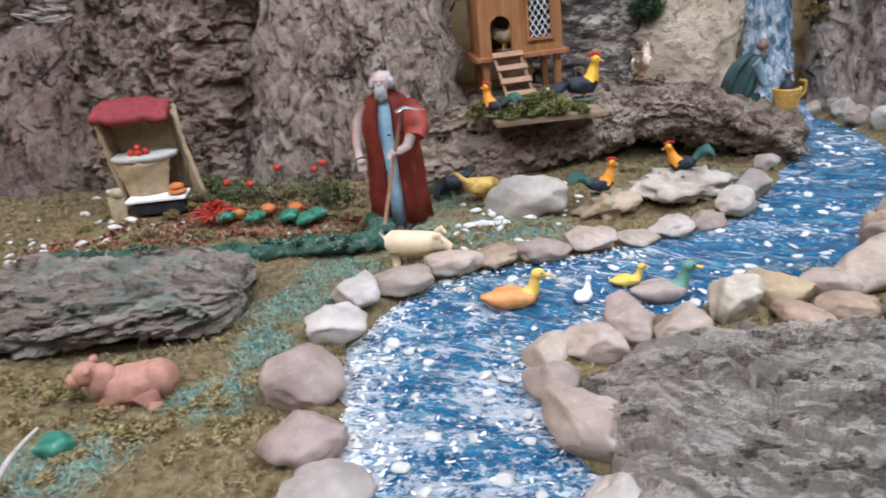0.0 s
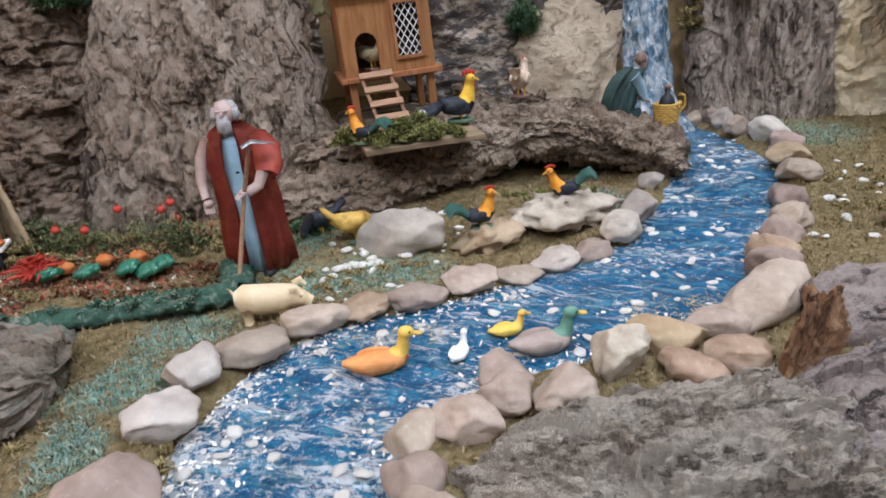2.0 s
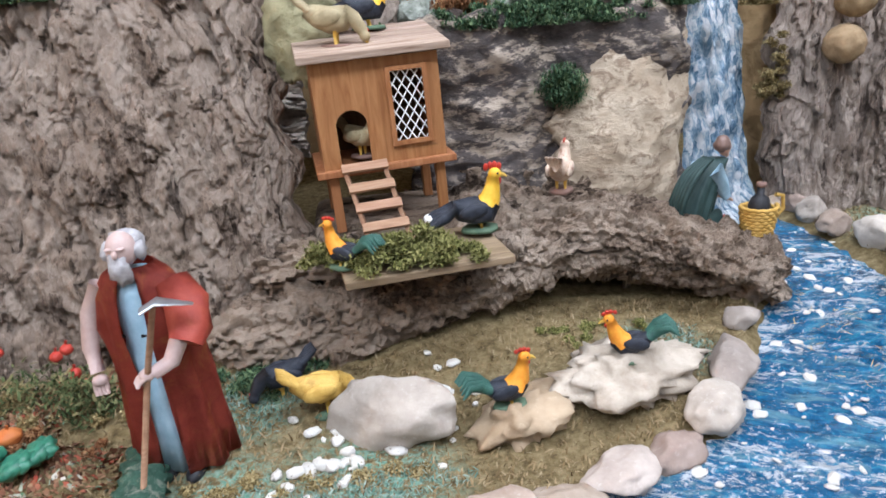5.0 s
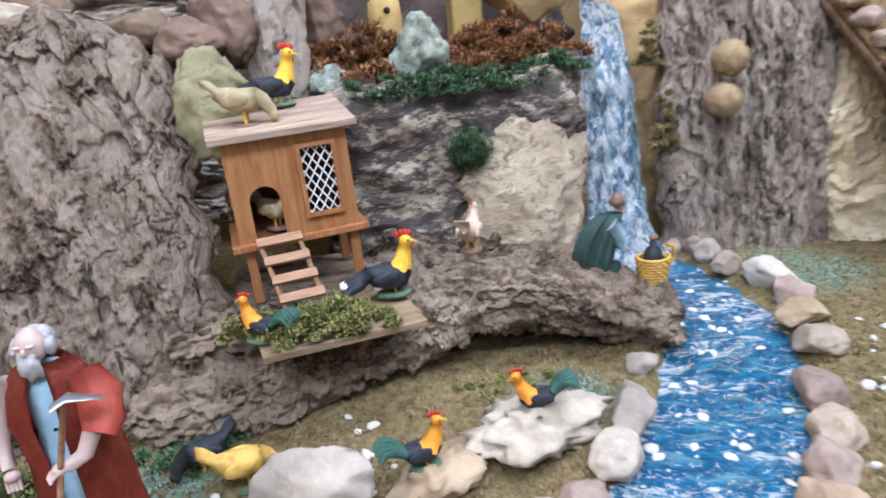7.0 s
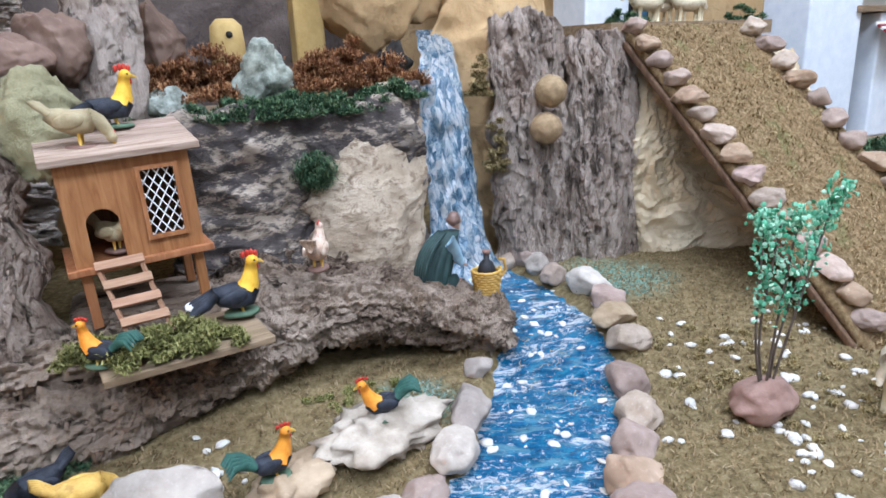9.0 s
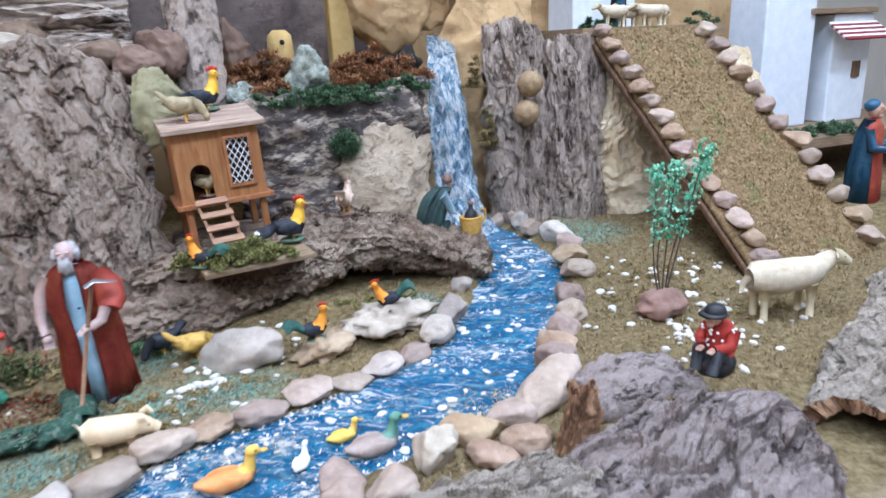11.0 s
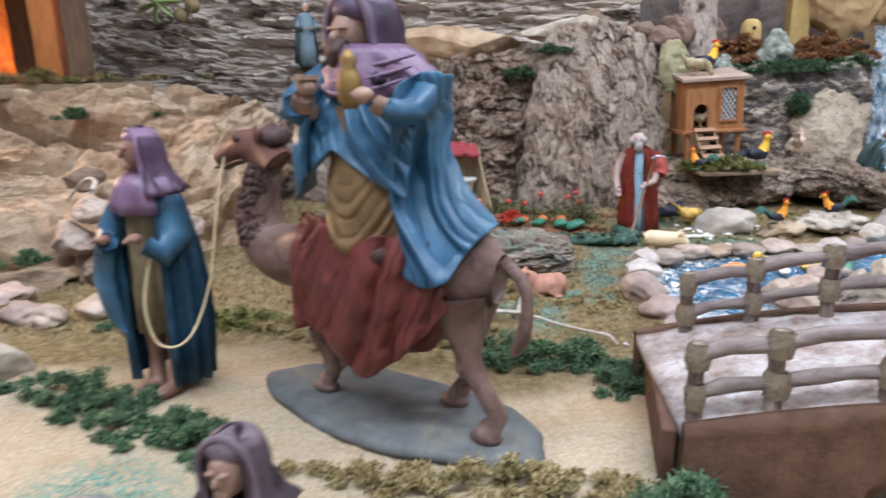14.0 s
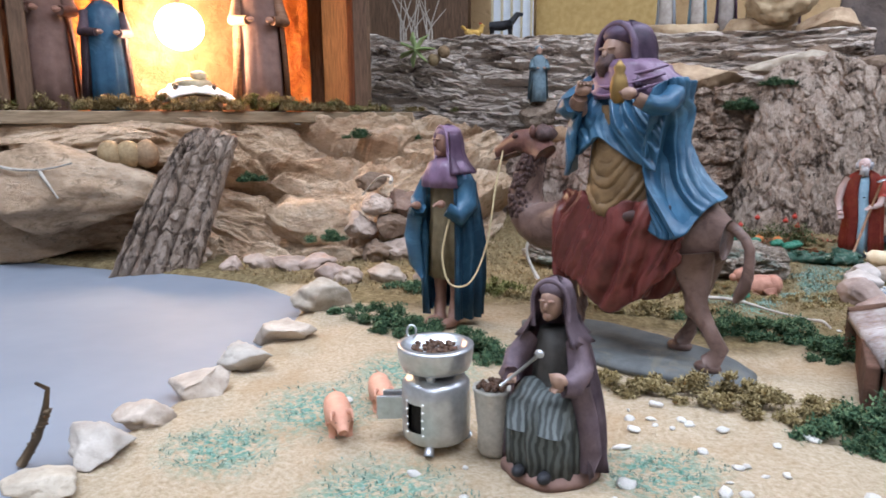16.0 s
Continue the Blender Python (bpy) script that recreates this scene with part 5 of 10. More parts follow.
def strewn(seed, n, clusters):
    """Spots on the ground, in loose clusters (x, y, spread, weight), clear of the stream and the pond."""
    rng = random.Random(seed)
    total = sum(c[3] for c in clusters)
    out = []
    while len(out) < n:
        pick = rng.uniform(0, total)
        for c in clusters:
            pick -= c[3]
            if pick <= 0:
                break
        x, y = rng.gauss(c[0], c[2]), rng.gauss(c[1], c[2])
        q = np.array([x]), np.array([y])
        if inside(STREAM_POLY, *q)[0][0] or inside(POND_RIM, *q)[0][0]:
            continue
        out.append((x, y, ground_z(x, y)))
    return out


pebbles("white_pebble", "small white pebble lying on the mossy ground", "white pebbles on the ground",
        strewn(11, 230, ((0.045, 0.69, 0.018, 3), (0.08, 0.66, 0.03, 2), (0.13, 0.74, 0.02, 2), (0.0, 0.63, 0.03, 1), (0.62, 0.58, 0.05, 4), (0.58, 0.72, 0.07, 4), (0.70, 0.66, 0.06, 2.5),
                         (0.54, 0.52, 0.05, 2), (-0.40, 0.74, 0.05, 4), (-0.46, 0.68, 0.05, 3), (-0.28, 0.66, 0.04, 1))), PEBBLE, 0.0050, 0.9, 21)
pebbles("white_pebble", "small white pebble lying on the sandy ground", "white pebbles on the ground",
        strewn(12, 75, ((-0.30, -0.11, 0.05, 3), (-0.24, -0.16, 0.05, 2), (-0.42, -0.22, 0.05, 2), (-0.34, -0.26, 0.05, 2), (-0.48, -0.08, 0.05, 1.5), (-0.12, 0.24, 0.025, 1.5), (0.44, 0.23, 0.03, 1), (-0.25, -0.05, 0.05, 1))), PEBBLE, 0.0045, 0.8, 22)


def stream_spots(seed, n):
    rng = random.Random(seed)
    out = []
    while len(out) < n:
        t = rng.uniform(0.08, 0.97)
        a, b = bank_line(t)
        p = a.lerp(b, rng.uniform(0.06, 0.94))
        if p.y < 0.24:
            continue
        out.append((p.x, p.y, float(rise(p.y)) + 0.001))
    return out


def shreds(seed, count):
    """White shreds of torn film heaped along the stream's near edges, thinning out towards its middle; one object of kind stuff."""
    rng = random.Random(seed)
    bm = bmesh.new()
    while count:
        t = 0.08 + 0.42 * rng.random() ** 1.5
        a, b = bank_line(t)
        f = min(rng.expovariate(9.0), 0.9)
        c = a.lerp(b, f) if rng.random() < 0.72 else b.lerp(a, f * 0.7)
        m = pose(c.x, c.y, float(rise(c.y)) + rng.uniform(0.0008, 0.0022), rng.uniform(-25, 25), rng.uniform(-25, 25), rng.uniform(0, 360))
        w, d = rng.uniform(0.0012, 0.0042), rng.uniform(0.0006, 0.0017)
        top = [bm.verts.new(m @ V(w * math.cos(k * 1.2566) * rng.uniform(0.6, 1.1), d * math.sin(k * 1.2566) * rng.uniform(0.6, 1.2), 0.0003)) for k in range(5)]
        low = bm.verts.new(m @ V(0, 0, -0.0006))
        bm.faces.new(top)
        for k in range(5):
            bm.faces.new((top[k], low, top[(k + 1) % 5]))
        count -= 1
    thing("white_shreds", bm, PEBBLE, "white shreds of film along the stream's edges", "film shreds", "", "stuff", soft=False)


shreds(41, 2300)
pebbles("white_chip", "thin white chip lying on the blue stream", "white chips on the stream", stream_spots(31, 170), PEBBLE, 0.0044, 0.45, 23)


# ---- the footbridge ----
def deck_z(x):
    return 0.052 + 0.040 * (1 - ((x - 0.13) / 0.27) ** 2)


def skew(x, y0):
    return y0 - 0.17 * (x + 0.13)


def build_bridge():
    b = root("footbridge", pose(0, 0, 0), "arched footbridge with plaster deck and branch railings", "bridge")
    n, x0, x1 = 40, -0.150, 0.320
    xs = [x0 + (x1 - x0) * k / n for k in range(n + 1)]
    bm = bmesh.new()
    rows = []
    for x in xs:
        row = []
        for j in range(17):
            y = skew(x, 0.015 + 0.150 * j / 16)
            row.append(bm.verts.new((x, y, deck_z(x) + 0.0022 * fbm(V(x * 60, y * 60, 1), 4))))
        row += [bm.verts.new((x, skew(x, 0.165), deck_z(x) - 0.008)), bm.verts.new((x, skew(x, 0.015), deck_z(x) - 0.008))]
        rows.append(row)
    for a, c in zip(rows, rows[1:]):
        for j in range(19):
            q = (j + 1) % 19
            bm.faces.new((a[j], c[j], c[q], a[q]))
    bm.faces.new(rows[0])
    bm.faces.new(rows[-1][::-1])
    part("deck", bm, DECK, b, "whitish rough plaster deck", True)
    for y0, y1 in ((0.008, 0.015), (0.165, 0.172)):
        bm = bmesh.new()
        cols = []
        for x in xs:
            opening = 0.054 * math.sqrt(max(0.0, 1 - ((x - 0.03) / 0.085) ** 2))
            low = max(-0.012, opening - 0.004)
            top = deck_z(x) + 0.003
            col = []
            for yy in (y0, y1):
                for j in range(7):
                    z = low + (top - low) * j / 6
                    o = 0.003 * fbm(V(x * 70, z * 70, y0 * 9), 4)
                    col.append(bm.verts.new((x, skew(x, yy) + (o if yy == y0 else 0), z)))
            cols.append(col)
        for a, c in zip(cols, cols[1:]):
            for j in range(6):
                bm.faces.new((a[j], c[j], c[j + 1], a[j + 1]))
                bm.faces.new((a[7 + j + 1], c[7 + j + 1], c[7 + j], a[7 + j]))
            bm.faces.new((a[6], c[6], c[13], a[13]))
            bm.faces.new((a[7], c[7], c[0], a[0]))
        part("side_wall", bm, BRIDGE_SOIL, b, "dark brown earthen side of the bridge", True)
    for x in (x0 + 0.004, x1 - 0.004):
        bm = bmesh.new()
        box(bm, (x, skew(x, 0.095), deck_z(x) / 2 - 0.009), (0.010, 0.150, deck_z(x) + 0.006), Matrix.Rotation(radians(-7.4), 4, "Z"), bevel=0.002)
        part("end_wall", bm, BRIDGE_SOIL, b)
    rng = random.Random(4)
    for side, y0, posts in (("far", 0.158, (-0.114, -0.066, -0.014, 0.054, 0.143, 0.215, 0.29)), ("near", 0.021, (-0.142, -0.097, -0.037, 0.033, 0.108, 0.185, 0.265))):
        tops = []
        for x in posts:
            h = 0.046 + 0.011 * smooth((x + 0.13) / 0.2) if side == "far" else 0.049
            y = skew(x, y0)
            bm = bmesh.new()
            tube(bm, [(x + rng.uniform(-.001, .001), y, deck_z(x) - 0.012), (x, y + 0.001, deck_z(x) + 0.02), (x + rng.uniform(-.002, .002), y, deck_z(x) + h)], [0.0056, 0.0050, 0.0052], 9,
                 shape=lambda i, a, s=rng.random() * 9: 1 + 0.12 * math.sin(3 * a + s + i))
            part("post", bm, WOOD_RAIL, b, "", True)
            tops.append((x, y, deck_z(x) + h - 0.006))
        for level, r in ((0.0, 0.0054), (-0.026, 0.0046)):
            for k, (p, q) in enumerate(zip(tops, tops[1:])):
                bm = bmesh.new()
                p2, q2 = V(p) + V(-0.006, 0.001, level), V(q) + V(0.006, 0.001, level)
                pts = [p2.lerp(q2, s) + V(0, 0, 0.003 * math.sin(math.pi * s) + rng.uniform(-.0008, .0008)) for s in (0, 0.2, 0.4, 0.6, 0.8, 1)]
                tube(bm, pts, [r * rng.uniform(0.88, 1.1) for _ in pts], 9, shape=lambda i, a, s=rng.random() * 9: 1 + 0.10 * math.sin(2 * a + s + 1.7 * i))
                part("rail" if level == 0 else "mid_rail", bm, RAIL_WOOD, b, "", True)
            for x, y, z in tops:
                bm = bmesh.new()
                turns = [(x, y, z + level - 0.0085 + 0.0011 * w) for w in range(17)]
                tube(bm, turns, [0.0070 + (0.0011 if w % 2 else 0.0) - 0.0016 * abs(w - 8) / 8 for w in range(17)], 14, shape=lambda i, a, s=rng.random() * 9: 1 + 0.14 * math.sin(2 * a + s) + 0.07 * math.sin(5 * a + 0.9 * i + s))
                part("lashing", bm, TWINE, b, "twine lashing", True)


build_bridge()


# ---- the ramp on the right, with its stones ----
def ramp_z(y):
    return max(-0.01, (y - 0.63) * 0.84)


def build_ramp():
    bm = bmesh.new()
    nu, nv = 60, 90
    top, under = [], []
    for i in range(nu + 1):
        a, c = [], []
        for j in range(nv + 1):
            x, y = 0.762 + 0.245 * i / nu, 0.615 + 0.42 * j / nv
            a.append(bm.verts.new((x, y, ramp_z(y) + 0.004 * fbm(V(x * 30, y * 30, 3), 4))))
            c.append(bm.verts.new((x, y + 0.006, ramp_z(y) - 0.012)) if i in (0, nu) or j in (0, nv) else None)
        top.append(a)
        under.append(c)
    for i in range(nu):
        for j in range(nv):
            bm.faces.new((top[i][j], top[i + 1][j], top[i + 1][j + 1], top[i][j + 1]))
    for j in range(nv):
        bm.faces.new((top[0][j], top[0][j + 1], under[0][j + 1], under[0][j]))
        bm.faces.new((top[nu][j + 1], top[nu][j], under[nu][j], under[nu][j + 1]))
        bm.faces.new((under[0][j], under[0][j + 1], under[nu][j + 1], under[nu][j]))
    me_ob = thing("ramp", bm, RAMP_EARTH, "sloping path covered in brown moss, edged with stones", "ramp", "", "structure")
    bm = bmesh.new()
    box(bm, (0.758, 0.826, ramp_z(0.826) - 0.018), (0.006, 0.53, 0.009), Matrix.Rotation(math.atan(0.84), 4, "X"), bevel=0.002)
    thing("ramp_board", bm, WOOD_DARK, "narrow dark wooden board along the ramp's edge", "board")
    return me_ob


build_ramp()
RAMP_GROUP = "stones along the ramp"
for k in range(15):
    y = 1.022 - 0.0262 * k
    stone(0.770 + 0.012 * smooth((0.80 - y) / 0.1), y, 0.0215 + 0.002 * math.sin(k * 2.3), 0.012, ("warm", "pink", "mauve")[k % 3], "along the edge of the mossy ramp", z=ramp_z(y), turn=84 + 10 * math.sin(k * 1.7), deep=0.8, group=RAMP_GROUP, sink=0.12, rough=0.28)
for k in range(13):
    y = 1.015 - 0.0300 * k
    stone(0.994 + 0.005 * math.sin(k * 1.9), y, 0.0215 + 0.003 * math.sin(k * 2.9), 0.014, ("warm", "mauve", "warm", "pink")[k % 4], "along the edge of the mossy ramp", z=ramp_z(y), turn=86 + 12 * math.sin(k * 2.1), deep=0.85, group=RAMP_GROUP, sink=0.12, rough=0.30)
slab_box("terrace", (0.74, 1.035, 0.325), (1.06, 1.62, 0.345), WOOD_BOARD, "wooden upper terrace at the head of the ramp", "terrace")


# ---- moss, fibres and low plants ----
def patch(seed, n, cx, cy, rx, ry, z=None, turn=0.0, mound=0.0):
    rng = np.random.default_rng(seed)
    r, a = np.sqrt(rng.uniform(0, 1, n)), rng.uniform(0, 2 * np.pi, n)
    edge = 1 + 0.25 * np.sin(3 * a + seed) + 0.15 * np.sin(7 * a + 2 * seed)
    u, v = r * edge * np.cos(a) * rx, r * edge * np.sin(a) * ry
    c, s = np.cos(np.radians(turn)), np.sin(np.radians(turn))
    x, y = cx + u * c - v * s, cy + u * s + v * c
    zz = land(x, y) if z is None else np.full(n, z)
    zz = zz + mound * (1 - np.clip(r, 0, 1) ** 2) * rng.uniform(0.0, 1.0, n) 
    return np.stack([x, y, zz], 1)


def carpet_spots(seed, n, x0, x1, y0, y1, keep):
    rng = np.random.default_rng(seed)
    x, y = rng.uniform(x0, x1, n), rng.uniform(y0, y1, n)
    ok = keep(x, y) & ~inside(STREAM_POLY, x, y)[0] & ~inside(POND_RIM, x, y)[0]
    x, y = x[ok], y[ok]
    return np.stack([x, y, land(x, y)], 1)


blades("moss_carpet", carpet_spots(1, 52000, -0.50, 0.42, 0.24, 0.85, lambda x, y: (y > 0.23 + 0.02 * np.sin(30 * x))), 0.0058, 0.0010, CARPET, "short brown moss fibres covering the meadow", "moss", 1.0, 2)
blades("moss_carpet", carpet_spots(2, 30000, 0.42, 1.0, 0.42, 1.0, lambda x, y: x > 0.40), 0.0058, 0.0011, CARPET, "short brown moss fibres beyond the stream", "moss", 1.0, 3)
blades("moss_carpet", carpet_spots(3, 14000, -1.0, -0.45, 0.24, 0.95, lambda x, y: x < -0.4), 0.008, 0.0016, CARPET, "short brown moss fibres at the foot of the rocks", "moss", 1.0, 4)
q = np.random.default_rng(8)
rx_, ry_ = q.uniform(0.77, 0.99, 9000), q.uniform(0.62, 1.035, 9000)
blades("moss_carpet", np.stack([rx_, ry_, (ry_ - 0.63) * 0.84 + 0.001], 1), 0.007, 0.0014, CARPET_WARM, "short brown moss fibres on the ramp", "moss", 1.0, 5)
teal_spots = np.concatenate([patch(40 + k, 900, *c) for k, c in enumerate(((-0.10, 0.60, 0.04, 0.03), (-0.13, 0.53, 0.035, 0.035), (-0.16, 0.40, 0.03, 0.02), (-0.23, 0.335, 0.04, 0.03),
            (-0.02, 0.65, 0.05, 0.02), (0.06, 0.655, 0.06, 0.025), (-0.14, 0.46, 0.02, 0.03), (0.65, 0.90, 0.07, 0.05), (0.30, 0.76, 0.05, 0.03), (-0.02, 0.76, 0.05, 0.03)))])
blades("teal_fibres", teal_spots, 0.0055, 0.001, FIBRE_TEAL, "scattered turquoise green fibres", "moss", 1.0, 6)
sand_teal = np.concatenate([patch(60 + k, 420, *c) for k, c in enumerate(((-0.52, -0.03, 0.05, 0.05), (-0.56, -0.11, 0.05, 0.05), (-0.30, -0.13, 0.045, 0.04), (-0.46, -0.21, 0.05, 0.04), (-0.35, -0.23, 0.05, 0.03), (-0.59, -0.20, 0.04, 0.04)))])
blades("teal_fibres", sand_teal, 0.004, 0.0009, FIBRE_TEAL, "turquoise green fibres sprinkled on sand", "moss", 1.0, 7)


def moss_patch(seed, n, cx, cy, rx, ry, material, label, z=None, turn=0.0, mound=0.015, size=0.009, width=0.0013, lean=1.5):
    """Curly moss: many short crooked blades heaped in small uneven tufts."""
    rng = np.random.default_rng(seed + 500)
    tufts = patch(seed, max(10, n // 90), cx, cy, rx, ry, z, turn, mound)
    pick = rng.integers(0, len(tufts), int(n * 2.6))
    d = rng.normal(0, 1, (len(pick), 3))
    d /= np.linalg.norm(d, axis=1)[:, None]
    spread = rng.uniform(0.2, 1.0, len(pick))[:, None] * rng.uniform(0.6, 1.3, len(tufts))[pick][:, None]
    p = tufts[pick] + d * spread * [size * 0.85, size * 0.85, size * 0.6]
    floor_z = land(p[:, 0], p[:, 1]) if z is None else np.full(len(p), z)
    p[:, 2] = np.maximum(p[:, 2], floor_z)
    blades("moss", p, size * 0.42, width * 1.15, material, label, "moss", 1.25, seed, 1, 0.0, 0.0)


moss_patch(200, 9000, -0.25, 0.395, 0.17, 0.075, MOSS_OLIVE, "golden-brown tufts of moss on the meadow", mound=0.004, size=0.008)
moss_patch(201, 5000, -0.02, 0.655, 0.10, 0.035, MOSS_OLIVE, "golden-brown tufts of moss near the stream", mound=0.003, size=0.006)
moss_patch(202, 7000, 0.64, 0.66, 0.14, 0.13, MOSS_OLIVE, "golden-brown tufts of moss beyond the stream", mound=0.003, size=0.007)
DARK_LABEL = "clump of dark green curly moss"
moss_patch(70, 5200, -0.225, 0.212, 0.085, 0.030, MOSS_DARK, DARK_LABEL, turn=-8, mound=0.022, size=0.010)
moss_patch(71, 3800, -0.150, 0.170, 0.035, 0.030, MOSS_DARK, DARK_LABEL, turn=0, mound=0.020, size=0.010)
moss_patch(72, 5200, -0.600, 0.105, 0.085, 0.035, MOSS_DARK, DARK_LABEL, turn=-28, mound=0.024, size=0.010)
moss_patch(73, 3400, -0.490, 0.055, 0.050, 0.024, MOSS_DARK, DARK_LABEL, turn=-25, mound=0.020, size=0.010)
moss_patch(74, 4200, -0.155, -0.020, 0.045, 0.032, MOSS_DARK, DARK_LABEL, turn=25, mound=0.030, size=0.011)
moss_patch(75, 7500, -0.265, 0.005, 0.125, 0.022, MOSS_OLIVE, "low ridge of olive-brown moss", turn=-4, mound=0.018, size=0.009)
moss_patch(76, 6000, -0.400, 0.265, 0.16, 0.03, MOSS_OLIVE, "band of olive-brown moss behind the camel", turn=-6, mound=0.014)
moss_patch(77, 3600, -0.560, 0.285, 0.07, 0.025, MOSS_GREEN, "band of mixed green moss", mound=0.016)
moss_patch(78, 2400, -0.66, 0.275, 0.035, 0.018, MOSS_DARK, DARK_LABEL, mound=0.012)
moss_patch(79, 5200, 0.118, 0.795, 0.048, 0.022, MOSS_GREEN, "tuft of olive green moss below the hen ladder", z=0.102, turn=6, mound=0.022, size=0.010)
moss_patch(80, 1500, 0.060, 0.815, 0.020, 0.016, MOSS_GREEN, "tuft of olive green moss below the hen ladder", z=0.098, mound=0.018, size=0.010)
moss_patch(81, 15000, 0.265, 0.992, 0.130, 0.022, MOSS_DARK, "fringe of dark green moss on the rock shelf", z=0.256, mound=0.022, size=0.011)
moss_patch(82, 5200, 0.395, 1.00, 0.035, 0.018, MOSS_DARK, "fringe of dark green moss on the rock shelf", z=0.266, mound=0.020, size=0.011)
moss_patch(83, 14000, 0.21, 1.06, 0.10, 0.05, MOSS_RUST, "bed of rust-brown dried moss", z=0.275, mound=0.055, size=0.014)
moss_patch(84, 14000, 0.355, 1.06, 0.085, 0.05, MOSS_RUST, "bed of rust-brown dried moss", z=0.278, mound=0.055, size=0.014)
moss_patch(86, 2200, -0.235, 0.925, 0.03, 0.012, MOSS_DARK, "dark green moss in a bark crevice", z=0.255, mound=0.03, size=0.012)
moss_patch(87, 1800, -0.175, 0.925, 0.04, 0.012, MOSS_DARK, "dark green moss on top of the bark", z=0.300, mound=0.014, size=0.010)
moss_patch(88, 2200, 0.005, 0.79, 0.04, 0.02, MOSS_DARK, "dark teal moss at the end of the log", mound=0.012)
moss_patch(89, 1600, 0.28, 0.79, 0.06, 0.02, MOSS_GREEN, "green moss under the arched log", mound=0.006, size=0.006)
moss_patch(90, 2600, 0.545, 1.02, 0.014, 0.012, MOSS_OLIVE, "olive moss beside the waterfall", z=0.16, mound=0.10, size=0.008)
moss_patch(93, 2600, 0.532, 1.04, 0.014, 0.012, MOSS_OLIVE, "olive moss beside the waterfall", z=0.26, mound=0.06, size=0.008)
moss_patch(91, 1500, 0.775, 1.05, 0.03, 0.015, MOSS_DARK, "dark green moss on the terrace edge", z=0.345, mound=0.02, size=0.009)
moss_patch(92, 1600, 1.02, 1.06, 0.05, 0.02, MOSS_DARK, "dark green moss on the terrace edge", z=0.345, mound=0.02, size=0.009)
blades("straw_fibres", np.concatenate([patch(95, 110, 0.30, 0.525, 0.05, 0.03, 0.004), patch(96, 60, 0.05, 0.55, 0.06, 0.03, 0.004), patch(97, 60, 0.45, 0.75, 0.05, 0.08, 0.02)]), 0.011, 0.0007, FIBRE_STRAW,
       "loose straw fibres on the stream", "straw", 1.02, 9, 1, 0.0, 0.93)


def build_bush():
    t = root("bush", pose(0.288, 0.962, 0.198), "small dark green moss bush on the rock face", "bush")
    rng = np.random.default_rng(12)
    n = 2600
    d = rng.normal(0, 1, (n, 3))
    d /= np.linalg.norm(d, axis=1)[:, None]
    p = d * rng.uniform(0.3, 1.0, n)[:, None] * [0.024, 0.016, 0.022]
    ob = blades("foliage", p, 0.008, 0.0014, MOSS_DARK, "", "", 1.3, 13)
    for key in ("category", "kind"):
        if key in ob:
            del ob[key]
    ob.parent = t
    bm = bmesh.new()
    tube(bm, [(0, 0.03, -0.008), (0, 0.01, -0.004), (0, 0, 0)], 0.002, 6)
    part("stem", bm, WIRE, t)


build_bush()


def build_tree():
    t = root("tree", pose(0.566, 0.612, ground_z(0.566, 0.612)), "small model tree with sequin leaves in a reddish stone", "tree")
    bm = bmesh.new()
    made = ball(bm, (0, 0, 0.014), (0.031, 0.024, 0.018), sub=4, rough=0.25, seed=5)
    part("base_stone", bm, TERRA_STONE, t, "reddish painted base stone", True)
    rng = random.Random(9)
    leaves = []
    for k in range(5):
        a = k * 1.3
        top = V(0.020 + 0.034 * math.cos(a), 0.026 * math.sin(a), rng.uniform(0.155, 0.20))
        pts = [V(0.004 * math.cos(a), 0.004 * math.sin(a), 0.025), V(0.012 * math.cos(a + 0.4), 0.01 * math.sin(a), 0.075), top * 0.8 + V(0, 0, 0.02), top]
        bm = bmesh.new()
        tube(bm, [spline(pts, s / 8) for s in range(9)], [0.0012 - 0.00006 * s for s in range(9)], 6)
        part("stem", bm, WIRE, t, "dark wire stem", True)
        for _ in range(210):
            s = rng.uniform(0.42, 1.0)
            c = spline(pts, s)
            leaves.append(c + V(rng.gauss(0, 0.0042), rng.gauss(0, 0.0042), rng.gauss(0, 0.005)))
    bm = bmesh.new()
    for c in leaves:
        turn = Euler((rng.uniform(0, 6), rng.uniform(0, 6), rng.uniform(0, 6))).to_matrix().to_4x4()
        s = rng.uniform(0.0016, 0.0030)
        bmesh.ops.create_icosphere(bm, subdivisions=1, radius=1.0, matrix=Matrix.Translation(c) @ turn @ Matrix.Diagonal((s, s * 0.9, s * 0.28, 1)))
    part("foliage", bm, LEAF_BRIGHT, t, "bright green glossy leaves")


TERRA_STONE = stone_mat("stone_reddish", (0.22, 0.12, 0.10), (0.36, 0.22, 0.19), (0.17, 0.09, 0.075), 30.0, 0.02)
build_tree()


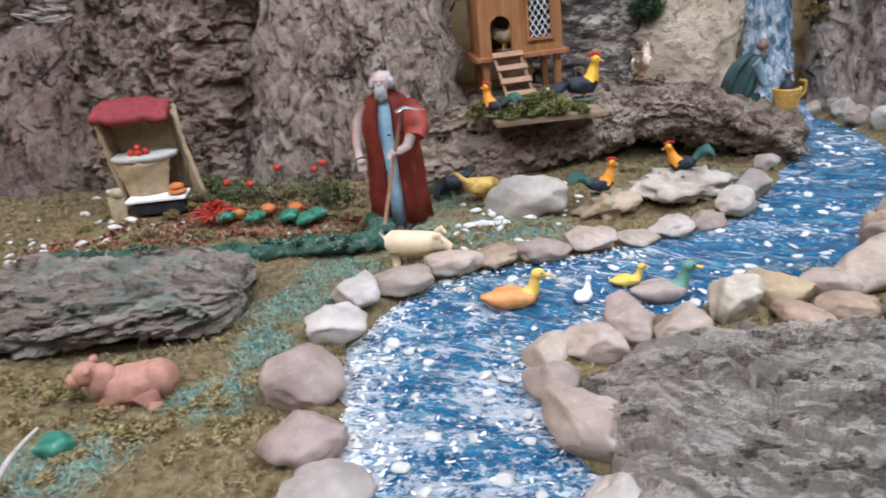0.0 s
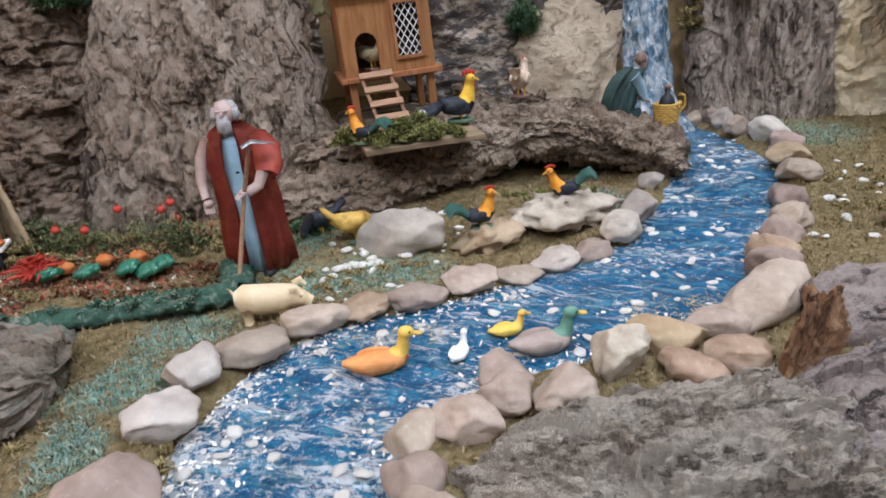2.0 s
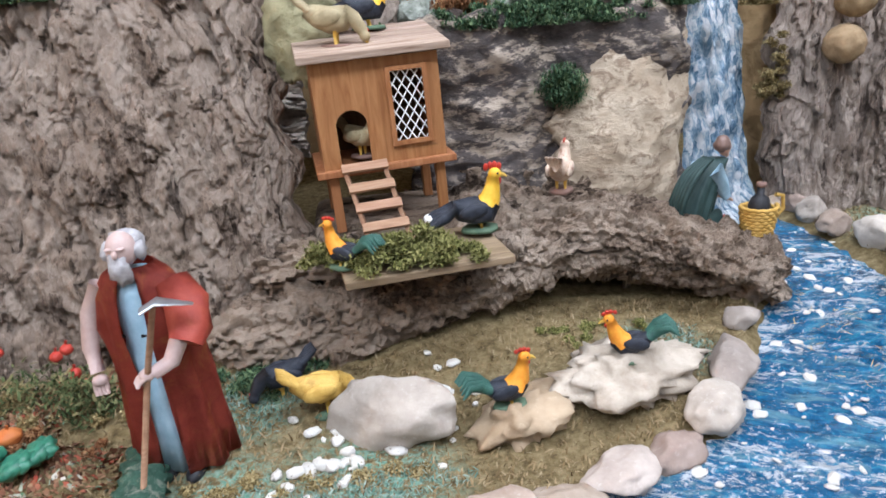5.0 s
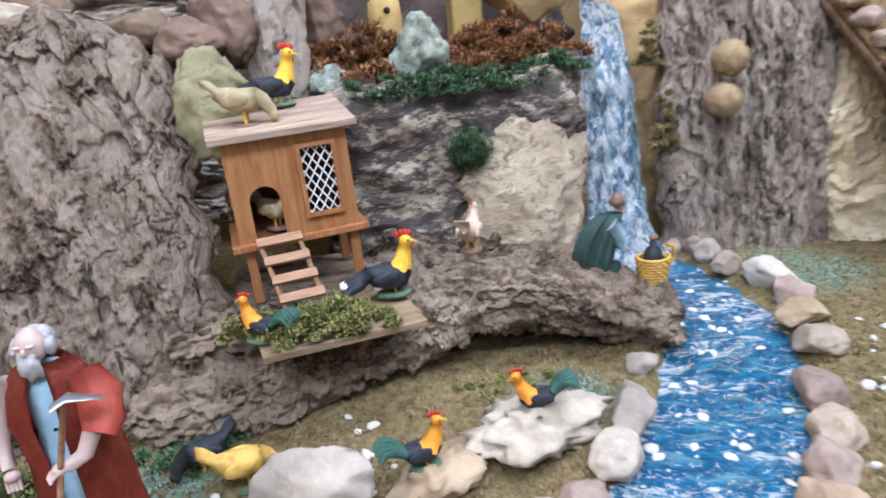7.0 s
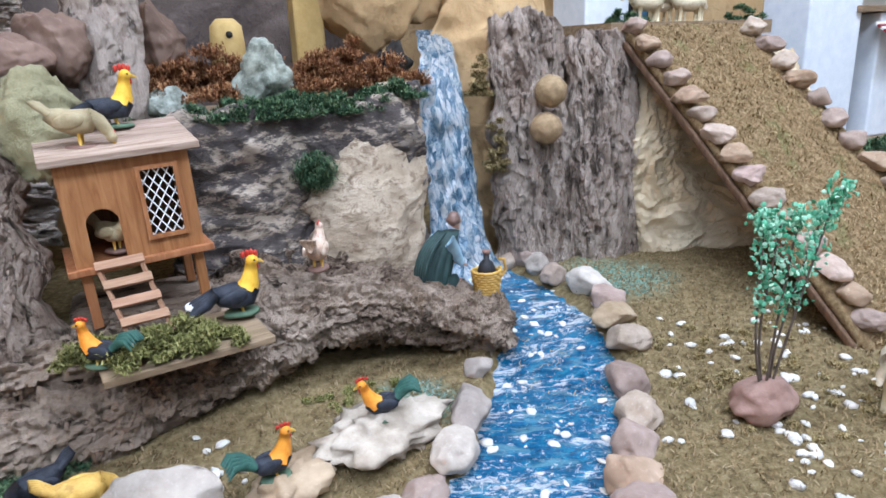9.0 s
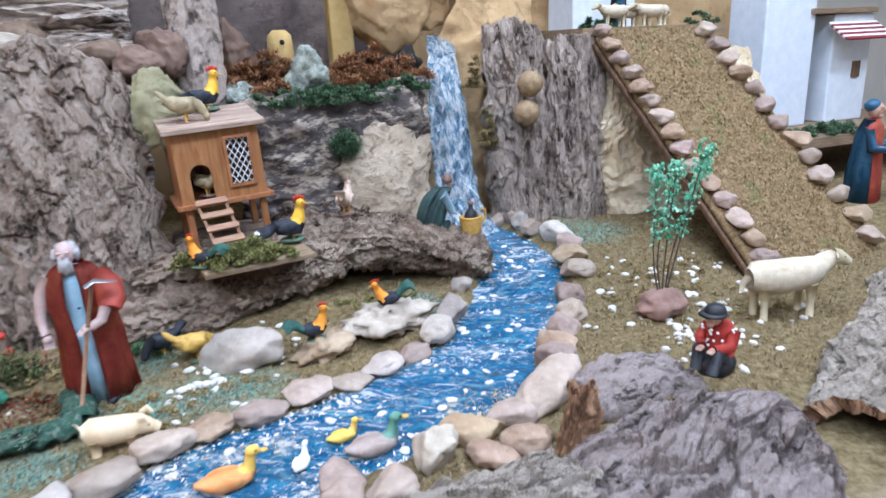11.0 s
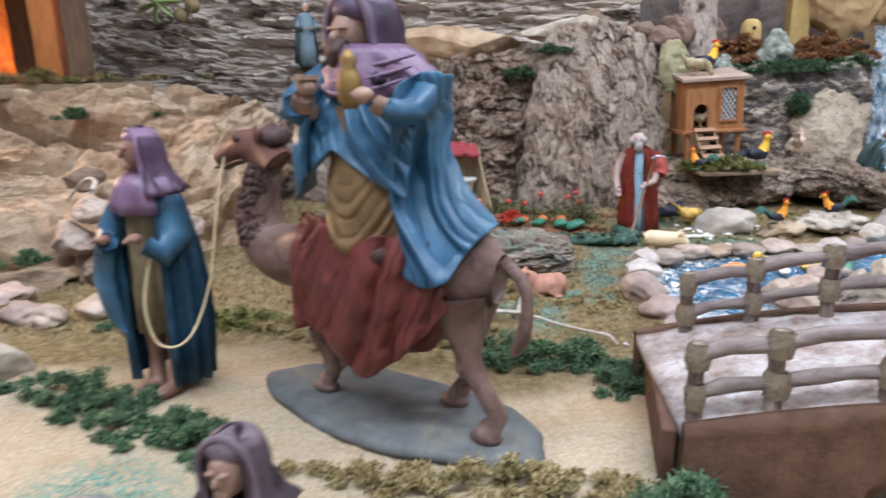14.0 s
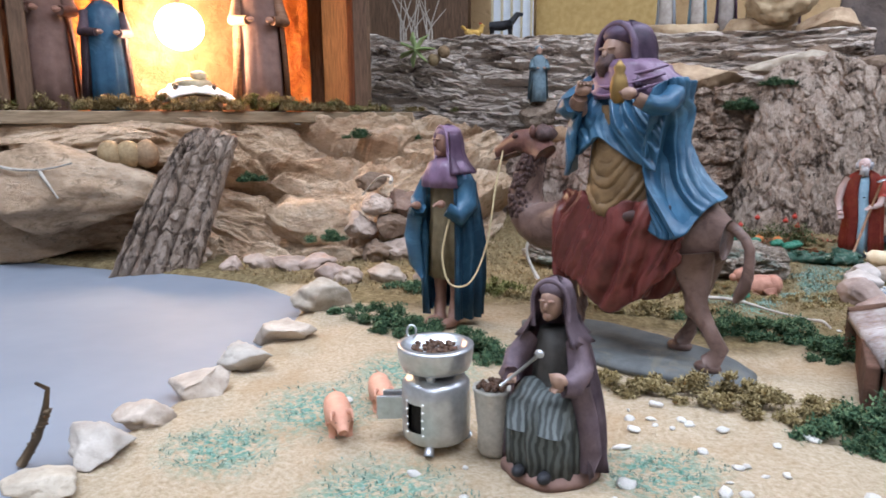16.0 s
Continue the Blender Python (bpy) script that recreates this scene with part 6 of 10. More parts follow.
# ---- the hen house ----
def build_hen_house():
    h = root("hen_house", pose(0.105, 0.905, 0.160, 0, -2.5, 5), "orange-brown wooden hen house on posts with a lattice window", "hen house")
    w, d, t, hh = 0.101, 0.080, 0.004, 0.084
    bm = bmesh.new()
    box(bm, (0, 0, -0.002), (w + 0.014, d + 0.010, 0.006), bevel=0.001)
    part("floor_board", bm, WOOD_HOUSE, h)
    # front wall with an arched doorway and a window, as one cut panel
    bm = bmesh.new()
    y = -d / 2

    def outline(pts):
        vs = [bm.verts.new((px, y, pz)) for px, pz in pts]
        f = bm.faces.new(vs)
        return f
    arch = [(-0.024 + 0.0125 * math.cos(a), 0.034 + 0.0125 * math.sin(a)) for a in [math.pi * k / 12 for k in range(13)]]
    left, right = -w / 2, w / 2
    faces = [outline([(left, 0), (-0.0365, 0), (-0.0365, 0.034), *[p for p in arch[::-1][1:7]], (-0.024, hh), (left, hh)]),
             outline([(-0.0115, 0), (0.004, 0), (0.004, hh), (-0.024, hh), (-0.024, 0.0465), *[p for p in arch[::-1][7:12]], (-0.0115, 0.034)])]
    for a, b2, c, e in ((0.004, 0.043, 0, 0.016), (0.004, 0.043, 0.074, hh), (0.004, 0.010, 0.016, 0.074), (0.038, 0.043, 0.016, 0.074), (0.043, right, 0, hh)):
        faces.append(outline([(a, c), (b2, c), (b2, e), (a, e)]))
    bmesh.ops.remove_doubles(bm, verts=bm.verts, dist=0.00001)
    geo = bmesh.ops.extrude_face_region(bm, geom=list(bm.faces))
    for v in geo["geom"]:
        if isinstance(v, bmesh.types.BMVert):
            v.co.y += t
    bmesh.ops.recalc_face_normals(bm, faces=bm.faces)
    part("front_wall", bm, WOOD_HOUSE, h)
    for x in (left + t / 2, right - t / 2):
        bm = bmesh.new()
        box(bm, (x, t / 2 + 0.001, hh / 2), (t, d - t - 0.002, hh))
        part("side_wall", bm, WOOD_HOUSE, h)
    bm = bmesh.new()
    box(bm, (0, d / 2 - t / 2, hh / 2), (w - 2 * t - 0.001, t, hh))
    part("back_wall", bm, WOOD_DARK, h)
    for k in range(6):
        bm = bmesh.new()
        yy = -d / 2 - 0.010 + (d + 0.018) * (k + 0.5) / 6
        box(bm, (0, yy, hh + 0.005 + 0.012 * (k / 5)), (w + 0.018, (d + 0.018) / 6 - 0.0006, 0.006), Matrix.Rotation(radians(8), 4, "X"), bevel=0.0008)
        part("roof_board", bm, WOOD_ROOF, h, "weathered pale roof board")
    frame = part("window", frame_mesh(0.007, 0.040, 0.014, 0.076, -d / 2 - 0.002), WOOD_HOUSE, h, "framed lattice window")
    bm = bmesh.new()
    cx, cz, rx, rz = 0.0235, 0.045, 0.0145, 0.029
    for sgn in (1, -1):
        for k in range(-9, 10):
            c0 = k * 0.0075
            seg = clip_line(cx + c0, cz, 0.55 * sgn, 0.835, cx - rx, cx + rx, cz - rz, cz + rz)
            if seg:
                (ax, az), (bx, bz) = seg
                tube(bm, [(ax, -d / 2 + 0.001, az), (bx, -d / 2 + 0.001, bz)], 0.0006, 4)
    part("lattice", bm, WHITE_PAINT, frame, "white wire lattice")
    for x in (left + 0.006, right - 0.006):
        for yy in (-d / 2 + 0.006, d / 2 - 0.006):
            bm = bmesh.new()
            box(bm, (x, yy, -0.028), (0.008, 0.008, 0.050), bevel=0.0008)
            part("post", bm, WOOD_HOUSE, h)
    ladder = root("ladder", pose(0, 0, 0), "", "")
    ladder.parent = h
    for key in ("label", "category"):
        if key in ladder:
            del ladder[key]
    a, b = V(-0.020, -d / 2 - 0.005, 0.004), V(-0.008, -d / 2 - 0.040, -0.062)
    side = V(0.0160, 0, 0)
    for s in (-1, 1):
        bm = bmesh.new()
        tube(bm, [a + side * s, b + side * s], (0.0022), 4)
        part("stringer", bm, WOOD_PALE, ladder)
    for k in range(5):
        p = a.lerp(b, 0.06 + 0.22 * k)
        bm = bmesh.new()
        box(bm, p + V(0, -0.001, 0.002), (0.0375, 0.0085, 0.003), Matrix.Rotation(radians(38), 4, "X"), bevel=0.0006)
        part("rung", bm, WOOD_PALE, ladder, "flat pinkish wooden rung")


def frame_mesh(x0, x1, z0, z1, y):
    bm = bmesh.new()
    b = 0.0035
    for c, s in (((x0 + b / 2, (z0 + z1) / 2), (b, z1 - z0)), ((x1 - b / 2, (z0 + z1) / 2), (b, z1 - z0)), (((x0 + x1) / 2, z0 + b / 2), (x1 - x0 - 2 * b, b)), (((x0 + x1) / 2, z1 - b / 2), (x1 - x0 - 2 * b, b))):
        box(bm, (c[0], y, c[1]), (s[0], 0.003, s[1]))
    return bm


def clip_line(px, pz, dx, dz, x0, x1, z0, z1):
    """The stretch of a line that lies in a rectangle."""
    lo, hi = -1e9, 1e9
    for p, d, a, b in ((px, dx, x0, x1), (pz, dz, z0, z1)):
        if abs(d) < 1e-9:
            continue
        t0, t1 = sorted(((a - p) / d, (b - p) / d))
        lo, hi = max(lo, t0), min(hi, t1)
    return ((px + dx * lo, pz + dz * lo), (px + dx * hi, pz + dz * hi)) if hi - lo > 0.002 else None


build_hen_house()
bm = bmesh.new()
box(bm, (0, 0, 0), (0.128, 0.085, 0.006), bevel=0.001)
thing("plank", bm, WOOD_BOARD, "thin wooden plank carrying the moss below the hen house", "plank", at=pose(0.126, 0.818, 0.096, 0, -1, 6), soft=False)
bm = bmesh.new()
box(bm, (0, 0, 0), (0.13, 0.10, 0.05), bevel=0.01)
thing("bark_block", bm, BARK_LOG, "dark bark block holding up the hen house", "bark", at=pose(0.105, 0.93, 0.082), soft=False)


# ---- painted figures: each a single mesh ----
def figure(name, bm, mats, label, at, category="figurine"):
    return thing(name, bm, mats, label, category, "", "", at)


def head(bm, c, r, mi, nose=0.25, out=(0, -1, 0)):
    c, o = V(c), V(out)
    ball(bm, c, (r * 0.86, r * 0.92, r * 1.12), mi, 3)
    ball(bm, c + o * r * 0.92 + V(0, 0, -r * 0.05), (r * 0.16, r * nose, r * 0.26), mi, 2)
    ball(bm, c + o * r * 0.55 + V(0, 0, -r * 0.75), (r * 0.42, r * 0.38, r * 0.35), mi, 2)
    for s in (-1, 1):
        ball(bm, c + o * r * 0.80 + o.cross(V(0, 0, 1)) * (s * r * 0.34) + V(0, 0, r * 0.30), (r * 0.26, r * 0.22, r * 0.10), mi, 2)


def hand(bm, c, r, mi, to=(0, -1, 0)):
    c, t = V(c), V(to).normalized()
    ball(bm, c, (r, r, r * 0.8), mi, 2)
    s = t.cross(V(0, 0, 1)).normalized()
    for k in range(4):
        a = c + s * r * (0.7 - 0.45 * k)
        tube(bm, [a, a + t * r * 1.1, a + t * r * 1.6 - V(0, 0, r * 0.4)], [r * 0.32, r * 0.3, r * 0.22], 6, mi)


def hood(bm, c, r, mi, back=(0, 1, 0), open_at=-math.pi / 2, gap=1.0, length=1.75, thick=0.0016, flare=0.62):
    """A head cloth round a head, open towards one side, its folds spreading on the shoulders."""
    x, y, z = c
    rings = []
    for k in range(13):
        t = k / 12
        if t < 0.5:
            rr = r * (1.22 + flare * (1 - t / 0.5) ** 1.7)
        else:
            rr = r * 1.22 * math.sqrt(max(0.01, 1 - ((t - 0.5) / 0.505) ** 2.4))
        rings.append((x + back[0] * r * 0.12, y + back[1] * r * 0.12, z - r * length + t * r * (length + 1.38), rr, rr * 1.05, 0.075 * (1.15 - t), 8, t * 2.5))
    loft(bm, rings, 40, mi, (open_at + gap, open_at + 2 * math.pi - gap), thick)
    ball(bm, (x + back[0] * r * 0.18, y + back[1] * r * 0.18, z + r * 0.70), (r * 1.02, r * 1.02, r * 0.62), mi, 3)
    # rolled front edge
    o = V(math.cos(open_at), math.sin(open_at), 0)
    s = V(-o.y, o.x, 0)
    arch = [V(x, y, z) + s * (r * 1.12 * math.cos(a)) + V(0, 0, r * (1.18 * math.sin(a)) ) + o * (r * 0.50) for a in [math.pi * k / 16 for k in range(17)]]
    arch = [arch[0] + V(0, 0, -r * 1.3) - o * r * 0.1] + arch + [arch[-1] + V(0, 0, -r * 1.3) - o * r * 0.1]
    tube(bm, arch, [(r * 0.16, r * 0.13)] * len(arch), 8, mi, up=tuple(o))


def build_shepherd():
    bm = bmesh.new()
    # pale tunic, open red robe, head and arms
    loft(bm, [(0, -0.002, 0.004, 0.017, 0.013, 0.08, 9, 0), (0, -0.002, 0.04, 0.016, 0.012, 0.09, 9, 0.3), (0, -0.002, 0.085, 0.015, 0.011, 0.05, 9, 0.5), (0, -0.001, 0.095, 0.0135, 0.010, 0.03, 9, 0.5),
              (0, 0, 0.125, 0.017, 0.011, 0.03, 7, 0), (0, 0, 0.138, 0.010, 0.008, 0, 0, 0)], 40, 1)
    g = 0.26
    loft(bm, [(0.004, 0.002, 0.006, 0.030, 0.022, 0.10, 8, 0.2), (0.003, 0.002, 0.03, 0.029, 0.021, 0.09, 8, 0.5), (0.002, 0.002, 0.07, 0.0265, 0.020, 0.09, 8, 0.9), (0, 0.001, 0.105, 0.027, 0.018, 0.07, 7, 1.2),
              (0, 0.001, 0.124, 0.0265, 0.016, 0.03, 6, 1.4), (0, 0.001, 0.136, 0.019, 0.013, 0.02, 6, 1.4), (0, 0.001, 0.142, 0.011, 0.010, 0, 0, 0)], 52, 0, (-math.pi / 2 + g, 1.5 * math.pi - g), 0.0022)
    tube(bm, [(0.020, -0.002, 0.130), (0.029, -0.008, 0.118), (0.031, -0.016, 0.106), (0.029, -0.022, 0.100)], [(0.010, 0.008), (0.012, 0.010), (0.012, 0.009), (0.010, 0.007)], 14, 0,
         shape=lambda i, a: 1 + 0.08 * math.sin(5 * a + i))
    tube(bm, [(0.027, -0.018, 0.106), (0.022, -0.028, 0.092), (0.013, -0.033, 0.088)], [0.0055, 0.0048, 0.004], 10, 3)
    hand(bm, (0.010, -0.034, 0.088), 0.0046, 3, (-0.6, -0.4, -0.3))
    tube(bm, [(-0.021, 0, 0.130), (-0.030, -0.003, 0.112), (-0.034, -0.006, 0.092), (-0.030, -0.012, 0.078)], [0.0065, 0.006, 0.0048, 0.0042], 10, 3)
    hand(bm, (-0.029, -0.014, 0.074), 0.0046, 3, (0.1, -0.3, -0.8))
    head(bm, (-0.002, -0.004, 0.152), 0.0095, 2)
    ball(bm, (-0.002, 0.0035, 0.1525), (0.0102, 0.0080, 0.0090), 4, 3, rough=0.25, seed=7, freq=4)
    ball(bm, (-0.002, -0.0110, 0.1425), (0.0060, 0.0050, 0.0095), 4, 3, rough=0.45, seed=3, freq=5)
    for s in (-1, 1):
        ball(bm, (-0.002 + s * 0.0095, -0.002, 0.150), (0.003, 0.005, 0.006), 4, 2, rough=0.4, seed=s, freq=4)
        ball(bm, (0.004 + s * 0.0085, -0.012, 0.002), (0.006, 0.011, 0.005), 7, 2)
    tube(bm, [(0.000, -0.011, 0.100), (0.014, -0.006, 0.098), (-0.014, -0.006, 0.098)], 0.0012, 5, 7)
    # hoe
    tube(bm, [(-0.012, -0.040, -0.006), (0.010, -0.036, 0.085), (0.022, -0.033, 0.130)], [0.0019, 0.0019, 0.0018], 8, 5)
    tube(bm, [(0.016, -0.036, 0.128), (0.024, -0.033, 0.132), (0.042, -0.030, 0.128)], [(0.005, 0.0012), (0.006, 0.0014), (0.0015, 0.0006)], 8, 6)
    figure("shepherd_figurine", bm, [ROBE_RED, TUNIC_BLUE, SKIN_PALE, SKIN_PALE, BEARD, WOOD_PALE, STEEL, DARK_PAINT], "painted bearded figure in a red robe leaning on a hoe",
           pose(-0.048, 0.712, ground_z(-0.048, 0.712) - 0.001, 2, -0.5, -8) @ Matrix.Diagonal((1.02, 1.02, 1.0, 1)))


build_shepherd()


def build_page():
    bm = bmesh.new()
    # boots, breeches, open blue cloak, violet scarf and hood
    for s in (-1, 1):
        tube(bm, [(s * 0.010, -0.004, 0.004), (s * 0.011, 0, 0.03), (s * 0.012, 0, 0.062)], [0.0075, 0.0065, 0.0085], 12, 3)
        ball(bm, (s * 0.011, -0.012, 0.005), (0.0075, 0.015, 0.006), 3, 2)
    loft(bm, [(0, 0, 0.052, 0.022, 0.017, 0.16, 9, 0), (0, 0, 0.085, 0.022, 0.016, 0.14, 9, 0.4), (0, 0, 0.12, 0.020, 0.015, 0.10, 9, 0.8), (0, 0, 0.16, 0.022, 0.014, 0, 0, 0), (0, 0, 0.172, 0.012, 0.009, 0, 0, 0)], 36, 4)
    g = 0.58
    loft(bm, [(0.004, 0.004, 0.012, 0.034, 0.026, 0.13, 13, 0.2), (0.003, 0.004, 0.05, 0.036, 0.026, 0.13, 13, 0.4), (0.002, 0.004, 0.09, 0.038, 0.025, 0.11, 13, 0.6), (0, 0.003, 0.125, 0.038, 0.022, 0.08, 13, 0.8),
              (0, 0.002, 0.152, 0.034, 0.019, 0.03, 8, 1.3), (0, 0.002, 0.168, 0.022, 0.015, 0.02, 6, 1.4), (0, 0.002, 0.174, 0.011, 0.010, 0, 0, 0)], 110, 0, (-math.pi / 2 + g, 1.5 * math.pi - g), 0.0024)
    for s in (-1, 1):
        tube(bm, [(s * 0.026, 0, 0.150), (s * 0.033, -0.008, 0.130), (s * 0.030, -0.018, 0.118), (s * 0.020, -0.026, 0.126)], [(0.011, 0.010), (0.012, 0.011), (0.010, 0.010), (0.008, 0.007)], 14, 0,
             shape=lambda i, a: 1 + 0.10 * math.sin(5 * a + 2 * i))
    tube(bm, [(-0.030, -0.020, 0.120), (-0.034, -0.022, 0.095), (-0.032, -0.018, 0.065), (-0.026, -0.014, 0.05)], [(0.010, 0.006), (0.011, 0.006), (0.010, 0.005), (0.004, 0.003)], 12, 0)
    hand(bm, (0.014, -0.029, 0.131), 0.0052, 2, (-0.5, -0.5, 0))
    hand(bm, (-0.020, -0.029, 0.128), 0.0052, 2, (-0.6, -0.5, 0.1))
    loft(bm, [(0, -0.002, 0.146, 0.027, 0.021, 0.10, 7, 0), (0, -0.002, 0.155, 0.0275, 0.022, 0.13, 7, 0.8), (0, -0.001, 0.163, 0.0235, 0.020, 0.12, 6, 1.6), (0, 0.001, 0.171, 0.0215, 0.019, 0.05, 6, 2.2), (0, 0.002, 0.175, 0.0130, 0.012, 0, 0, 0)], 44, 1)
    head(bm, (-0.001, -0.003, 0.190), 0.0125, 2, out=(-0.42, -0.90, 0))
    hood(bm, (-0.001, 0, 0.190), 0.0138, 1, back=(0.42, 0.90, 0), open_at=math.atan2(-0.90, -0.42), length=2.2, flare=0.95, gap=1.22)
    for k in range(3):
        tube(bm, [(0.006 * math.sin(k * 2), 0.008 * math.cos(k * 2), 0.204), (0, 0, 0.207)], 0.001, 4, 1)
    figure("page_figurine", bm, [CLOAK_BLUE, SCARF_VIOLET, SKIN_DARK, SKIN_DARK, TUNIC_OLIVE], "painted figure in blue cloak and violet hood holding a rope",
           pose(-0.553, 0.146, ground_z(-0.553, 0.146), 0, 0, -16) @ Matrix.Diagonal((0.99, 1.05, 1.09, 1)))


build_page()


def build_rider():
    """Camel and rider on one base: x ahead, y to the camel's left."""
    bm = bmesh.new()

    def folds(seed, count, depth, lean=0.0):
        def ridge(u, b, which):
            k = math.floor(u)
            r = max(0.0, 1 - abs((u - k) * 2 - 1))
            own = 0.35 + 0.9 * noise.cell(V(k + 0.5, seed + which, 3.0)) * (0.75 + 0.7 * noise.noise(V(k * 1.7, b * 18, seed + which)))
            return own * r ** 0.62

        def height(a, b):
            w = a + lean * b + 0.020 * fbm(V(a * 12, b * 9, seed), 3)
            return depth * (0.75 * ridge(w * count / (1.7 * math.pi), b, 0) + 0.42 * ridge(w * count / (0.62 * math.pi) + 0.3, b, 5) - 0.5) + 0.0010 * fbm(V(a * 90, b * 40, seed), 3)
        return height
    # base
    loft(bm, [(-0.002, 0.008, 0.0, 0.128, 0.054, 0.03, 5, 0), (-0.002, 0.008, 0.005, 0.130, 0.055, 0.03, 5, 0), (-0.002, 0.008, 0.009, 0.118, 0.048, 0.03, 5, 0.2)], 60, 3)
    # body, neck, head
    body = [(-0.092, 0, 0.122), (-0.075, 0, 0.124), (-0.04, 0, 0.122), (0.0, 0, 0.122), (0.04, 0, 0.120), (0.075, 0, 0.122), (0.093, 0, 0.126)]
    tube(bm, body, [(0.012, 0.018), (0.027, 0.032), (0.031, 0.036), (0.033, 0.037), (0.032, 0.037), (0.027, 0.032), (0.013, 0.018)], 22, 0)
    neck = [spline([(0.070, 0, 0.122), (0.108, 0, 0.112), (0.138, 0, 0.122), (0.144, 0, 0.148), (0.138, 0, 0.174), (0.132, 0, 0.194)], k / 14) for k in range(15)]
    tube(bm, neck, [(0.026 - 0.0010 * k, 0.030 - 0.0012 * k) for k in range(15)], 16, 0)
    rng = random.Random(3)
    for k in range(420):
        s = rng.uniform(0.42, 1.0)
        i = min(13, int(s * 14))
        p = neck[i].lerp(neck[i + 1], rng.random())
        a = rng.uniform(0, 6.28)
        r = 0.026 - 0.0010 * i
        o = V(math.cos(a) * 0.9 * r, math.sin(a) * r, 0)
        ball(bm, p + o, (0.0026, 0.0026, 0.0042), 1, 1, rough=0.4, seed=k)
    dz = -0.020
    tube(bm, [(0.116, 0, 0.216 + dz), (0.132, 0, 0.230 + dz), (0.152, 0, 0.230 + dz), (0.172, 0, 0.221 + dz), (0.184, 0, 0.214 + dz), (0.188, 0, 0.211 + dz)], [(0.013, 0.014), (0.0165, 0.0185), (0.013, 0.0155), (0.0105, 0.0125), (0.009, 0.0105), (0.004, 0.005)], 18, 2,
         shape=lambda i, a: 1 + 0.05 * math.sin(5 * a + 2 * i))
    for s in (-1, 1):
        ball(bm, (0.122, s * 0.015, 0.243 + dz), (0.004, 0.003, 0.008), 2, 2)
        ball(bm, (0.150, s * 0.012, 0.238 + dz), (0.005, 0.003, 0.004), 1, 2)
        tube(bm, [(0.184, s * 0.009, 0.208 + dz), (0.164, s * 0.0115, 0.213 + dz), (0.142, s * 0.015, 0.219 + dz)], 0.0014, 6, 1)
    ball(bm, (0.120, 0, 0.240 + dz), (0.012, 0.013, 0.010), 1, 2, rough=0.5, seed=2)
    # legs, walking
    for hip, knee, foot, thick in (((-0.070, 0.016, 0.110), (-0.078, 0.018, 0.062), (-0.098, 0.020, 0.014), 1.0), ((-0.068, -0.016, 0.110), (-0.058, -0.017, 0.060), (-0.050, -0.016, 0.014), 0.9),
                                   ((0.060, 0.016, 0.100), (0.064, 0.018, 0.056), (0.054, 0.018, 0.014), 0.85), ((0.062, -0.016, 0.100), (0.072, -0.018, 0.058), (0.078, -0.018, 0.014), 0.85)):
        h, k, f = V(hip), V(knee), V(foot)
        ankle = f + V(-0.004, 0, 0.016)
        tube(bm, [h, h.lerp(k, 0.5), k, k.lerp(ankle, 0.5), ankle, f + V(0.004, 0, 0.003)], [0.019 * thick, 0.0145 * thick, 0.0095 * thick, 0.0068 * thick, 0.0075 * thick, 0.009 * thick], 12, 0)
        ball(bm, k + V(0.001, 0, 0), (0.0105 * thick, 0.0095 * thick, 0.011 * thick), 0, 2)
        ball(bm, f + V(0.006, 0, -0.002), (0.0125, 0.009, 0.006), 0, 2)
    tail = [spline([(-0.094, 0, 0.135), (-0.112, 0.002, 0.120), (-0.113, 0.004, 0.090), (-0.104, 0.004, 0.070)], k / 8) for k in range(9)]
    tube(bm, tail, [0.0055, 0.005, 0.0045, 0.0045, 0.0045, 0.005, 0.006, 0.005, 0.002], 8, 0)
    # red saddle cloth hanging deep over both flanks, with a chest flap
    rings = []
    for k in range(22):
        t = k / 21
        q = math.sqrt(max(0.02, 1 - max(0.0, (t - 0.72) / 0.285) ** 2))
        rings.append((-0.010 + 0.006 * t, 0, 0.058 + 0.106 * t, (0.012 + 0.066 * t ** 0.48) * q, (0.036 + 0.006 * math.sin(math.pi * t)) * q, 0.20 * (1.05 - t) ** 0.8, 9, 0.6 + t * 2.6))
    loft(bm, rings, 120, 4)
    rings = []
    for k in range(18):
        t = k / 17
        q = math.sqrt(max(0.02, 1 - max(0.0, (t - 0.6) / 0.405) ** 2))
        rings.append((0.062 + 0.004 * t, 0, 0.068 + 0.084 * t, (0.014 + 0.020 * t ** 0.6) * q, 0.034 * q, 0.18 * (1.1 - t), 9, 2 + t * 2.2))
    loft(bm, rings, 80, 4)
    tube(bm, [(0.030, 0.036, 0.150), (0.018, 0.042, 0.125), (0.004, 0.043, 0.100), (-0.014, 0.041, 0.078)], [(0.004, 0.002), (0.005, 0.002), (0.0045, 0.002), (0.003, 0.002)], 8, 1)
    tube(bm, [(0.034, 0.037, 0.145), (-0.02, 0.044, 0.140), (-0.058, 0.034, 0.150)], [0.004, 0.006, 0.004], 8, 1)
    # rider facing the camel's left side: gold tunic with swagged folds
    loft(bm, [(0.002, 0.012, 0.138, 0.026, 0.030, 0.05, 6, 0), (0.001, 0.014, 0.150, 0.034, 0.034, 0.05, 6, 0.4), (0.001, 0.013, 0.170, 0.034, 0.033, 0.04, 6, 0.8), (0.006, 0.010, 0.195, 0.026, 0.031, 0.03, 6, 1.2),
              (0.010, 0.008, 0.220, 0.018, 0.028, 0.02, 6, 1.6), (0.008, 0.006, 0.250, 0.020, 0.022, 0.0, 6, 2)], 52, 5)
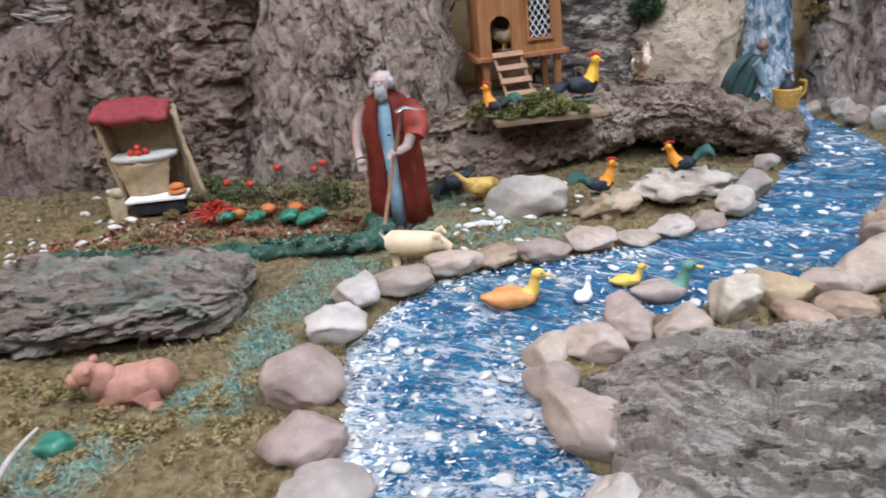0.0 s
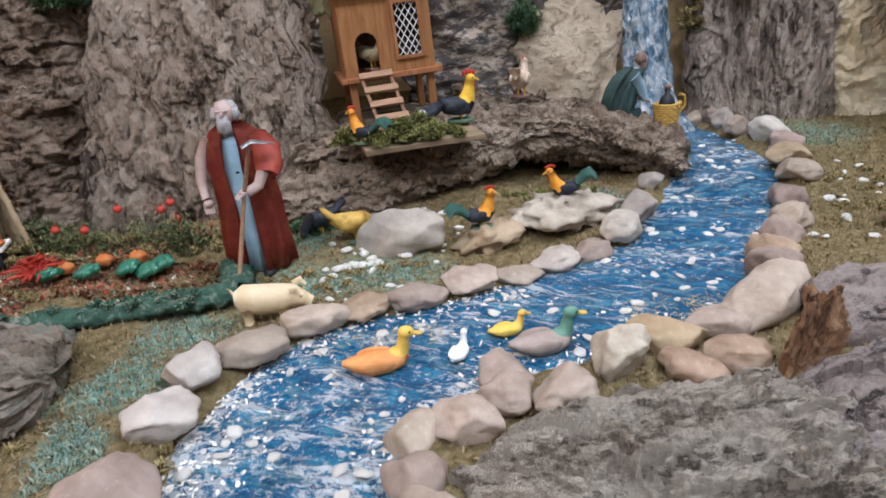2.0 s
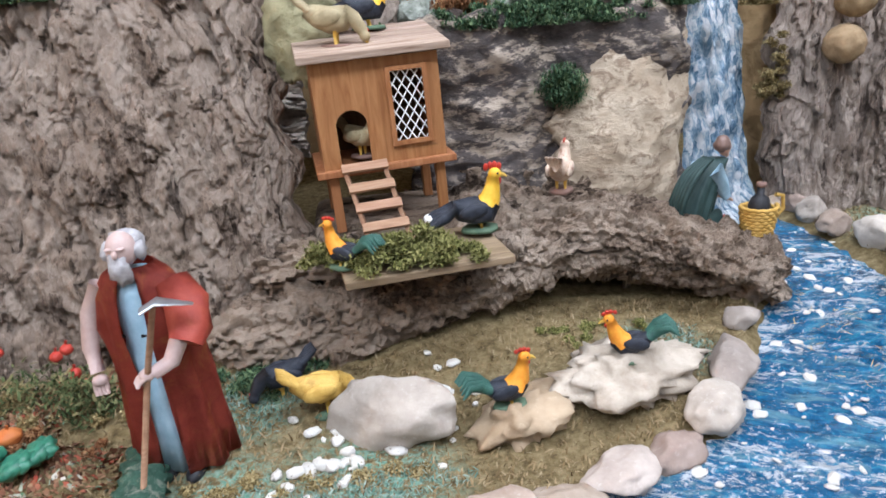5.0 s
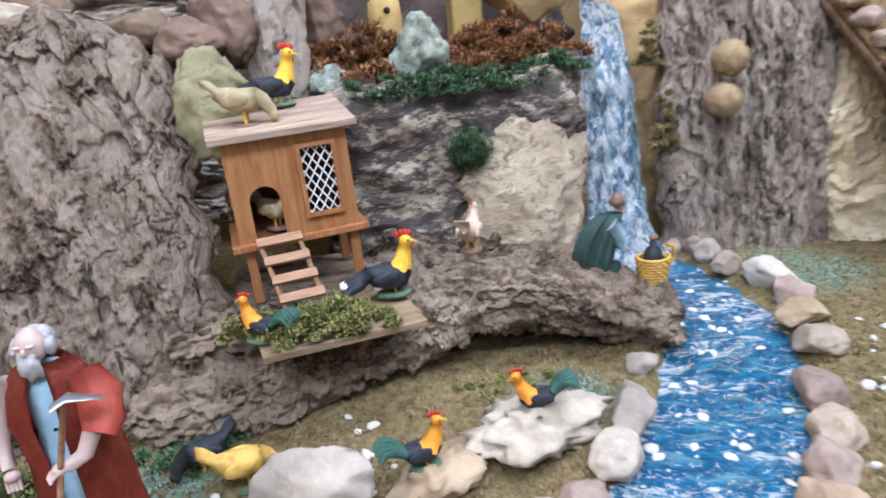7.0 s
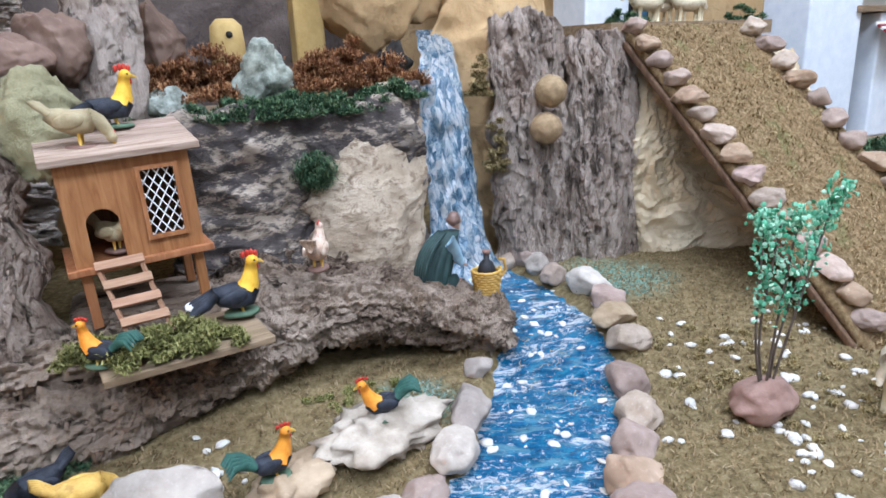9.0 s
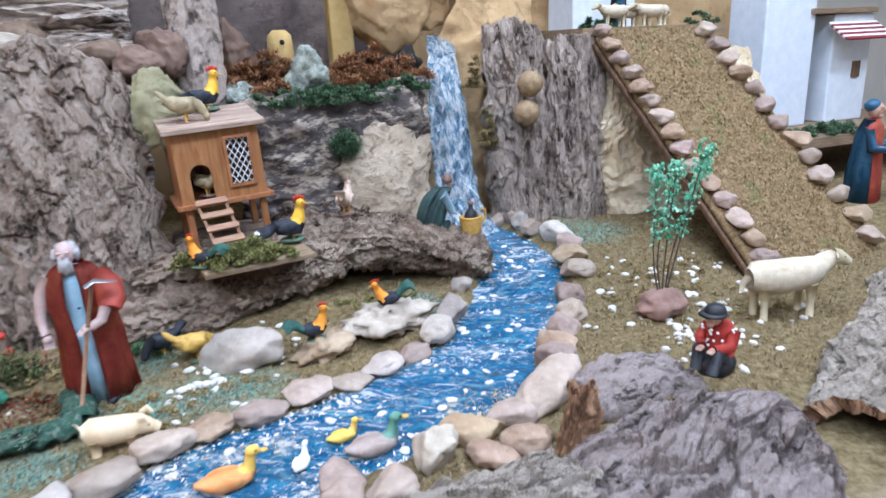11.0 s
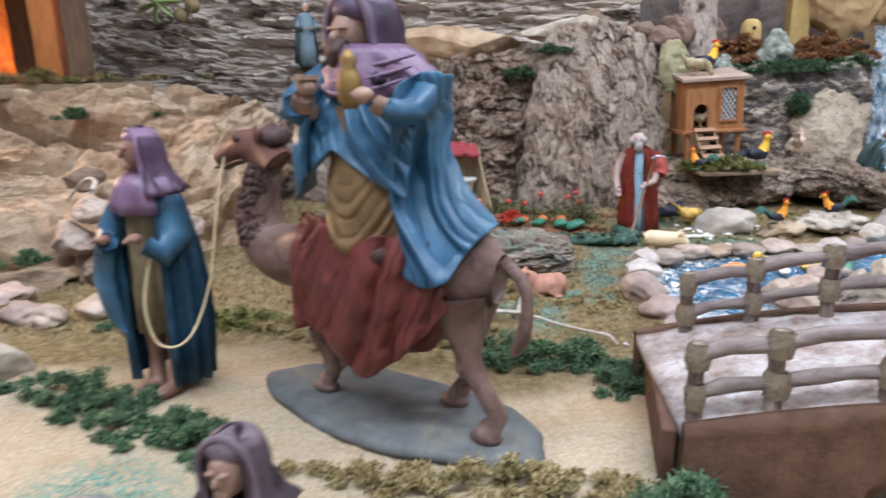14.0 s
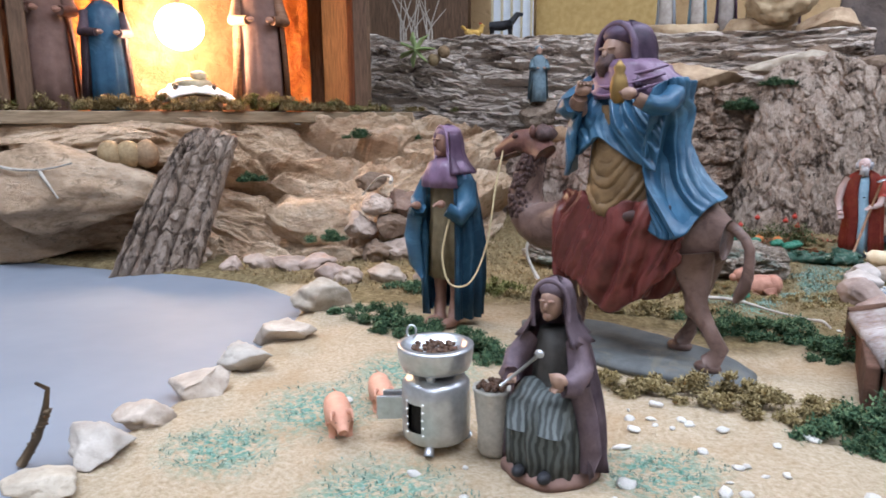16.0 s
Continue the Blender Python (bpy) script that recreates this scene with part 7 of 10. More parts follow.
    def swags(count, sag, depth, seed):
        def height(a, b):
            u = (b + sag * (a - 0.03) ** 2 * 30 + 0.004 * fbm(V(a * 30, b * 30, seed), 3)) * count
            r = abs(math.sin(u))
            return depth * (r ** 0.7 - 0.5) * (0.6 + 0.8 * noise.cell(V(math.floor(u / math.pi) + 0.5, seed, 1)))
        return height
    sheet(bm, [(0.036, 0.030, 0.150), (0.020, 0.044, 0.142), (0.002, 0.049, 0.138), (-0.016, 0.046, 0.142), (-0.034, 0.034, 0.150)], [(0.030, 0.022, 0.250), (0.018, 0.032, 0.250), (0.006, 0.036, 0.250), (-0.006, 0.034, 0.250), (-0.020, 0.026, 0.250)],
          50, 90, swags(240, -0.8, 0.0035, 3.0), 0.002, 0.003, 0.0, 7.0, 5)
    sheet(bm, [(0.088, 0.018, 0.090), (0.062, 0.040, 0.078), (0.030, 0.049, 0.070), (-0.006, 0.052, 0.050), (-0.036, 0.049, 0.068), (-0.070, 0.036, 0.104)],
          [(0.074, 0.020, 0.158), (0.050, 0.032, 0.160), (0.026, 0.042, 0.158), (-0.004, 0.046, 0.156), (-0.034, 0.042, 0.156), (-0.062, 0.026, 0.160)], 130, 60, folds(8, 190, 0.013, -0.35), 0.006, 0.004, 0.004, 8.0, 4)
    # blue mantle round the trunk
    loft(bm, [(0.004, 0.000, 0.178, 0.046, 0.030, 0.06, 7, 0), (0.004, 0.000, 0.205, 0.046, 0.030, 0.06, 7, 0.5), (0.003, 0.000, 0.235, 0.045, 0.028, 0.05, 7, 1.0), (0.002, 0.000, 0.258, 0.044, 0.025, 0.03, 7, 1.2), (0.002, 0.000, 0.272, 0.034, 0.020, 0.02, 7, 1.2),
              (0.004, 0.0, 0.284, 0.016, 0.014, 0, 0, 0)], 60, 6)

    # front drapery parted over the tunic
    sheet(bm, [(0.064, 0.026, 0.206), (0.050, 0.038, 0.199), (0.032, 0.046, 0.206), (0.014, 0.049, 0.219), (-0.006, 0.050, 0.208), (-0.026, 0.049, 0.196), (-0.046, 0.044, 0.186)],
          [(0.046, 0.014, 0.266), (0.034, 0.022, 0.266), (0.020, 0.028, 0.264), (0.008, 0.030, 0.262), (-0.006, 0.030, 0.262), (-0.022, 0.027, 0.265), (-0.042, 0.018, 0.268)], 130, 50, folds(2, 230, 0.012, 0.9), 0.006, 0.003, 0.0, 3.0, 6)
    # wide sleeve hanging from the raised forearm
    sheet(bm, [(0.070, 0.010, 0.182), (0.062, 0.034, 0.176), (0.050, 0.046, 0.180), (0.040, 0.050, 0.196)], [(0.056, 0.004, 0.266), (0.050, 0.030, 0.254), (0.044, 0.044, 0.250), (0.034, 0.050, 0.252)], 44, 30, folds(4, 260, 0.010, 0.2), 0.004, 0.003, 0.0, 5.0, 6)
    # cloak from the shoulder over the camel's back, hollow between shoulder and rump
    cloak_from = len(bm.verts)
    sheet(bm, [(-0.042, 0.046, 0.130), (-0.058, 0.048, 0.124), (-0.074, 0.046, 0.128), (-0.088, 0.036, 0.142), (-0.099, 0.018, 0.154), (-0.101, -0.014, 0.160)],
          [(-0.030, 0.036, 0.256), (-0.038, 0.034, 0.268), (-0.048, 0.026, 0.274), (-0.054, 0.012, 0.274), (-0.052, -0.006, 0.272), (-0.036, -0.022, 0.268)], 170, 80, folds(1, 260, 0.017, 0.14), 0.002, 0.004, 0.0, 1.0, 6)
    bm.verts.ensure_lookup_table()
    for v in bm.verts[cloak_from:]:
        t = min(1.0, max(0.0, (v.co.z - 0.13) / 0.14))
        v.co.x += 0.027 * math.sin(math.pi * t) * smooth((-v.co.x - 0.035) / 0.03)
    # sleeves, forearms, hands, golden jar
    tube(bm, [(-0.040, 0.010, 0.266), (-0.049, 0.024, 0.257), (-0.051, 0.040, 0.248), (-0.047, 0.051, 0.247), (-0.041, 0.055, 0.250)], [(0.0085, 0.008), (0.009, 0.009), (0.0095, 0.009), (0.009, 0.0088), (0.0085, 0.008)], 20, 6,
         shape=lambda i, a: 1 + 0.10 * math.sin(5 * a + 1.3 * i) + 0.05 * math.sin(9 * a - i))
    tube(bm, [(0.046, 0.006, 0.270), (0.056, 0.022, 0.258), (0.052, 0.038, 0.248), (0.042, 0.048, 0.249), (0.038, 0.050, 0.251)], [(0.013, 0.013), (0.014, 0.013), (0.014, 0.013), (0.0125, 0.012), (0.0105, 0.010)], 20, 6,
         shape=lambda i, a: 1 + 0.10 * math.sin(5 * a + 1.3 * i) + 0.05 * math.sin(9 * a - i))
    tube(bm, [(-0.050, 0.034, 0.250), (-0.046, 0.050, 0.246), (-0.034, 0.058, 0.254)], [0.009, 0.008, 0.0065], 12, 8)
    hand(bm, (-0.027, 0.060, 0.259), 0.0078, 8, (0.8, 0.15, 0.2))
    tube(bm, [(0.046, 0.036, 0.246), (0.036, 0.048, 0.252), (0.030, 0.052, 0.258)], [0.010, 0.0085, 0.007], 12, 8)
    hand(bm, (0.026, 0.053, 0.265), 0.0078, 8, (-0.5, 0.3, 0.7))
    loft(bm, [(-0.019, 0.062, 0.250, 0.004, 0.004), (-0.019, 0.062, 0.256, 0.0072, 0.0072), (-0.019, 0.062, 0.266, 0.0080, 0.0080), (-0.019, 0.062, 0.274, 0.0062, 0.0062), (-0.019, 0.062, 0.278, 0.0042, 0.0042), (-0.019, 0.062, 0.283, 0.0052, 0.0052), (-0.019, 0.062, 0.290, 0.0012, 0.0012)], 18, 7)
    # violet shoulder cloth, head and hood
    loft(bm, [(0.002, 0.004, 0.256, 0.046, 0.031, 0.06, 7, 0), (0.002, 0.004, 0.263, 0.047, 0.032, 0.09, 7, 0.9), (0.002, 0.004, 0.270, 0.043, 0.031, 0.04, 7, 1.8), (0.003, 0.004, 0.276, 0.041, 0.031, 0.09, 7, 2.4), (0.004, 0.004, 0.282, 0.035, 0.029, 0.04, 7, 3.0),
              (0.005, 0.004, 0.288, 0.032, 0.029, 0.07, 7, 3.6), (0.008, 0.005, 0.295, 0.024, 0.024, 0.03, 6, 3)], 60, 9)
    for k in range(3):
        pts = [(0.038, 0.026 - 0.004 * k, 0.266 + 0.009 * k), (0.018, 0.036 - 0.004 * k, 0.259 + 0.009 * k), (-0.010, 0.037 - 0.004 * k, 0.261 + 0.009 * k), (-0.038, 0.026 - 0.004 * k, 0.270 + 0.008 * k)]
        tube(bm, [spline(pts, q / 12) for q in range(13)], [0.0008 + 0.0014 * math.sin(math.pi * q / 12) for q in range(13)], 8, 9)
    face = V(0.22, 0.96, -0.16).normalized()
    head(bm, (0.019, 0.011, 0.304), 0.0175, 8, out=face)
    ball(bm, V(0.019, 0.011, 0.292) + face * 0.012, (0.0115, 0.0105, 0.0125), 1, 3, rough=0.35, seed=6, freq=4)
    hood(bm, (0.016, 0.006, 0.305), 0.0225, 10, back=(-0.22, -0.96, 0), open_at=math.atan2(face.y, face.x), gap=1.0, flare=0.75)
    for v in bm.verts:
        if v.co.z > 0.14:
            v.co.z = 0.14 + (v.co.z - 0.14) * 0.90
    figure("camel_rider_figurine", bm, [CAMEL, CAMEL_DARK, CAMEL_HEAD, BASE_GREY, SADDLE_RED, GOLD_CLOTH, CLOAK_BLUE, GOLD, SKIN_TAN, SCARF_VIOLET, HOOD_DARK],
           "painted crowned rider in blue on a brown camel", pose(-0.345, 0.112, ground_z(-0.345, 0.112) - 0.002, 0, 0, 152))


build_rider()


def cord(name, pts, r, label):
    bm = bmesh.new()
    tube(bm, [spline(pts, k / 40) for k in range(41)], r, 6)
    return thing(name, bm, ROPE, label, "rope")


cord("lead_rope", [(-0.500, 0.183, 0.200), (-0.503, 0.165, 0.160), (-0.505, 0.140, 0.100), (-0.515, 0.115, 0.062), (-0.535, 0.105, 0.060), (-0.545, 0.108, 0.090), (-0.540, 0.114, 0.125), (-0.537, 0.119, 0.137)], 0.0011,
     "straw-coloured lead rope hanging between camel and figure")


def build_old_woman():
    bm = bmesh.new()
    loft(bm, [(0, 0.000, 0.0, 0.036, 0.033, 0.03, 4, 0), (0, 0.000, 0.004, 0.035, 0.032, 0.03, 4, 0), (0, 0.000, 0.007, 0.031, 0.029, 0.03, 4, 0)], 40, 3)
    # striped skirt falling from the knees, lap, bodice
    loft(bm, [(0.000, -0.012, 0.006, 0.026, 0.017, 0.07, 11, 0), (0.000, -0.013, 0.020, 0.0265, 0.017, 0.07, 11, 0.3), (0.000, -0.014, 0.036, 0.0265, 0.017, 0.06, 11, 0.6), (0.000, -0.013, 0.047, 0.025, 0.017, 0.05, 11, 0.8),
              (0.000, -0.010, 0.054, 0.021, 0.015, 0.04, 11, 0.9), (0, -0.006, 0.058, 0.014, 0.010, 0, 0, 0)], 88, 1)
    for s in (-1, 1):
        tube(bm, [(s * 0.010, 0.008, 0.050), (s * 0.012, -0.008, 0.053), (s * 0.012, -0.024, 0.048), (s * 0.012, -0.028, 0.034)], [(0.011, 0.010), (0.012, 0.010), (0.0115, 0.009), (0.009, 0.005)], 18, 1, shape=lambda i, a: 1 + 0.05 * math.sin(6 * a + i))
    loft(bm, [(0, 0.008, 0.040, 0.021, 0.017, 0.04, 8, 1), (0, 0.007, 0.060, 0.0175, 0.014, 0.05, 9, 1), (0, 0.006, 0.080, 0.0165, 0.0125, 0.04, 9, 1.4), (0, 0.006, 0.094, 0.012, 0.010, 0, 0, 0)], 48, 6)
    # plum shawl from the head over the shoulders to the ground
    g = 0.98
    rings = []
    for k in range(16):
        t = k / 15
        rings.append((0.003 - 0.003 * t, 0.004 + 0.003 * t, 0.005 + 0.098 * t, 0.036 - 0.004 * t - 0.016 * t ** 3, 0.030 - 0.005 * t - 0.010 * t ** 3, 0.10 * (1.1 - t), 9, 0.3 + 1.6 * t))
    loft(bm, rings, 96, 0, (-math.pi / 2 + g, 1.5 * math.pi - g), 0.0022)
    for s in (-1, 1):
        tube(bm, [(s * 0.017, 0.002, 0.088), (s * 0.026, -0.008, 0.073), (s * 0.024, -0.019, 0.066), (s * 0.020, -0.024, 0.067)], [(0.0075, 0.0075), (0.0085, 0.0085), (0.0075, 0.008), (0.0055, 0.006)], 16, 0, shape=lambda i, a: 1 + 0.12 * math.sin(5 * a + i))
        hand(bm, (s * 0.018, -0.027, 0.067), 0.0036, 2, (-s * 0.4, -0.8, 0))
        ball(bm, (s * 0.010, -0.030, 0.008), (0.005, 0.007, 0.004), 4, 2)
    tube(bm, [(0.026, -0.012, 0.064), (0.031, -0.010, 0.044), (0.033, -0.006, 0.022), (0.030, -0.004, 0.008)], [(0.007, 0.006), (0.008, 0.007), (0.008, 0.007), (0.006, 0.005)], 14, 0, shape=lambda i, a: 1 + 0.14 * math.sin(4 * a + i))
    tube(bm, [(-0.024, -0.032, 0.062), (0.004, -0.033, 0.086)], [0.0010, 0.0013], 6, 5)
    ball(bm, (0.006, -0.033, 0.088), (0.0035, 0.002, 0.0028), 5, 2)
    ball(bm, (0.018, -0.029, 0.072), (0.006, 0.004, 0.005), 2, 2, rough=0.5, seed=4)
    head(bm, (0, -0.003, 0.112), 0.0095, 2)
    hood(bm, (0, 0.001, 0.112), 0.0122, 0, length=1.9, flare=0.95, gap=0.85)
    figure("seated_woman_figurine", bm, [SHAWL, SKIRT_STRIPE, SKIN_TAN, BASE_BROWN, DARK_PAINT, STEEL, BODICE], "painted figure seated in a plum shawl and striped skirt",
           pose(-0.367, -0.148, ground_z(-0.367, -0.148), 0, 0, -12) @ Matrix.Diagonal((0.88, 0.92, 1.0, 1)))


build_old_woman()


def build_kneeling():
    bm = bmesh.new()
    # hunched back under a long cloak that falls to the ground behind
    rings = []
    for k in range(15):
        t = k / 14
        x = -0.016 + 0.004 * math.sin(math.pi * t) + 0.034 * t ** 2.6
        rings.append((x, 0, 0.001 + 0.070 * t - 0.004 * t ** 4, 0.021 + 0.002 * math.sin(math.pi * t) - 0.011 * t ** 3, 0.020 + 0.001 * math.sin(math.pi * t) - 0.010 * t ** 3, 0.10 * (1 - 0.75 * t), 9, 0.9 * t))
    loft(bm, rings, 72, 0)
    for k in range(5):
        y = -0.016 + 0.004 * k
        pts = [(-0.030 + 0.001 * k, y * 0.7 - 0.004, 0.004), (-0.036, y - 0.002, 0.030), (-0.026, y - 0.004, 0.056), (-0.004, y * 0.8 - 0.004, 0.070)]
        tube(bm, [spline(pts, q / 10) for q in range(11)], [0.0012 + 0.0018 * math.sin(math.pi * q / 10) for q in range(11)], 8, 0)
    for s in (-1, 1):
        tube(bm, [(0.004, s * 0.012, 0.060), (0.014, s * 0.015, 0.046), (0.028, s * 0.008, 0.036)], [(0.0085, 0.008), (0.0075, 0.007), (0.0045, 0.0045)], 14, 1, shape=lambda i, a: 1 + 0.12 * math.sin(5 * a + i))
        hand(bm, (0.031, s * 0.007, 0.034), 0.0034, 2, (1, 0, -0.3))
        tube(bm, [(-0.006, s * 0.012, 0.014), (0.014, s * 0.012, 0.018), (0.018, s * 0.011, 0.006)], [(0.010, 0.010), (0.009, 0.009), (0.007, 0.006)], 12, 0)
    head(bm, (0.025, 0, 0.076), 0.0068, 2, out=(0.93, 0, -0.36))
    ball(bm, (0.0215, 0, 0.0785), (0.0085, 0.0084, 0.0070), 4, 3, rough=0.25, seed=8)
    ball(bm, (0.002, -0.023, 0.006), (0.015, 0.009, 0.007), 3, 3, rough=0.35, seed=9)
    ball(bm, (0.022, -0.016, 0.010), (0.007, 0.007, 0.010), 5, 2, rough=0.3, seed=10)
    figure("kneeling_washer_figurine", bm, [GREEN_CLOAK, TUNIC_BLUE, SKIN, WHITE_PAINT, CAMEL, ROBE_RED], "painted figure in dark green kneeling at the stream",
           pose(0.381, 0.866, 0.066, 0, 4, 15) @ Matrix.Diagonal((0.90, 0.84, 1.08, 1)))


build_kneeling()


def build_basket():
    b = root("wicker_basket", pose(0.424, 0.838, 0.067) @ Matrix.Diagonal((0.78, 0.78, 0.84, 1)), "yellow wicker basket holding a dark bottle", "basket")
    bm = bmesh.new()
    coil = []
    for k in range(11 * 26 + 1):
        turn, j = k / 26, k % 26
        r = (0.0135 + 0.0005 * turn) * (1 + 0.05 * (1 if (j + int(turn)) % 2 else -1))
        coil.append((r * math.cos(2 * math.pi * turn), r * math.sin(2 * math.pi * turn), 0.002 + 0.0034 * turn))
    tube(bm, coil, 0.0022, 6)
    part("body", bm, WICKER, b, "", True)
    bm = bmesh.new()
    tube(bm, [(0.019, 0, 0.024), (0.029, 0, 0.034), (0.027, 0, 0.048), (0.018, 0, 0.050)], 0.0022, 7)
    part("handle", bm, WICKER, b, "", True)
    bm = bmesh.new()
    loft(bm, [(0, 0, 0.004, 0.010, 0.010), (0, 0, 0.040, 0.012, 0.012), (0, 0, 0.048, 0.009, 0.009), (0, 0, 0.052, 0.004, 0.004), (0, 0, 0.060, 0.004, 0.004)], 18)
    part("bottle", bm, DARK_PAINT, b, "dark bottle in the wicker", True)
    bm = bmesh.new()
    loft(bm, [(0, 0, 0.060, 0.0052, 0.0052), (0, 0, 0.064, 0.0052, 0.0052)], 12)
    part("stopper", bm, BASE_BROWN, b, "brown stopper", True)


build_basket()


def build_sitter():
    bm = bmesh.new()
    loft(bm, [(0, 0, 0.0, 0.019, 0.017, 0.05, 5, 0), (0, 0, 0.012, 0.021, 0.018, 0.05, 5, 0.3), (0.003, 0.002, 0.022, 0.015, 0.014, 0.03, 5, 0.6)], 30, 1)
    for s in (-1, 1):
        tube(bm, [(0, s * 0.010, 0.012), (-0.016, s * 0.010, 0.026), (-0.022, s * 0.009, 0.006)], [0.008, 0.0075, 0.006], 10, 1)
        tube(bm, [(0.006, s * 0.014, 0.046), (-0.004, s * 0.017, 0.033), (-0.016, s * 0.008, 0.030)], [0.0065, 0.006, 0.005], 10, 0)
        hand(bm, (-0.019, s * 0.006, 0.030), 0.0036, 2, (-1, 0, 0))
    tube(bm, [(0.006, 0, 0.016), (0.006, 0, 0.034), (0.001, 0, 0.050), (-0.004, 0, 0.057)], [(0.016, 0.014), (0.017, 0.015), (0.014, 0.012), (0.006, 0.006)], 18, 0)
    rng = random.Random(2)
    for k in range(34):
        a, z = rng.uniform(0, 6.28), rng.uniform(0.022, 0.050)
        ball(bm, (0.006 - (z - 0.03) * 0.2 + 0.0165 * math.cos(a), 0.0165 * math.sin(a), z), 0.0018, 3, 1)
    head(bm, (-0.011, 0, 0.064), 0.0092, 2, out=(-0.95, 0, -0.3))
    ball(bm, (-0.008, 0, 0.068), (0.011, 0.0108, 0.0085), 4, 3)
    loft(bm, [(-0.012, 0, 0.066, 0.015, 0.014, 0.0, 0, 0), (-0.011, 0, 0.068, 0.013, 0.012, 0, 0, 0)], 20, 4)
    figure("seated_boy_figurine", bm, [SHIRT_RED, DARK_PAINT, SKIN, WHITE_PAINT, DARK_PAINT], "painted figure in a red dotted shirt sitting on bark", pose(0.466, 0.428, 0.040, 0, 0, 15) @ Matrix.Diagonal((0.86, 0.86, 0.86, 1)))


build_sitter()


# ---- birds and beasts: each a single mesh, x ahead ----
def rooster_mesh(neck, body, tail, base, plump=1.0, comb=1.0, lift=0.018, tip=None):
    bm = bmesh.new()
    loft(bm, [(0, 0, 0, 0.015, 0.011, 0.05, 4, 0), (0, 0, 0.003, 0.014, 0.010, 0.05, 4, 0)], 24, 4)
    for s in (-1, 1):
        tube(bm, [(0.001, s * 0.004, 0.002), (0.0, s * 0.004, 0.011), (-0.002, s * 0.004, 0.018)], [0.0012, 0.0012, 0.003], 6, 5)
    tube(bm, [(-0.022, 0, 0.030), (-0.014, 0, 0.026), (-0.004, 0, 0.023), (0.006, 0, 0.024), (0.012, 0, 0.030)], [(0.004, 0.004), (0.009 * plump, 0.008 * plump), (0.0115 * plump, 0.0105 * plump), (0.010 * plump, 0.010 * plump), (0.006, 0.006)], 16, 1)
    for s in (-1, 1):
        ball(bm, (-0.006, s * 0.0095 * plump, 0.026), (0.012, 0.0032, 0.0065), 1, 2, Matrix.Rotation(radians(-12), 4, "Y"))
    tube(bm, [(0.004, 0, 0.026), (0.009, 0, 0.034), (0.011, 0, 0.043), (0.012, 0, 0.050)], [(0.0095, 0.0095), (0.0075, 0.0078), (0.0052, 0.0055), (0.004, 0.0045)], 14, 0, shape=lambda i, a: 1 + 0.06 * math.sin(9 * a + i))
    ball(bm, (0.013, 0, 0.052), (0.0052, 0.0045, 0.0050), 0, 2)
    tube(bm, [(0.0165, 0, 0.0515), (0.0205, 0, 0.0505), (0.0225, 0, 0.0490)], [0.0022, 0.0014, 0.0004], 6, 5)
    for k in range(4):
        ball(bm, (0.0165 - 0.0034 * k, 0, 0.0575 + (0.0012 if k in (1, 2) else 0)), (0.0022, 0.0011, 0.0034 * comb), 3, 1)
    ball(bm, (0.0165, 0, 0.0465), (0.0018, 0.0016, 0.0036 * comb), 3, 1)
    for s in (-1, 1):
        ball(bm, (0.0145, s * 0.0042, 0.0530), 0.0010, 6, 1)
    for k in range(7):
        y = (k - 3) * 0.0020
        up = lift - abs(k - 3) * 0.0022
        tube(bm, [(-0.018, y, 0.029), (-0.027, y * 1.5, 0.031 + up * 0.5), (-0.036, y * 2.0, 0.031 + up * 0.75), (-0.043, y * 2.3, 0.025 + up * 0.6)], [(0.0024, 0.0036), (0.0024, 0.0044), (0.0020, 0.0036), (0.0007, 0.0010)], 8, 2)
    if tip:
        for s in (-1, 1):
            ball(bm, (-0.037, s * 0.003, 0.028 + lift * 0.7), (0.0065, 0.0035, 0.0034), 7, 2)
    for v in bm.verts:
        v.co.z -= 0.008 * min(1.0, max(0.0, (v.co.z - 0.005) / 0.012))
    me = bpy.data.meshes.new("rooster_figurine")
    bm.normal_update()
    bm.to_mesh(me)
    bm.free()
    for m in (neck, body, tail, COMB_RED, base, BEAK, DARK_PAINT, tip or body):
        me.materials.append(m)
    me.polygons.foreach_set("use_smooth", [True] * len(me.polygons))
    return me


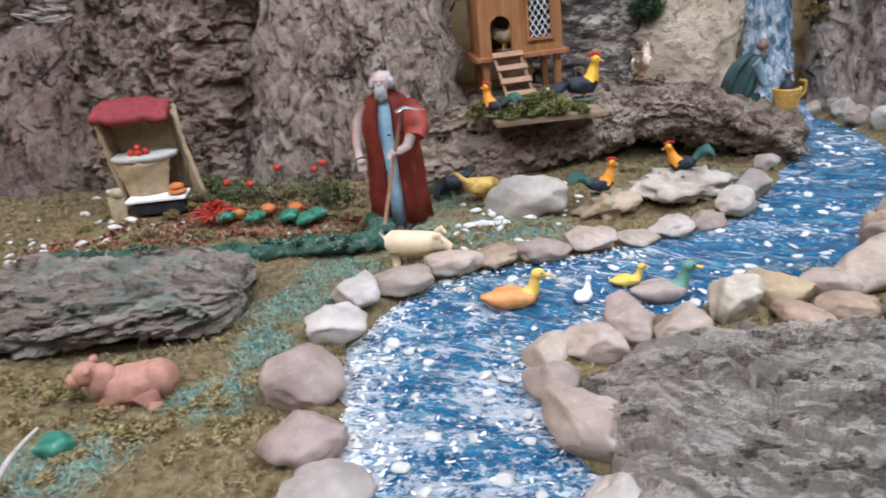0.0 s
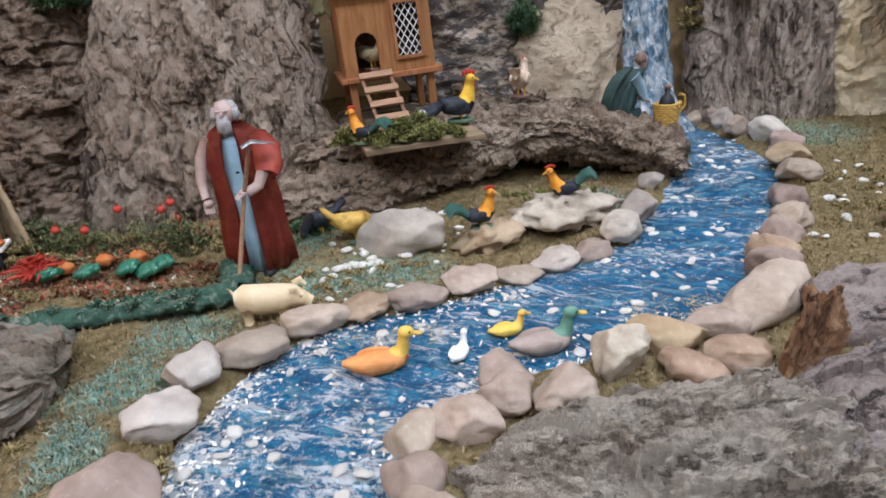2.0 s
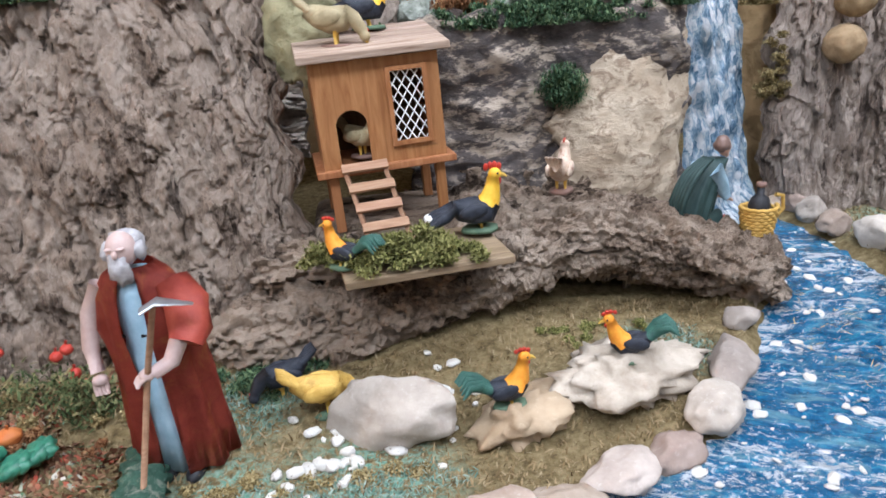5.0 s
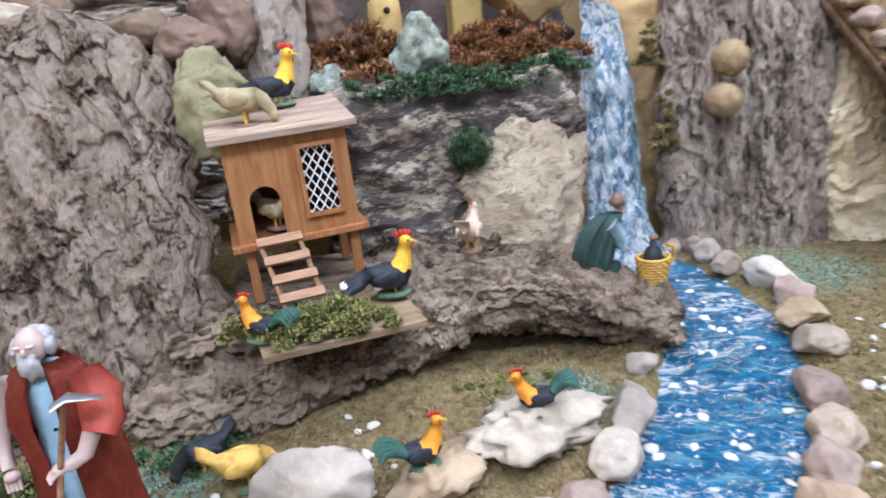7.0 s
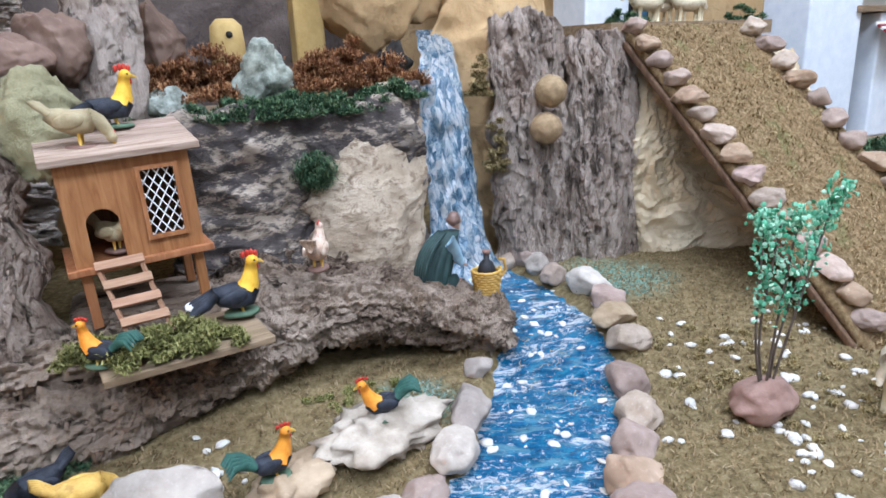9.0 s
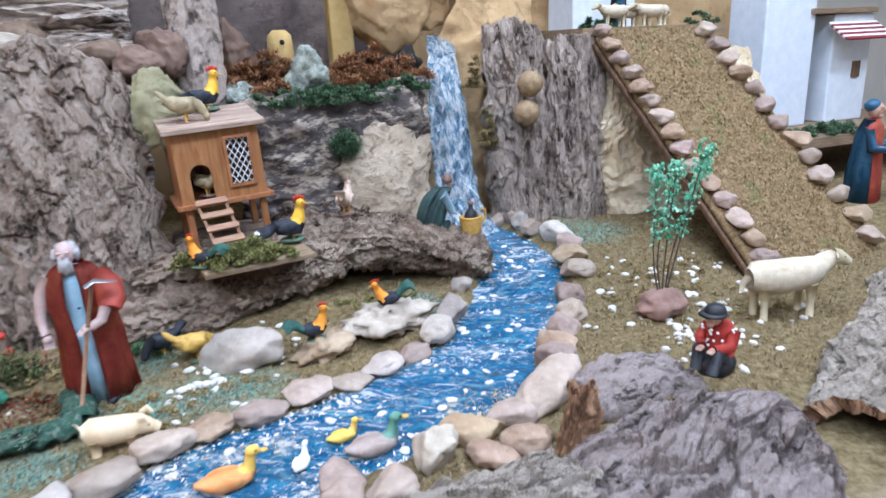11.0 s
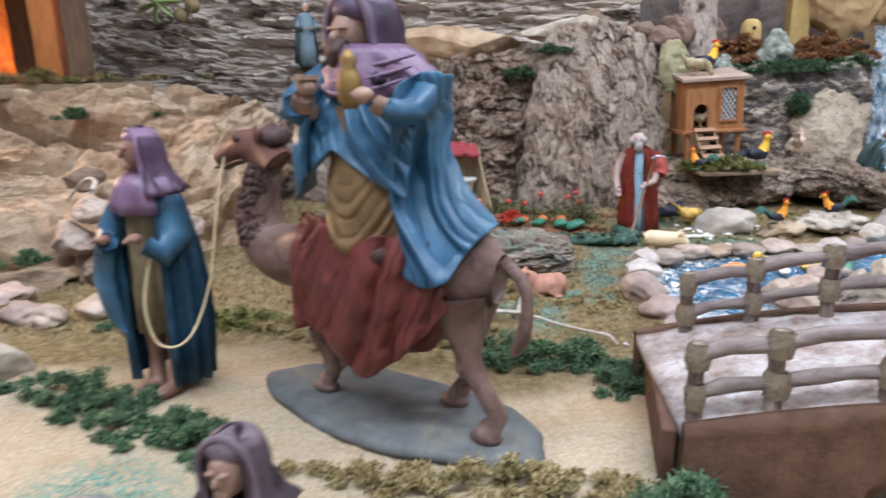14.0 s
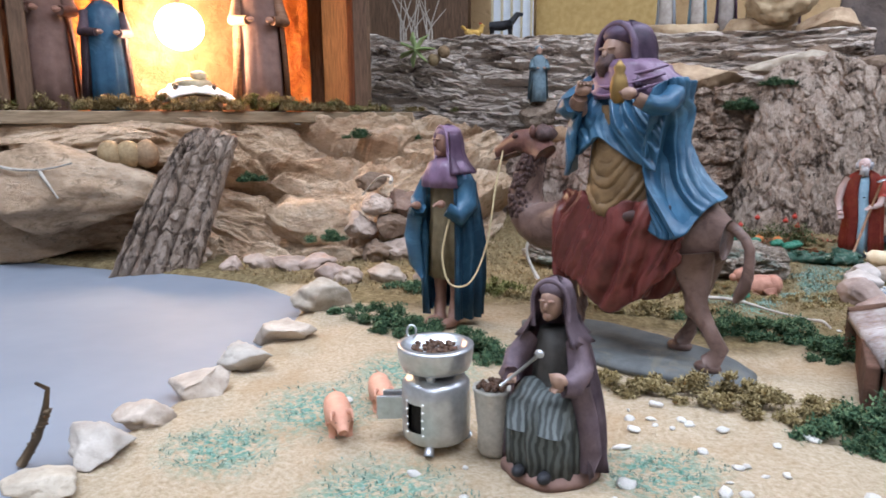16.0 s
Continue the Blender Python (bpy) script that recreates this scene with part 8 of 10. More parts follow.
def hen_mesh(body, wing, base, pecking=False):
    bm = bmesh.new()
    loft(bm, [(0, 0, 0, 0.014, 0.011, 0.05, 4, 0), (0, 0, 0.003, 0.013, 0.010, 0.05, 4, 0)], 24, 4)
    for s in (-1, 1):
        tube(bm, [(0, s * 0.004, 0.002), (0, s * 0.004, 0.014)], [0.0012, 0.002], 6, 5)
    tube(bm, [(-0.024, 0, 0.030), (-0.015, 0, 0.026), (-0.004, 0, 0.022), (0.007, 0, 0.023), (0.014, 0, 0.027)], [(0.003, 0.005), (0.008, 0.009), (0.0115, 0.011), (0.0105, 0.0105), (0.006, 0.007)], 16, 0)
    for s in (-1, 1):
        ball(bm, (-0.005, s * 0.010, 0.024), (0.013, 0.003, 0.007), 1, 2, Matrix.Rotation(radians(-10), 4, "Y"))
    nk = [(0.008, 0, 0.026), (0.016, 0, 0.022), (0.022, 0, 0.013), (0.024, 0, 0.008)] if pecking else [(0.008, 0, 0.025), (0.014, 0, 0.032), (0.016, 0, 0.039), (0.017, 0, 0.043)]
    tube(bm, nk, [0.008, 0.0065, 0.005, 0.004], 12, 0)
    e = V(nk[-1])
    d = V(0.3, 0, -1).normalized() if pecking else V(1, 0, -0.15)
    ball(bm, e, 0.0047, 0, 2)
    tube(bm, [e + d * 0.004, e + d * 0.008], [0.0018, 0.0004], 6, 5)
    for k in range(3):
        ball(bm, e + V(-0.001 - 0.0025 * k + (0.003 if pecking else 0), 0, 0.0045), (0.0018, 0.0010, 0.0022), 3, 1)
    for k in range(5):
        tube(bm, [(-0.020, (k - 2) * 0.0018, 0.030), (-0.029, (k - 2) * 0.003, 0.038), (-0.033, (k - 2) * 0.0036, 0.041)], [(0.002, 0.003), (0.002, 0.003), (0.0008, 0.001)], 6, 1)
    me = bpy.data.meshes.new("hen_figurine")
    bm.normal_update()
    bm.to_mesh(me)
    bm.free()
    for m in (body, wing, wing, COMB_RED, base, BEAK, DARK_PAINT):
        me.materials.append(m)
    me.polygons.foreach_set("use_smooth", [True] * len(me.polygons))
    return me


def bird(name, me, x, y, z, yaw, size, label, category, tilt=0.0):
    ob = new(name, me)
    ob.matrix_basis = pose(x, y, z, 0, tilt, yaw) @ Matrix.Diagonal((size, size, size, 1))
    return tagged(ob, label, category, "farmyard birds")


BLACK_COCK = rooster_mesh(YELLOW_NECK, BLACK_FEATHER, BLACK_FEATHER, BASE_GREEN, 1.05, 1.0, -0.012)
TIPPED_COCK = rooster_mesh(YELLOW_NECK, BLACK_FEATHER, BLACK_FEATHER, BASE_GREEN, 1.15, 1.0, -0.010, WHITE_PAINT)
ORANGE_COCK = rooster_mesh(ORANGE_NECK, BLACK_FEATHER, GREEN_FEATHER, BASE_GREEN, 0.85, 0.7, 0.016)
bird("rooster_figurine", TIPPED_COCK, 0.178, 0.838, 0.104, 0, 1.05, "black rooster figurine with a yellow neck and white tail tip", "rooster")
bird("rooster_figurine", BLACK_COCK, 0.106, 0.928, 0.263, 8, 1.0, "black rooster figurine with a yellow neck on the roof", "rooster")
bird("rooster_figurine", ORANGE_COCK, 0.066, 0.796, 0.100, 150, 0.75, "small black rooster figurine with an orange neck in moss", "rooster")
bird("rooster_figurine", ORANGE_COCK, 0.168, 0.700, 0.026, 5, 0.80, "black rooster figurine with an orange neck and green tail", "rooster")
bird("rooster_figurine", ORANGE_COCK, 0.262, 0.722, 0.036, 165, 0.78, "black rooster figurine with an orange neck on a cream rock", "rooster", 12)
bird("hen_figurine", hen_mesh(HEN_SPECKLED, HEN_SPECKLED, BASE_BROWN), 0.262, 0.886, 0.116, 60, 0.92, "white and red-brown hen figurine on the bark ledge", "hen")
bird("hen_figurine", hen_mesh(HEN_TAWNY, HEN_TAWNY, BASE_BROWN), 0.090, 0.885, 0.163, -40, 0.78, "tawny hen figurine in the doorway of the hen house", "hen")
bird("hen_figurine", hen_mesh(HEN_STRAW, HEN_STRAW, BASE_BROWN, True), 0.078, 0.885, 0.252, -10, 0.95, "cream hen figurine pecking on the hen house roof", "hen")
bird("hen_figurine", hen_mesh(HEN_GOLD, HEN_GOLD, BASE_GREEN, True), 0.046, 0.738, 0.014, 10, 0.95, "golden hen figurine pecking near a grey rock", "hen")
bird("hen_figurine", hen_mesh(BLACK_FEATHER, BLACK_FEATHER, BASE_GREEN, True), 0.012, 0.766, 0.014, 200, 0.85, "dark hen figurine pecking at the log", "hen")


def duck_mesh(body, neck, chest, beak=None):
    bm = bmesh.new()
    tube(bm, [(-0.034, 0, 0.012), (-0.024, 0, 0.010), (-0.010, 0, 0.007), (0.006, 0, 0.007), (0.016, 0, 0.009), (0.021, 0, 0.012)], [(0.003, 0.002), (0.009, 0.006), (0.0135, 0.009), (0.0125, 0.009), (0.009, 0.0075), (0.004, 0.004)], 18, 0)
    for s in (-1, 1):
        ball(bm, (-0.006, s * 0.0115, 0.010), (0.016, 0.003, 0.0065), 2, 2)
    tube(bm, [(0.012, 0, 0.010), (0.018, 0, 0.017), (0.019, 0, 0.025), (0.021, 0, 0.030)], [0.0085, 0.006, 0.0047, 0.0045], 12, 1)
    ball(bm, (0.022, 0, 0.031), (0.0072, 0.0057, 0.0058), 1, 2)
    tube(bm, [(0.027, 0, 0.030), (0.032, 0, 0.0285), (0.036, 0, 0.0285)], [(0.0034, 0.002), (0.0036, 0.0015), (0.0024, 0.0008)], 8, 3)
    for s in (-1, 1):
        ball(bm, (0.0245, s * 0.005, 0.033), 0.0010, 4, 1)
    me = bpy.data.meshes.new("duck_figurine")
    bm.normal_update()
    bm.to_mesh(me)
    bm.free()
    for m in (body, neck, chest, beak or BEAK, DARK_PAINT):
        me.materials.append(m)
    me.polygons.foreach_set("use_smooth", [True] * len(me.polygons))
    return me


def swim(me, x, y, yaw, size, label):
    ob = new("duck_figurine", me)
    ob.matrix_basis = pose(x, y, float(rise(y)) + 0.001, 0, 0, yaw) @ Matrix.Diagonal((size, size, size, 1))
    return tagged(ob, label, "duck", "ducks on the stream")


swim(duck_mesh(DUCK_ORANGE, DUCK_YELLOW, DUCK_ORANGE), 0.054, 0.512, 4, 0.84, "orange and yellow duck figurine on the blue stream")
swim(duck_mesh(DUCK_YELLOW, DUCK_YELLOW, DUCK_YELLOW), 0.152, 0.535, 8, 0.5, "small yellow duckling figurine on the blue stream")
swim(duck_mesh(DUCK_BROWN, DUCK_GREEN, DUCK_BROWN), 0.172, 0.505, 6, 0.86, "brown drake figurine with a green neck")
swim(duck_mesh(WHITE_PAINT, WHITE_PAINT, WHITE_PAINT), 0.110, 0.514, 60, 0.46, "small white duck figurine on the blue stream")


def pig_mesh(skin):
    bm = bmesh.new()
    tube(bm, [(-0.030, 0, 0.022), (-0.024, 0, 0.022), (-0.008, 0, 0.020), (0.010, 0, 0.020), (0.020, 0, 0.021), (0.030, 0, 0.017), (0.036, 0, 0.014)],
         [(0.006, 0.007), (0.0125, 0.0125), (0.0145, 0.0135), (0.0135, 0.0125), (0.0105, 0.0105), (0.0065, 0.0065), (0.0048, 0.0045)], 18, 0)
    for x in (-0.020, 0.012):
        for s in (-1, 1):
            tube(bm, [(x, s * 0.008, 0.016), (x + 0.001, s * 0.008, 0.006), (x + 0.001, s * 0.008, 0.0)], [0.0058, 0.0042, 0.0044], 9, 0)
    for s in (-1, 1):
        tube(bm, [(0.020, s * 0.007, 0.029), (0.026, s * 0.010, 0.031), (0.031, s * 0.011, 0.026)], [(0.002, 0.003), (0.0014, 0.004), (0.0006, 0.001)], 8, 0)
        ball(bm, (0.028, s * 0.006, 0.022), 0.0010, 1, 1)
    tube(bm, [(-0.030, 0, 0.026), (-0.034, 0.002, 0.030), (-0.035, -0.001, 0.033)], [0.0014, 0.001, 0.0006], 6, 0)
    me = bpy.data.meshes.new("pig_figurine")
    bm.normal_update()
    bm.to_mesh(me)
    bm.free()
    for m in (skin, DARK_PAINT):
        me.materials.append(m)
    me.polygons.foreach_set("use_smooth", [True] * len(me.polygons))
    return me


def beast(name, me, x, y, yaw, size, label, category, z=None, group=""):
    ob = new(name, me)
    ob.matrix_basis = pose(x, y, (ground_z(x, y) if z is None else z) - 0.0005, 0, 0, yaw) @ Matrix.Diagonal((size, size, size, 1))
    return tagged(ob, label, category, group)


beast("pig_figurine", pig_mesh(PORK_PALE), -0.028, 0.602, -6, 0.92, "cream-coloured pig figurine at the stream's bank", "pig")
PINK_PIG = pig_mesh(PORK)
beast("pig_figurine", PINK_PIG, -0.526, -0.148, -52, 0.72, "pink pig figurine on sand beside the tin oven", "pig", None, "pink pigs")
beast("pig_figurine", PINK_PIG, -0.516, -0.098, -55, 0.68, "pink pig figurine on sand beside the tin oven", "pig", None, "pink pigs")


def build_calf():
    bm = bmesh.new()
    ball(bm, (-0.006, 0, 0.017), (0.036, 0.020, 0.018), 0, 4, rough=0.10, seed=2, freq=2)
    ball(bm, (-0.026, 0, 0.018), (0.018, 0.018, 0.018), 0, 3, rough=0.08, seed=3, freq=2)
    ball(bm, (0.022, 0.002, 0.025), (0.015, 0.013, 0.016), 0, 3)
    ball(bm, (0.034, 0.004, 0.034), (0.0125, 0.010, 0.011), 0, 3, rough=0.08, seed=4, freq=2)
    ball(bm, (0.045, 0.005, 0.030), (0.0080, 0.0068, 0.0068), 0, 3)
    for s in (-1, 1):
        ball(bm, (0.029, 0.004 + s * 0.011, 0.042), (0.004, 0.006, 0.0035), 0, 2)
        ball(bm, (0.041, 0.005 + s * 0.006, 0.037), 0.0015, 0, 1)
        tube(bm, [(-0.026, s * 0.013, 0.010), (-0.008, s * 0.020, 0.007), (-0.020, s * 0.023, 0.004), (-0.030, s * 0.021, 0.004)], [0.009, 0.008, 0.005, 0.003], 12, 0)
        tube(bm, [(0.010, s * 0.012, 0.012), (0.024, s * 0.015, 0.008), (0.014, s * 0.018, 0.004), (0.004, s * 0.018, 0.004)], [0.008, 0.0065, 0.0045, 0.003], 12, 0)
    figure("calf_figurine", bm, [TERRACOTTA], "terracotta calf figurine lying in the moss", pose(-0.214, 0.408, ground_z(-0.214, 0.408) - 0.003, 0, 0, 190) @ Matrix.Diagonal((0.70, 0.70, 0.80, 1)), "calf")


build_calf()


def sheep_mesh():
    bm = bmesh.new()
    made = []
    tube(bm, [(-0.050, 0, 0.052), (-0.042, 0, 0.053), (-0.015, 0, 0.050), (0.015, 0, 0.052), (0.036, 0, 0.056), (0.046, 0, 0.060)], [(0.010, 0.012), (0.019, 0.019), (0.021, 0.021), (0.020, 0.020), (0.015, 0.016), (0.009, 0.011)], 22, 0,
         shape=lambda i, a: 1 + 0.03 * math.sin(11 * a + 2 * i))
    tube(bm, [(0.036, 0, 0.058), (0.050, 0, 0.066), (0.058, 0, 0.069)], [0.013, 0.011, 0.009], 14, 0)
    tube(bm, [(0.054, 0, 0.072), (0.064, 0, 0.069), (0.076, 0, 0.062), (0.081, 0, 0.060)], [(0.008, 0.009), (0.0085, 0.0085), (0.0055, 0.006), (0.0035, 0.004)], 14, 1)
    for s in (-1, 1):
        tube(bm, [(0.056, s * 0.007, 0.074), (0.052, s * 0.015, 0.071)], [(0.0025, 0.004), (0.0008, 0.0015)], 8, 1)
        ball(bm, (0.067, s * 0.007, 0.070), 0.0013, 2, 1)
        for x in (-0.036, 0.024):
            tube(bm, [(x, s * 0.011, 0.042), (x + 0.001, s * 0.011, 0.022), (x + 0.002, s * 0.011, 0.0)], [0.008, 0.0042, 0.0044], 9, 1)
    tube(bm, [(-0.050, 0, 0.054), (-0.058, 0, 0.046), (-0.058, 0, 0.036)], [0.005, 0.004, 0.002], 8, 0)
    me = bpy.data.meshes.new("sheep_figurine")
    bm.normal_update()
    bm.to_mesh(me)
    bm.free()
    for m in (WOOL, HEN_CREAM, DARK_PAINT):
        me.materials.append(m)
    me.polygons.foreach_set("use_smooth", [True] * len(me.polygons))
    return me


SHEEP = sheep_mesh()
beast("sheep_figurine", SHEEP, 0.692, 0.546, -14, 0.98, "cream woolly sheep figurine standing in the meadow", "sheep")
for x, y, yaw in ((0.815, 1.052, 175), (0.905, 1.062, 165), (0.872, 1.085, 185), (0.94, 1.09, 170)):
    beast("lamb_figurine", SHEEP, x, y, yaw, 0.52, "small white lamb figurine at the top of the ramp", "lamb", 0.3455, "lambs on the terrace")


# ---- chestnut seller's oven and sack ----
def nuts(parent, n, seed, spread, z, lift, size):
    """Chestnuts heaped in a round vessel, a few shapes shared by all of them."""
    rng = random.Random(seed)
    shapes = []
    for k in range(5):
        bm = bmesh.new()
        ball(bm, (0, 0, 0), size, 0, 1, rough=0.3, seed=k + seed)
        me = bpy.data.meshes.new("chestnut")
        bm.to_mesh(me)
        bm.free()
        me.materials.append(CHESTNUT)
        me.polygons.foreach_set("use_smooth", [True] * len(me.polygons))
        shapes.append(me)
    for _ in range(n):
        a, r = rng.uniform(0, 6.28), spread * math.sqrt(rng.random())
        ob = new("chestnut", rng.choice(shapes))
        ob.parent = parent
        ob.matrix_basis = pose(r * math.cos(a), r * math.sin(a) * 0.95, z + rng.uniform(0, lift), rng.uniform(-40, 40), rng.uniform(-40, 40), rng.uniform(0, 360))


def build_oven():
    o = root("chestnut_oven", pose(-0.450, -0.142, ground_z(-0.45, -0.142), 0, 0, 5), "small tin chestnut oven with a pan on top", "oven")
    bm = bmesh.new()
    n, door = 48, []
    zs = [0.006, 0.008, 0.016, 0.036, 0.046, 0.049, 0.052]
    rs = [0.0215, 0.0235, 0.024, 0.024, 0.0235, 0.021, 0.015]
    rows = [[bm.verts.new((r * math.cos(2 * math.pi * k / n), r * math.sin(2 * math.pi * k / n), z)) for k in range(n)] for z, r in zip(zs, rs)]
    for j, (a, b) in enumerate(zip(rows, rows[1:])):
        for k in range(n):
            ang = 360 * (k + 0.5) / n
            if j == 2 and 236 < ang < 262:
                continue
            bm.faces.new((a[k], a[(k + 1) % n], b[(k + 1) % n], b[k]))
    bm.faces.new(rows[0][::-1])
    bm.faces.new(rows[-1])
    part("drum", bm, TIN, o, "", True)
    bm = bmesh.new()
    loft(bm, [(0, 0, 0.010, 0.019, 0.019), (0, 0, 0.045, 0.019, 0.019)], 24)
    part("fire_box", bm, BLACKHOLE, o, "black inside of the oven")
    bm = bmesh.new()
    prof = [(0.017, 0.056), (0.0235, 0.057), (0.0255, 0.062), (0.0265, 0.071), (0.0265, 0.073), (0.0215, 0.0735), (0.019, 0.067), (0.014, 0.065)]
    loft(bm, [(0, 0, z, r, r) for r, z in prof], 48)
    part("pan", bm, TIN, o, "", True)
    nuts(o, 60, 6, 0.0155, 0.068, 0.003, (0.0026, 0.0022, 0.0018))
    for k in range(3):
        a = 2 * math.pi * k / 3 + 0.6
        bm = bmesh.new()
        ball(bm, (0.015 * math.cos(a), 0.015 * math.sin(a), 0.0535), 0.0036, 0, 2)
        part("knob", bm, TIN, o, "", True)
        bm = bmesh.new()
        tube(bm, [(0.019 * math.cos(a), 0.019 * math.sin(a), 0.008), (0.024 * math.cos(a), 0.024 * math.sin(a), 0.001)], [0.003, 0.0035], 8)
        part("foot", bm, TIN, o, "", True)
    for col in (-1, 1):
        for k in range(5):
            a = math.radians(249 + 16 * col)
            bm = bmesh.new()
            ball(bm, (0.0242 * math.cos(a), 0.0242 * math.sin(a), 0.015 + 0.0055 * k), 0.0011, 0, 1)
            part("rivet", bm, WHITE_PAINT, o)
    bm = bmesh.new()
    box(bm, (-0.031, -0.008, 0.026), (0.020, 0.003, 0.017), Matrix.Rotation(radians(18), 4, "Z"), bevel=0.0008)
    box(bm, (-0.031, 0.004, 0.026), (0.020, 0.003, 0.017), Matrix.Rotation(radians(18), 4, "Z"), bevel=0.0008)
    box(bm, (-0.032, -0.002, 0.0185), (0.020, 0.013, 0.002), Matrix.Rotation(radians(18), 4, "Z"))
    part("fuel_tray", bm, TIN, o)
    bm = bmesh.new()
    tube(bm, [(-0.021 + 0.0035 * math.cos(a), 0.010 + 0.001 * math.sin(a), 0.077 + 0.0045 * math.sin(a)) for a in [2 * math.pi * k / 14 for k in range(15)]], 0.0008, 5, caps=False)
    part("ring_handle", bm, TIN, o, "", True)


build_oven()


def build_sack():
    s = root("sack", pose(-0.409, -0.140, ground_z(-0.409, -0.14), 0, 0, 0), "grey cloth sack full of dark chestnuts", "sack")
    bm = bmesh.new()
    loft(bm, [(0, 0, 0.0, 0.0085, 0.007, 0.03, 5, 0), (0, 0, 0.004, 0.0108, 0.0095, 0.04, 5, 0), (0.001, 0, 0.020, 0.0118, 0.0105, 0.05, 5, 0.4), (0, 0, 0.038, 0.0125, 0.0112, 0.04, 5, 0.9), (0, 0, 0.046, 0.0132, 0.0118, 0.05, 7, 0),
              (0, 0, 0.049, 0.0142, 0.0127, 0.05, 7, 0.2), (0, 0, 0.0475, 0.0112, 0.0100, 0.03, 7, 0)], 30)
    part("cloth", bm, SACKCLOTH, s, "", True)
    nuts(s, 45, 8, 0.0105, 0.0490, 0.0025, (0.0024, 0.0020, 0.0017))


build_sack()


# ---- kitchen garden and market stall ----
def build_stall():
    s = root("market_stall", pose(-0.346, 0.800, ground_z(-0.346, 0.80), 0, 0, 8), "cork market stall with a red awning and fruit", "market stall")

    def cork(name, low, high, nu, nv, label="", thick=0.005):
        bm = bmesh.new()
        sheet(bm, low, high, nu, nv, lambda a, b: 0.0022 * fbm(V(a * 70, b * 70, 3), 4), 0.0, thick, 0.003, 2.0)
        part(name, bm, STALL_WOOD, s, label, True)
    # tall back, leaning sides, the one flaring out at its foot
    cork("back", [(-0.026, 0.026, 0.0), (0.0, 0.028, 0.0), (0.030, 0.026, 0.0)], [(-0.037, 0.020, 0.116), (0.0, 0.024, 0.118), (0.036, 0.020, 0.114)], 14, 22)
    cork("side", [(-0.024, -0.012, 0.0), (-0.025, 0.006, 0.0), (-0.026, 0.026, 0.0)], [(-0.038, -0.012, 0.112), (-0.038, 0.004, 0.114), (-0.037, 0.022, 0.116)], 10, 22)
    cork("side", [(0.030, 0.026, 0.0), (0.046, 0.006, 0.0), (0.062, -0.016, 0.0)], [(0.036, 0.022, 0.114), (0.037, 0.016, 0.112), (0.037, 0.008, 0.108)], 14, 24)
    # rounded front below the counter
    cork("front", [(-0.020, -0.014, 0.012), (-0.002, -0.022, 0.012), (0.022, -0.014, 0.012)], [(-0.033, -0.012, 0.058), (-0.002, -0.026, 0.056), (0.031, -0.012, 0.058)], 16, 14, "olive-brown curved front")
    bm = bmesh.new()
    loft(bm, [(-0.001, 0.004, 0.057, 0.037, 0.028, 0.02, 5, 0), (-0.001, 0.004, 0.0615, 0.039, 0.030, 0.03, 5, 0.2), (-0.001, 0.004, 0.064, 0.037, 0.028, 0.03, 5, 0.4)], 36)
    part("counter", bm, SACKCLOTH, s, "pale worn counter", True)
    bm = bmesh.new()
    box(bm, (0.012, -0.022, 0.016), (0.066, 0.034, 0.004), bevel=0.001)
    part("shelf", bm, WHITE_PAINT, s, "white base shelf")
    bm = bmesh.new()
    box(bm, (0.014, -0.022, 0.006), (0.056, 0.028, 0.014), bevel=0.001)
    part("plinth", bm, DARK_PAINT, s, "dark plinth")
    bm = bmesh.new()
    sheet(bm, [(-0.042, -0.022, 0.112), (-0.014, -0.026, 0.108), (0.012, -0.025, 0.109), (0.040, -0.020, 0.106)], [(-0.040, 0.024, 0.122), (-0.012, 0.026, 0.126), (0.012, 0.026, 0.124), (0.038, 0.024, 0.120)], 26, 14,
          lambda a, b: 0.0022 * math.sin(a * 260) + 0.003 * fbm(V(a * 90, b * 90, 2), 3), 0.004, 0.007, 0.003)
    part("awning", bm, AWNING, s, "dull red padded awning", True)
    for k, (x, y, z, m) in enumerate(((-0.010, -0.010, 0.0670, FRUIT_RED), (-0.001, -0.013, 0.0670, FRUIT_RED), (0.006, -0.008, 0.0675, FRUIT_RED), (-0.003, -0.006, 0.072, FRUIT_RED))):
        bm = bmesh.new()
        ball(bm, (x, y, z), 0.0045, 0, 2, rough=0.12, seed=k)
        part("fruit", bm, m, s, "", True)
    for z, r in ((0.0215, 0.0105), (0.0275, 0.0085)):
        bm = bmesh.new()
        ball(bm, (0.036, -0.028, z), (r, r * 0.9, 0.0042), 0, 3, rough=0.1, seed=7)
        part("loaf", bm, FRUIT_ORANGE, s, "orange-brown round loaf", True)


build_stall()


def veg(name, x, y, r, material, label, category, z=0.012, squash=0.75, ribs=0, rough=0.15):
    bm = bmesh.new()
    made = ball(bm, (0, 0, r * squash), (r, r, r * squash), 0, 3, rough=rough, seed=int(x * 999), freq=2.2)
    if ribs:
        for v in made:
            a = math.atan2(v.co.y, v.co.x)
            k = 1 - 0.10 * abs(math.sin(a * ribs / 2))
            v.co.x, v.co.y = v.co.x * k, v.co.y * k
    tube(bm, [(0, 0, 2 * r * squash - 0.001), (0.001, 0, 2 * r * squash + 0.003)], 0.001, 5)
    return thing(name, bm, material, label, category, "garden crops", "", pose(x, y, ground_z(x, y) + z - 0.008))


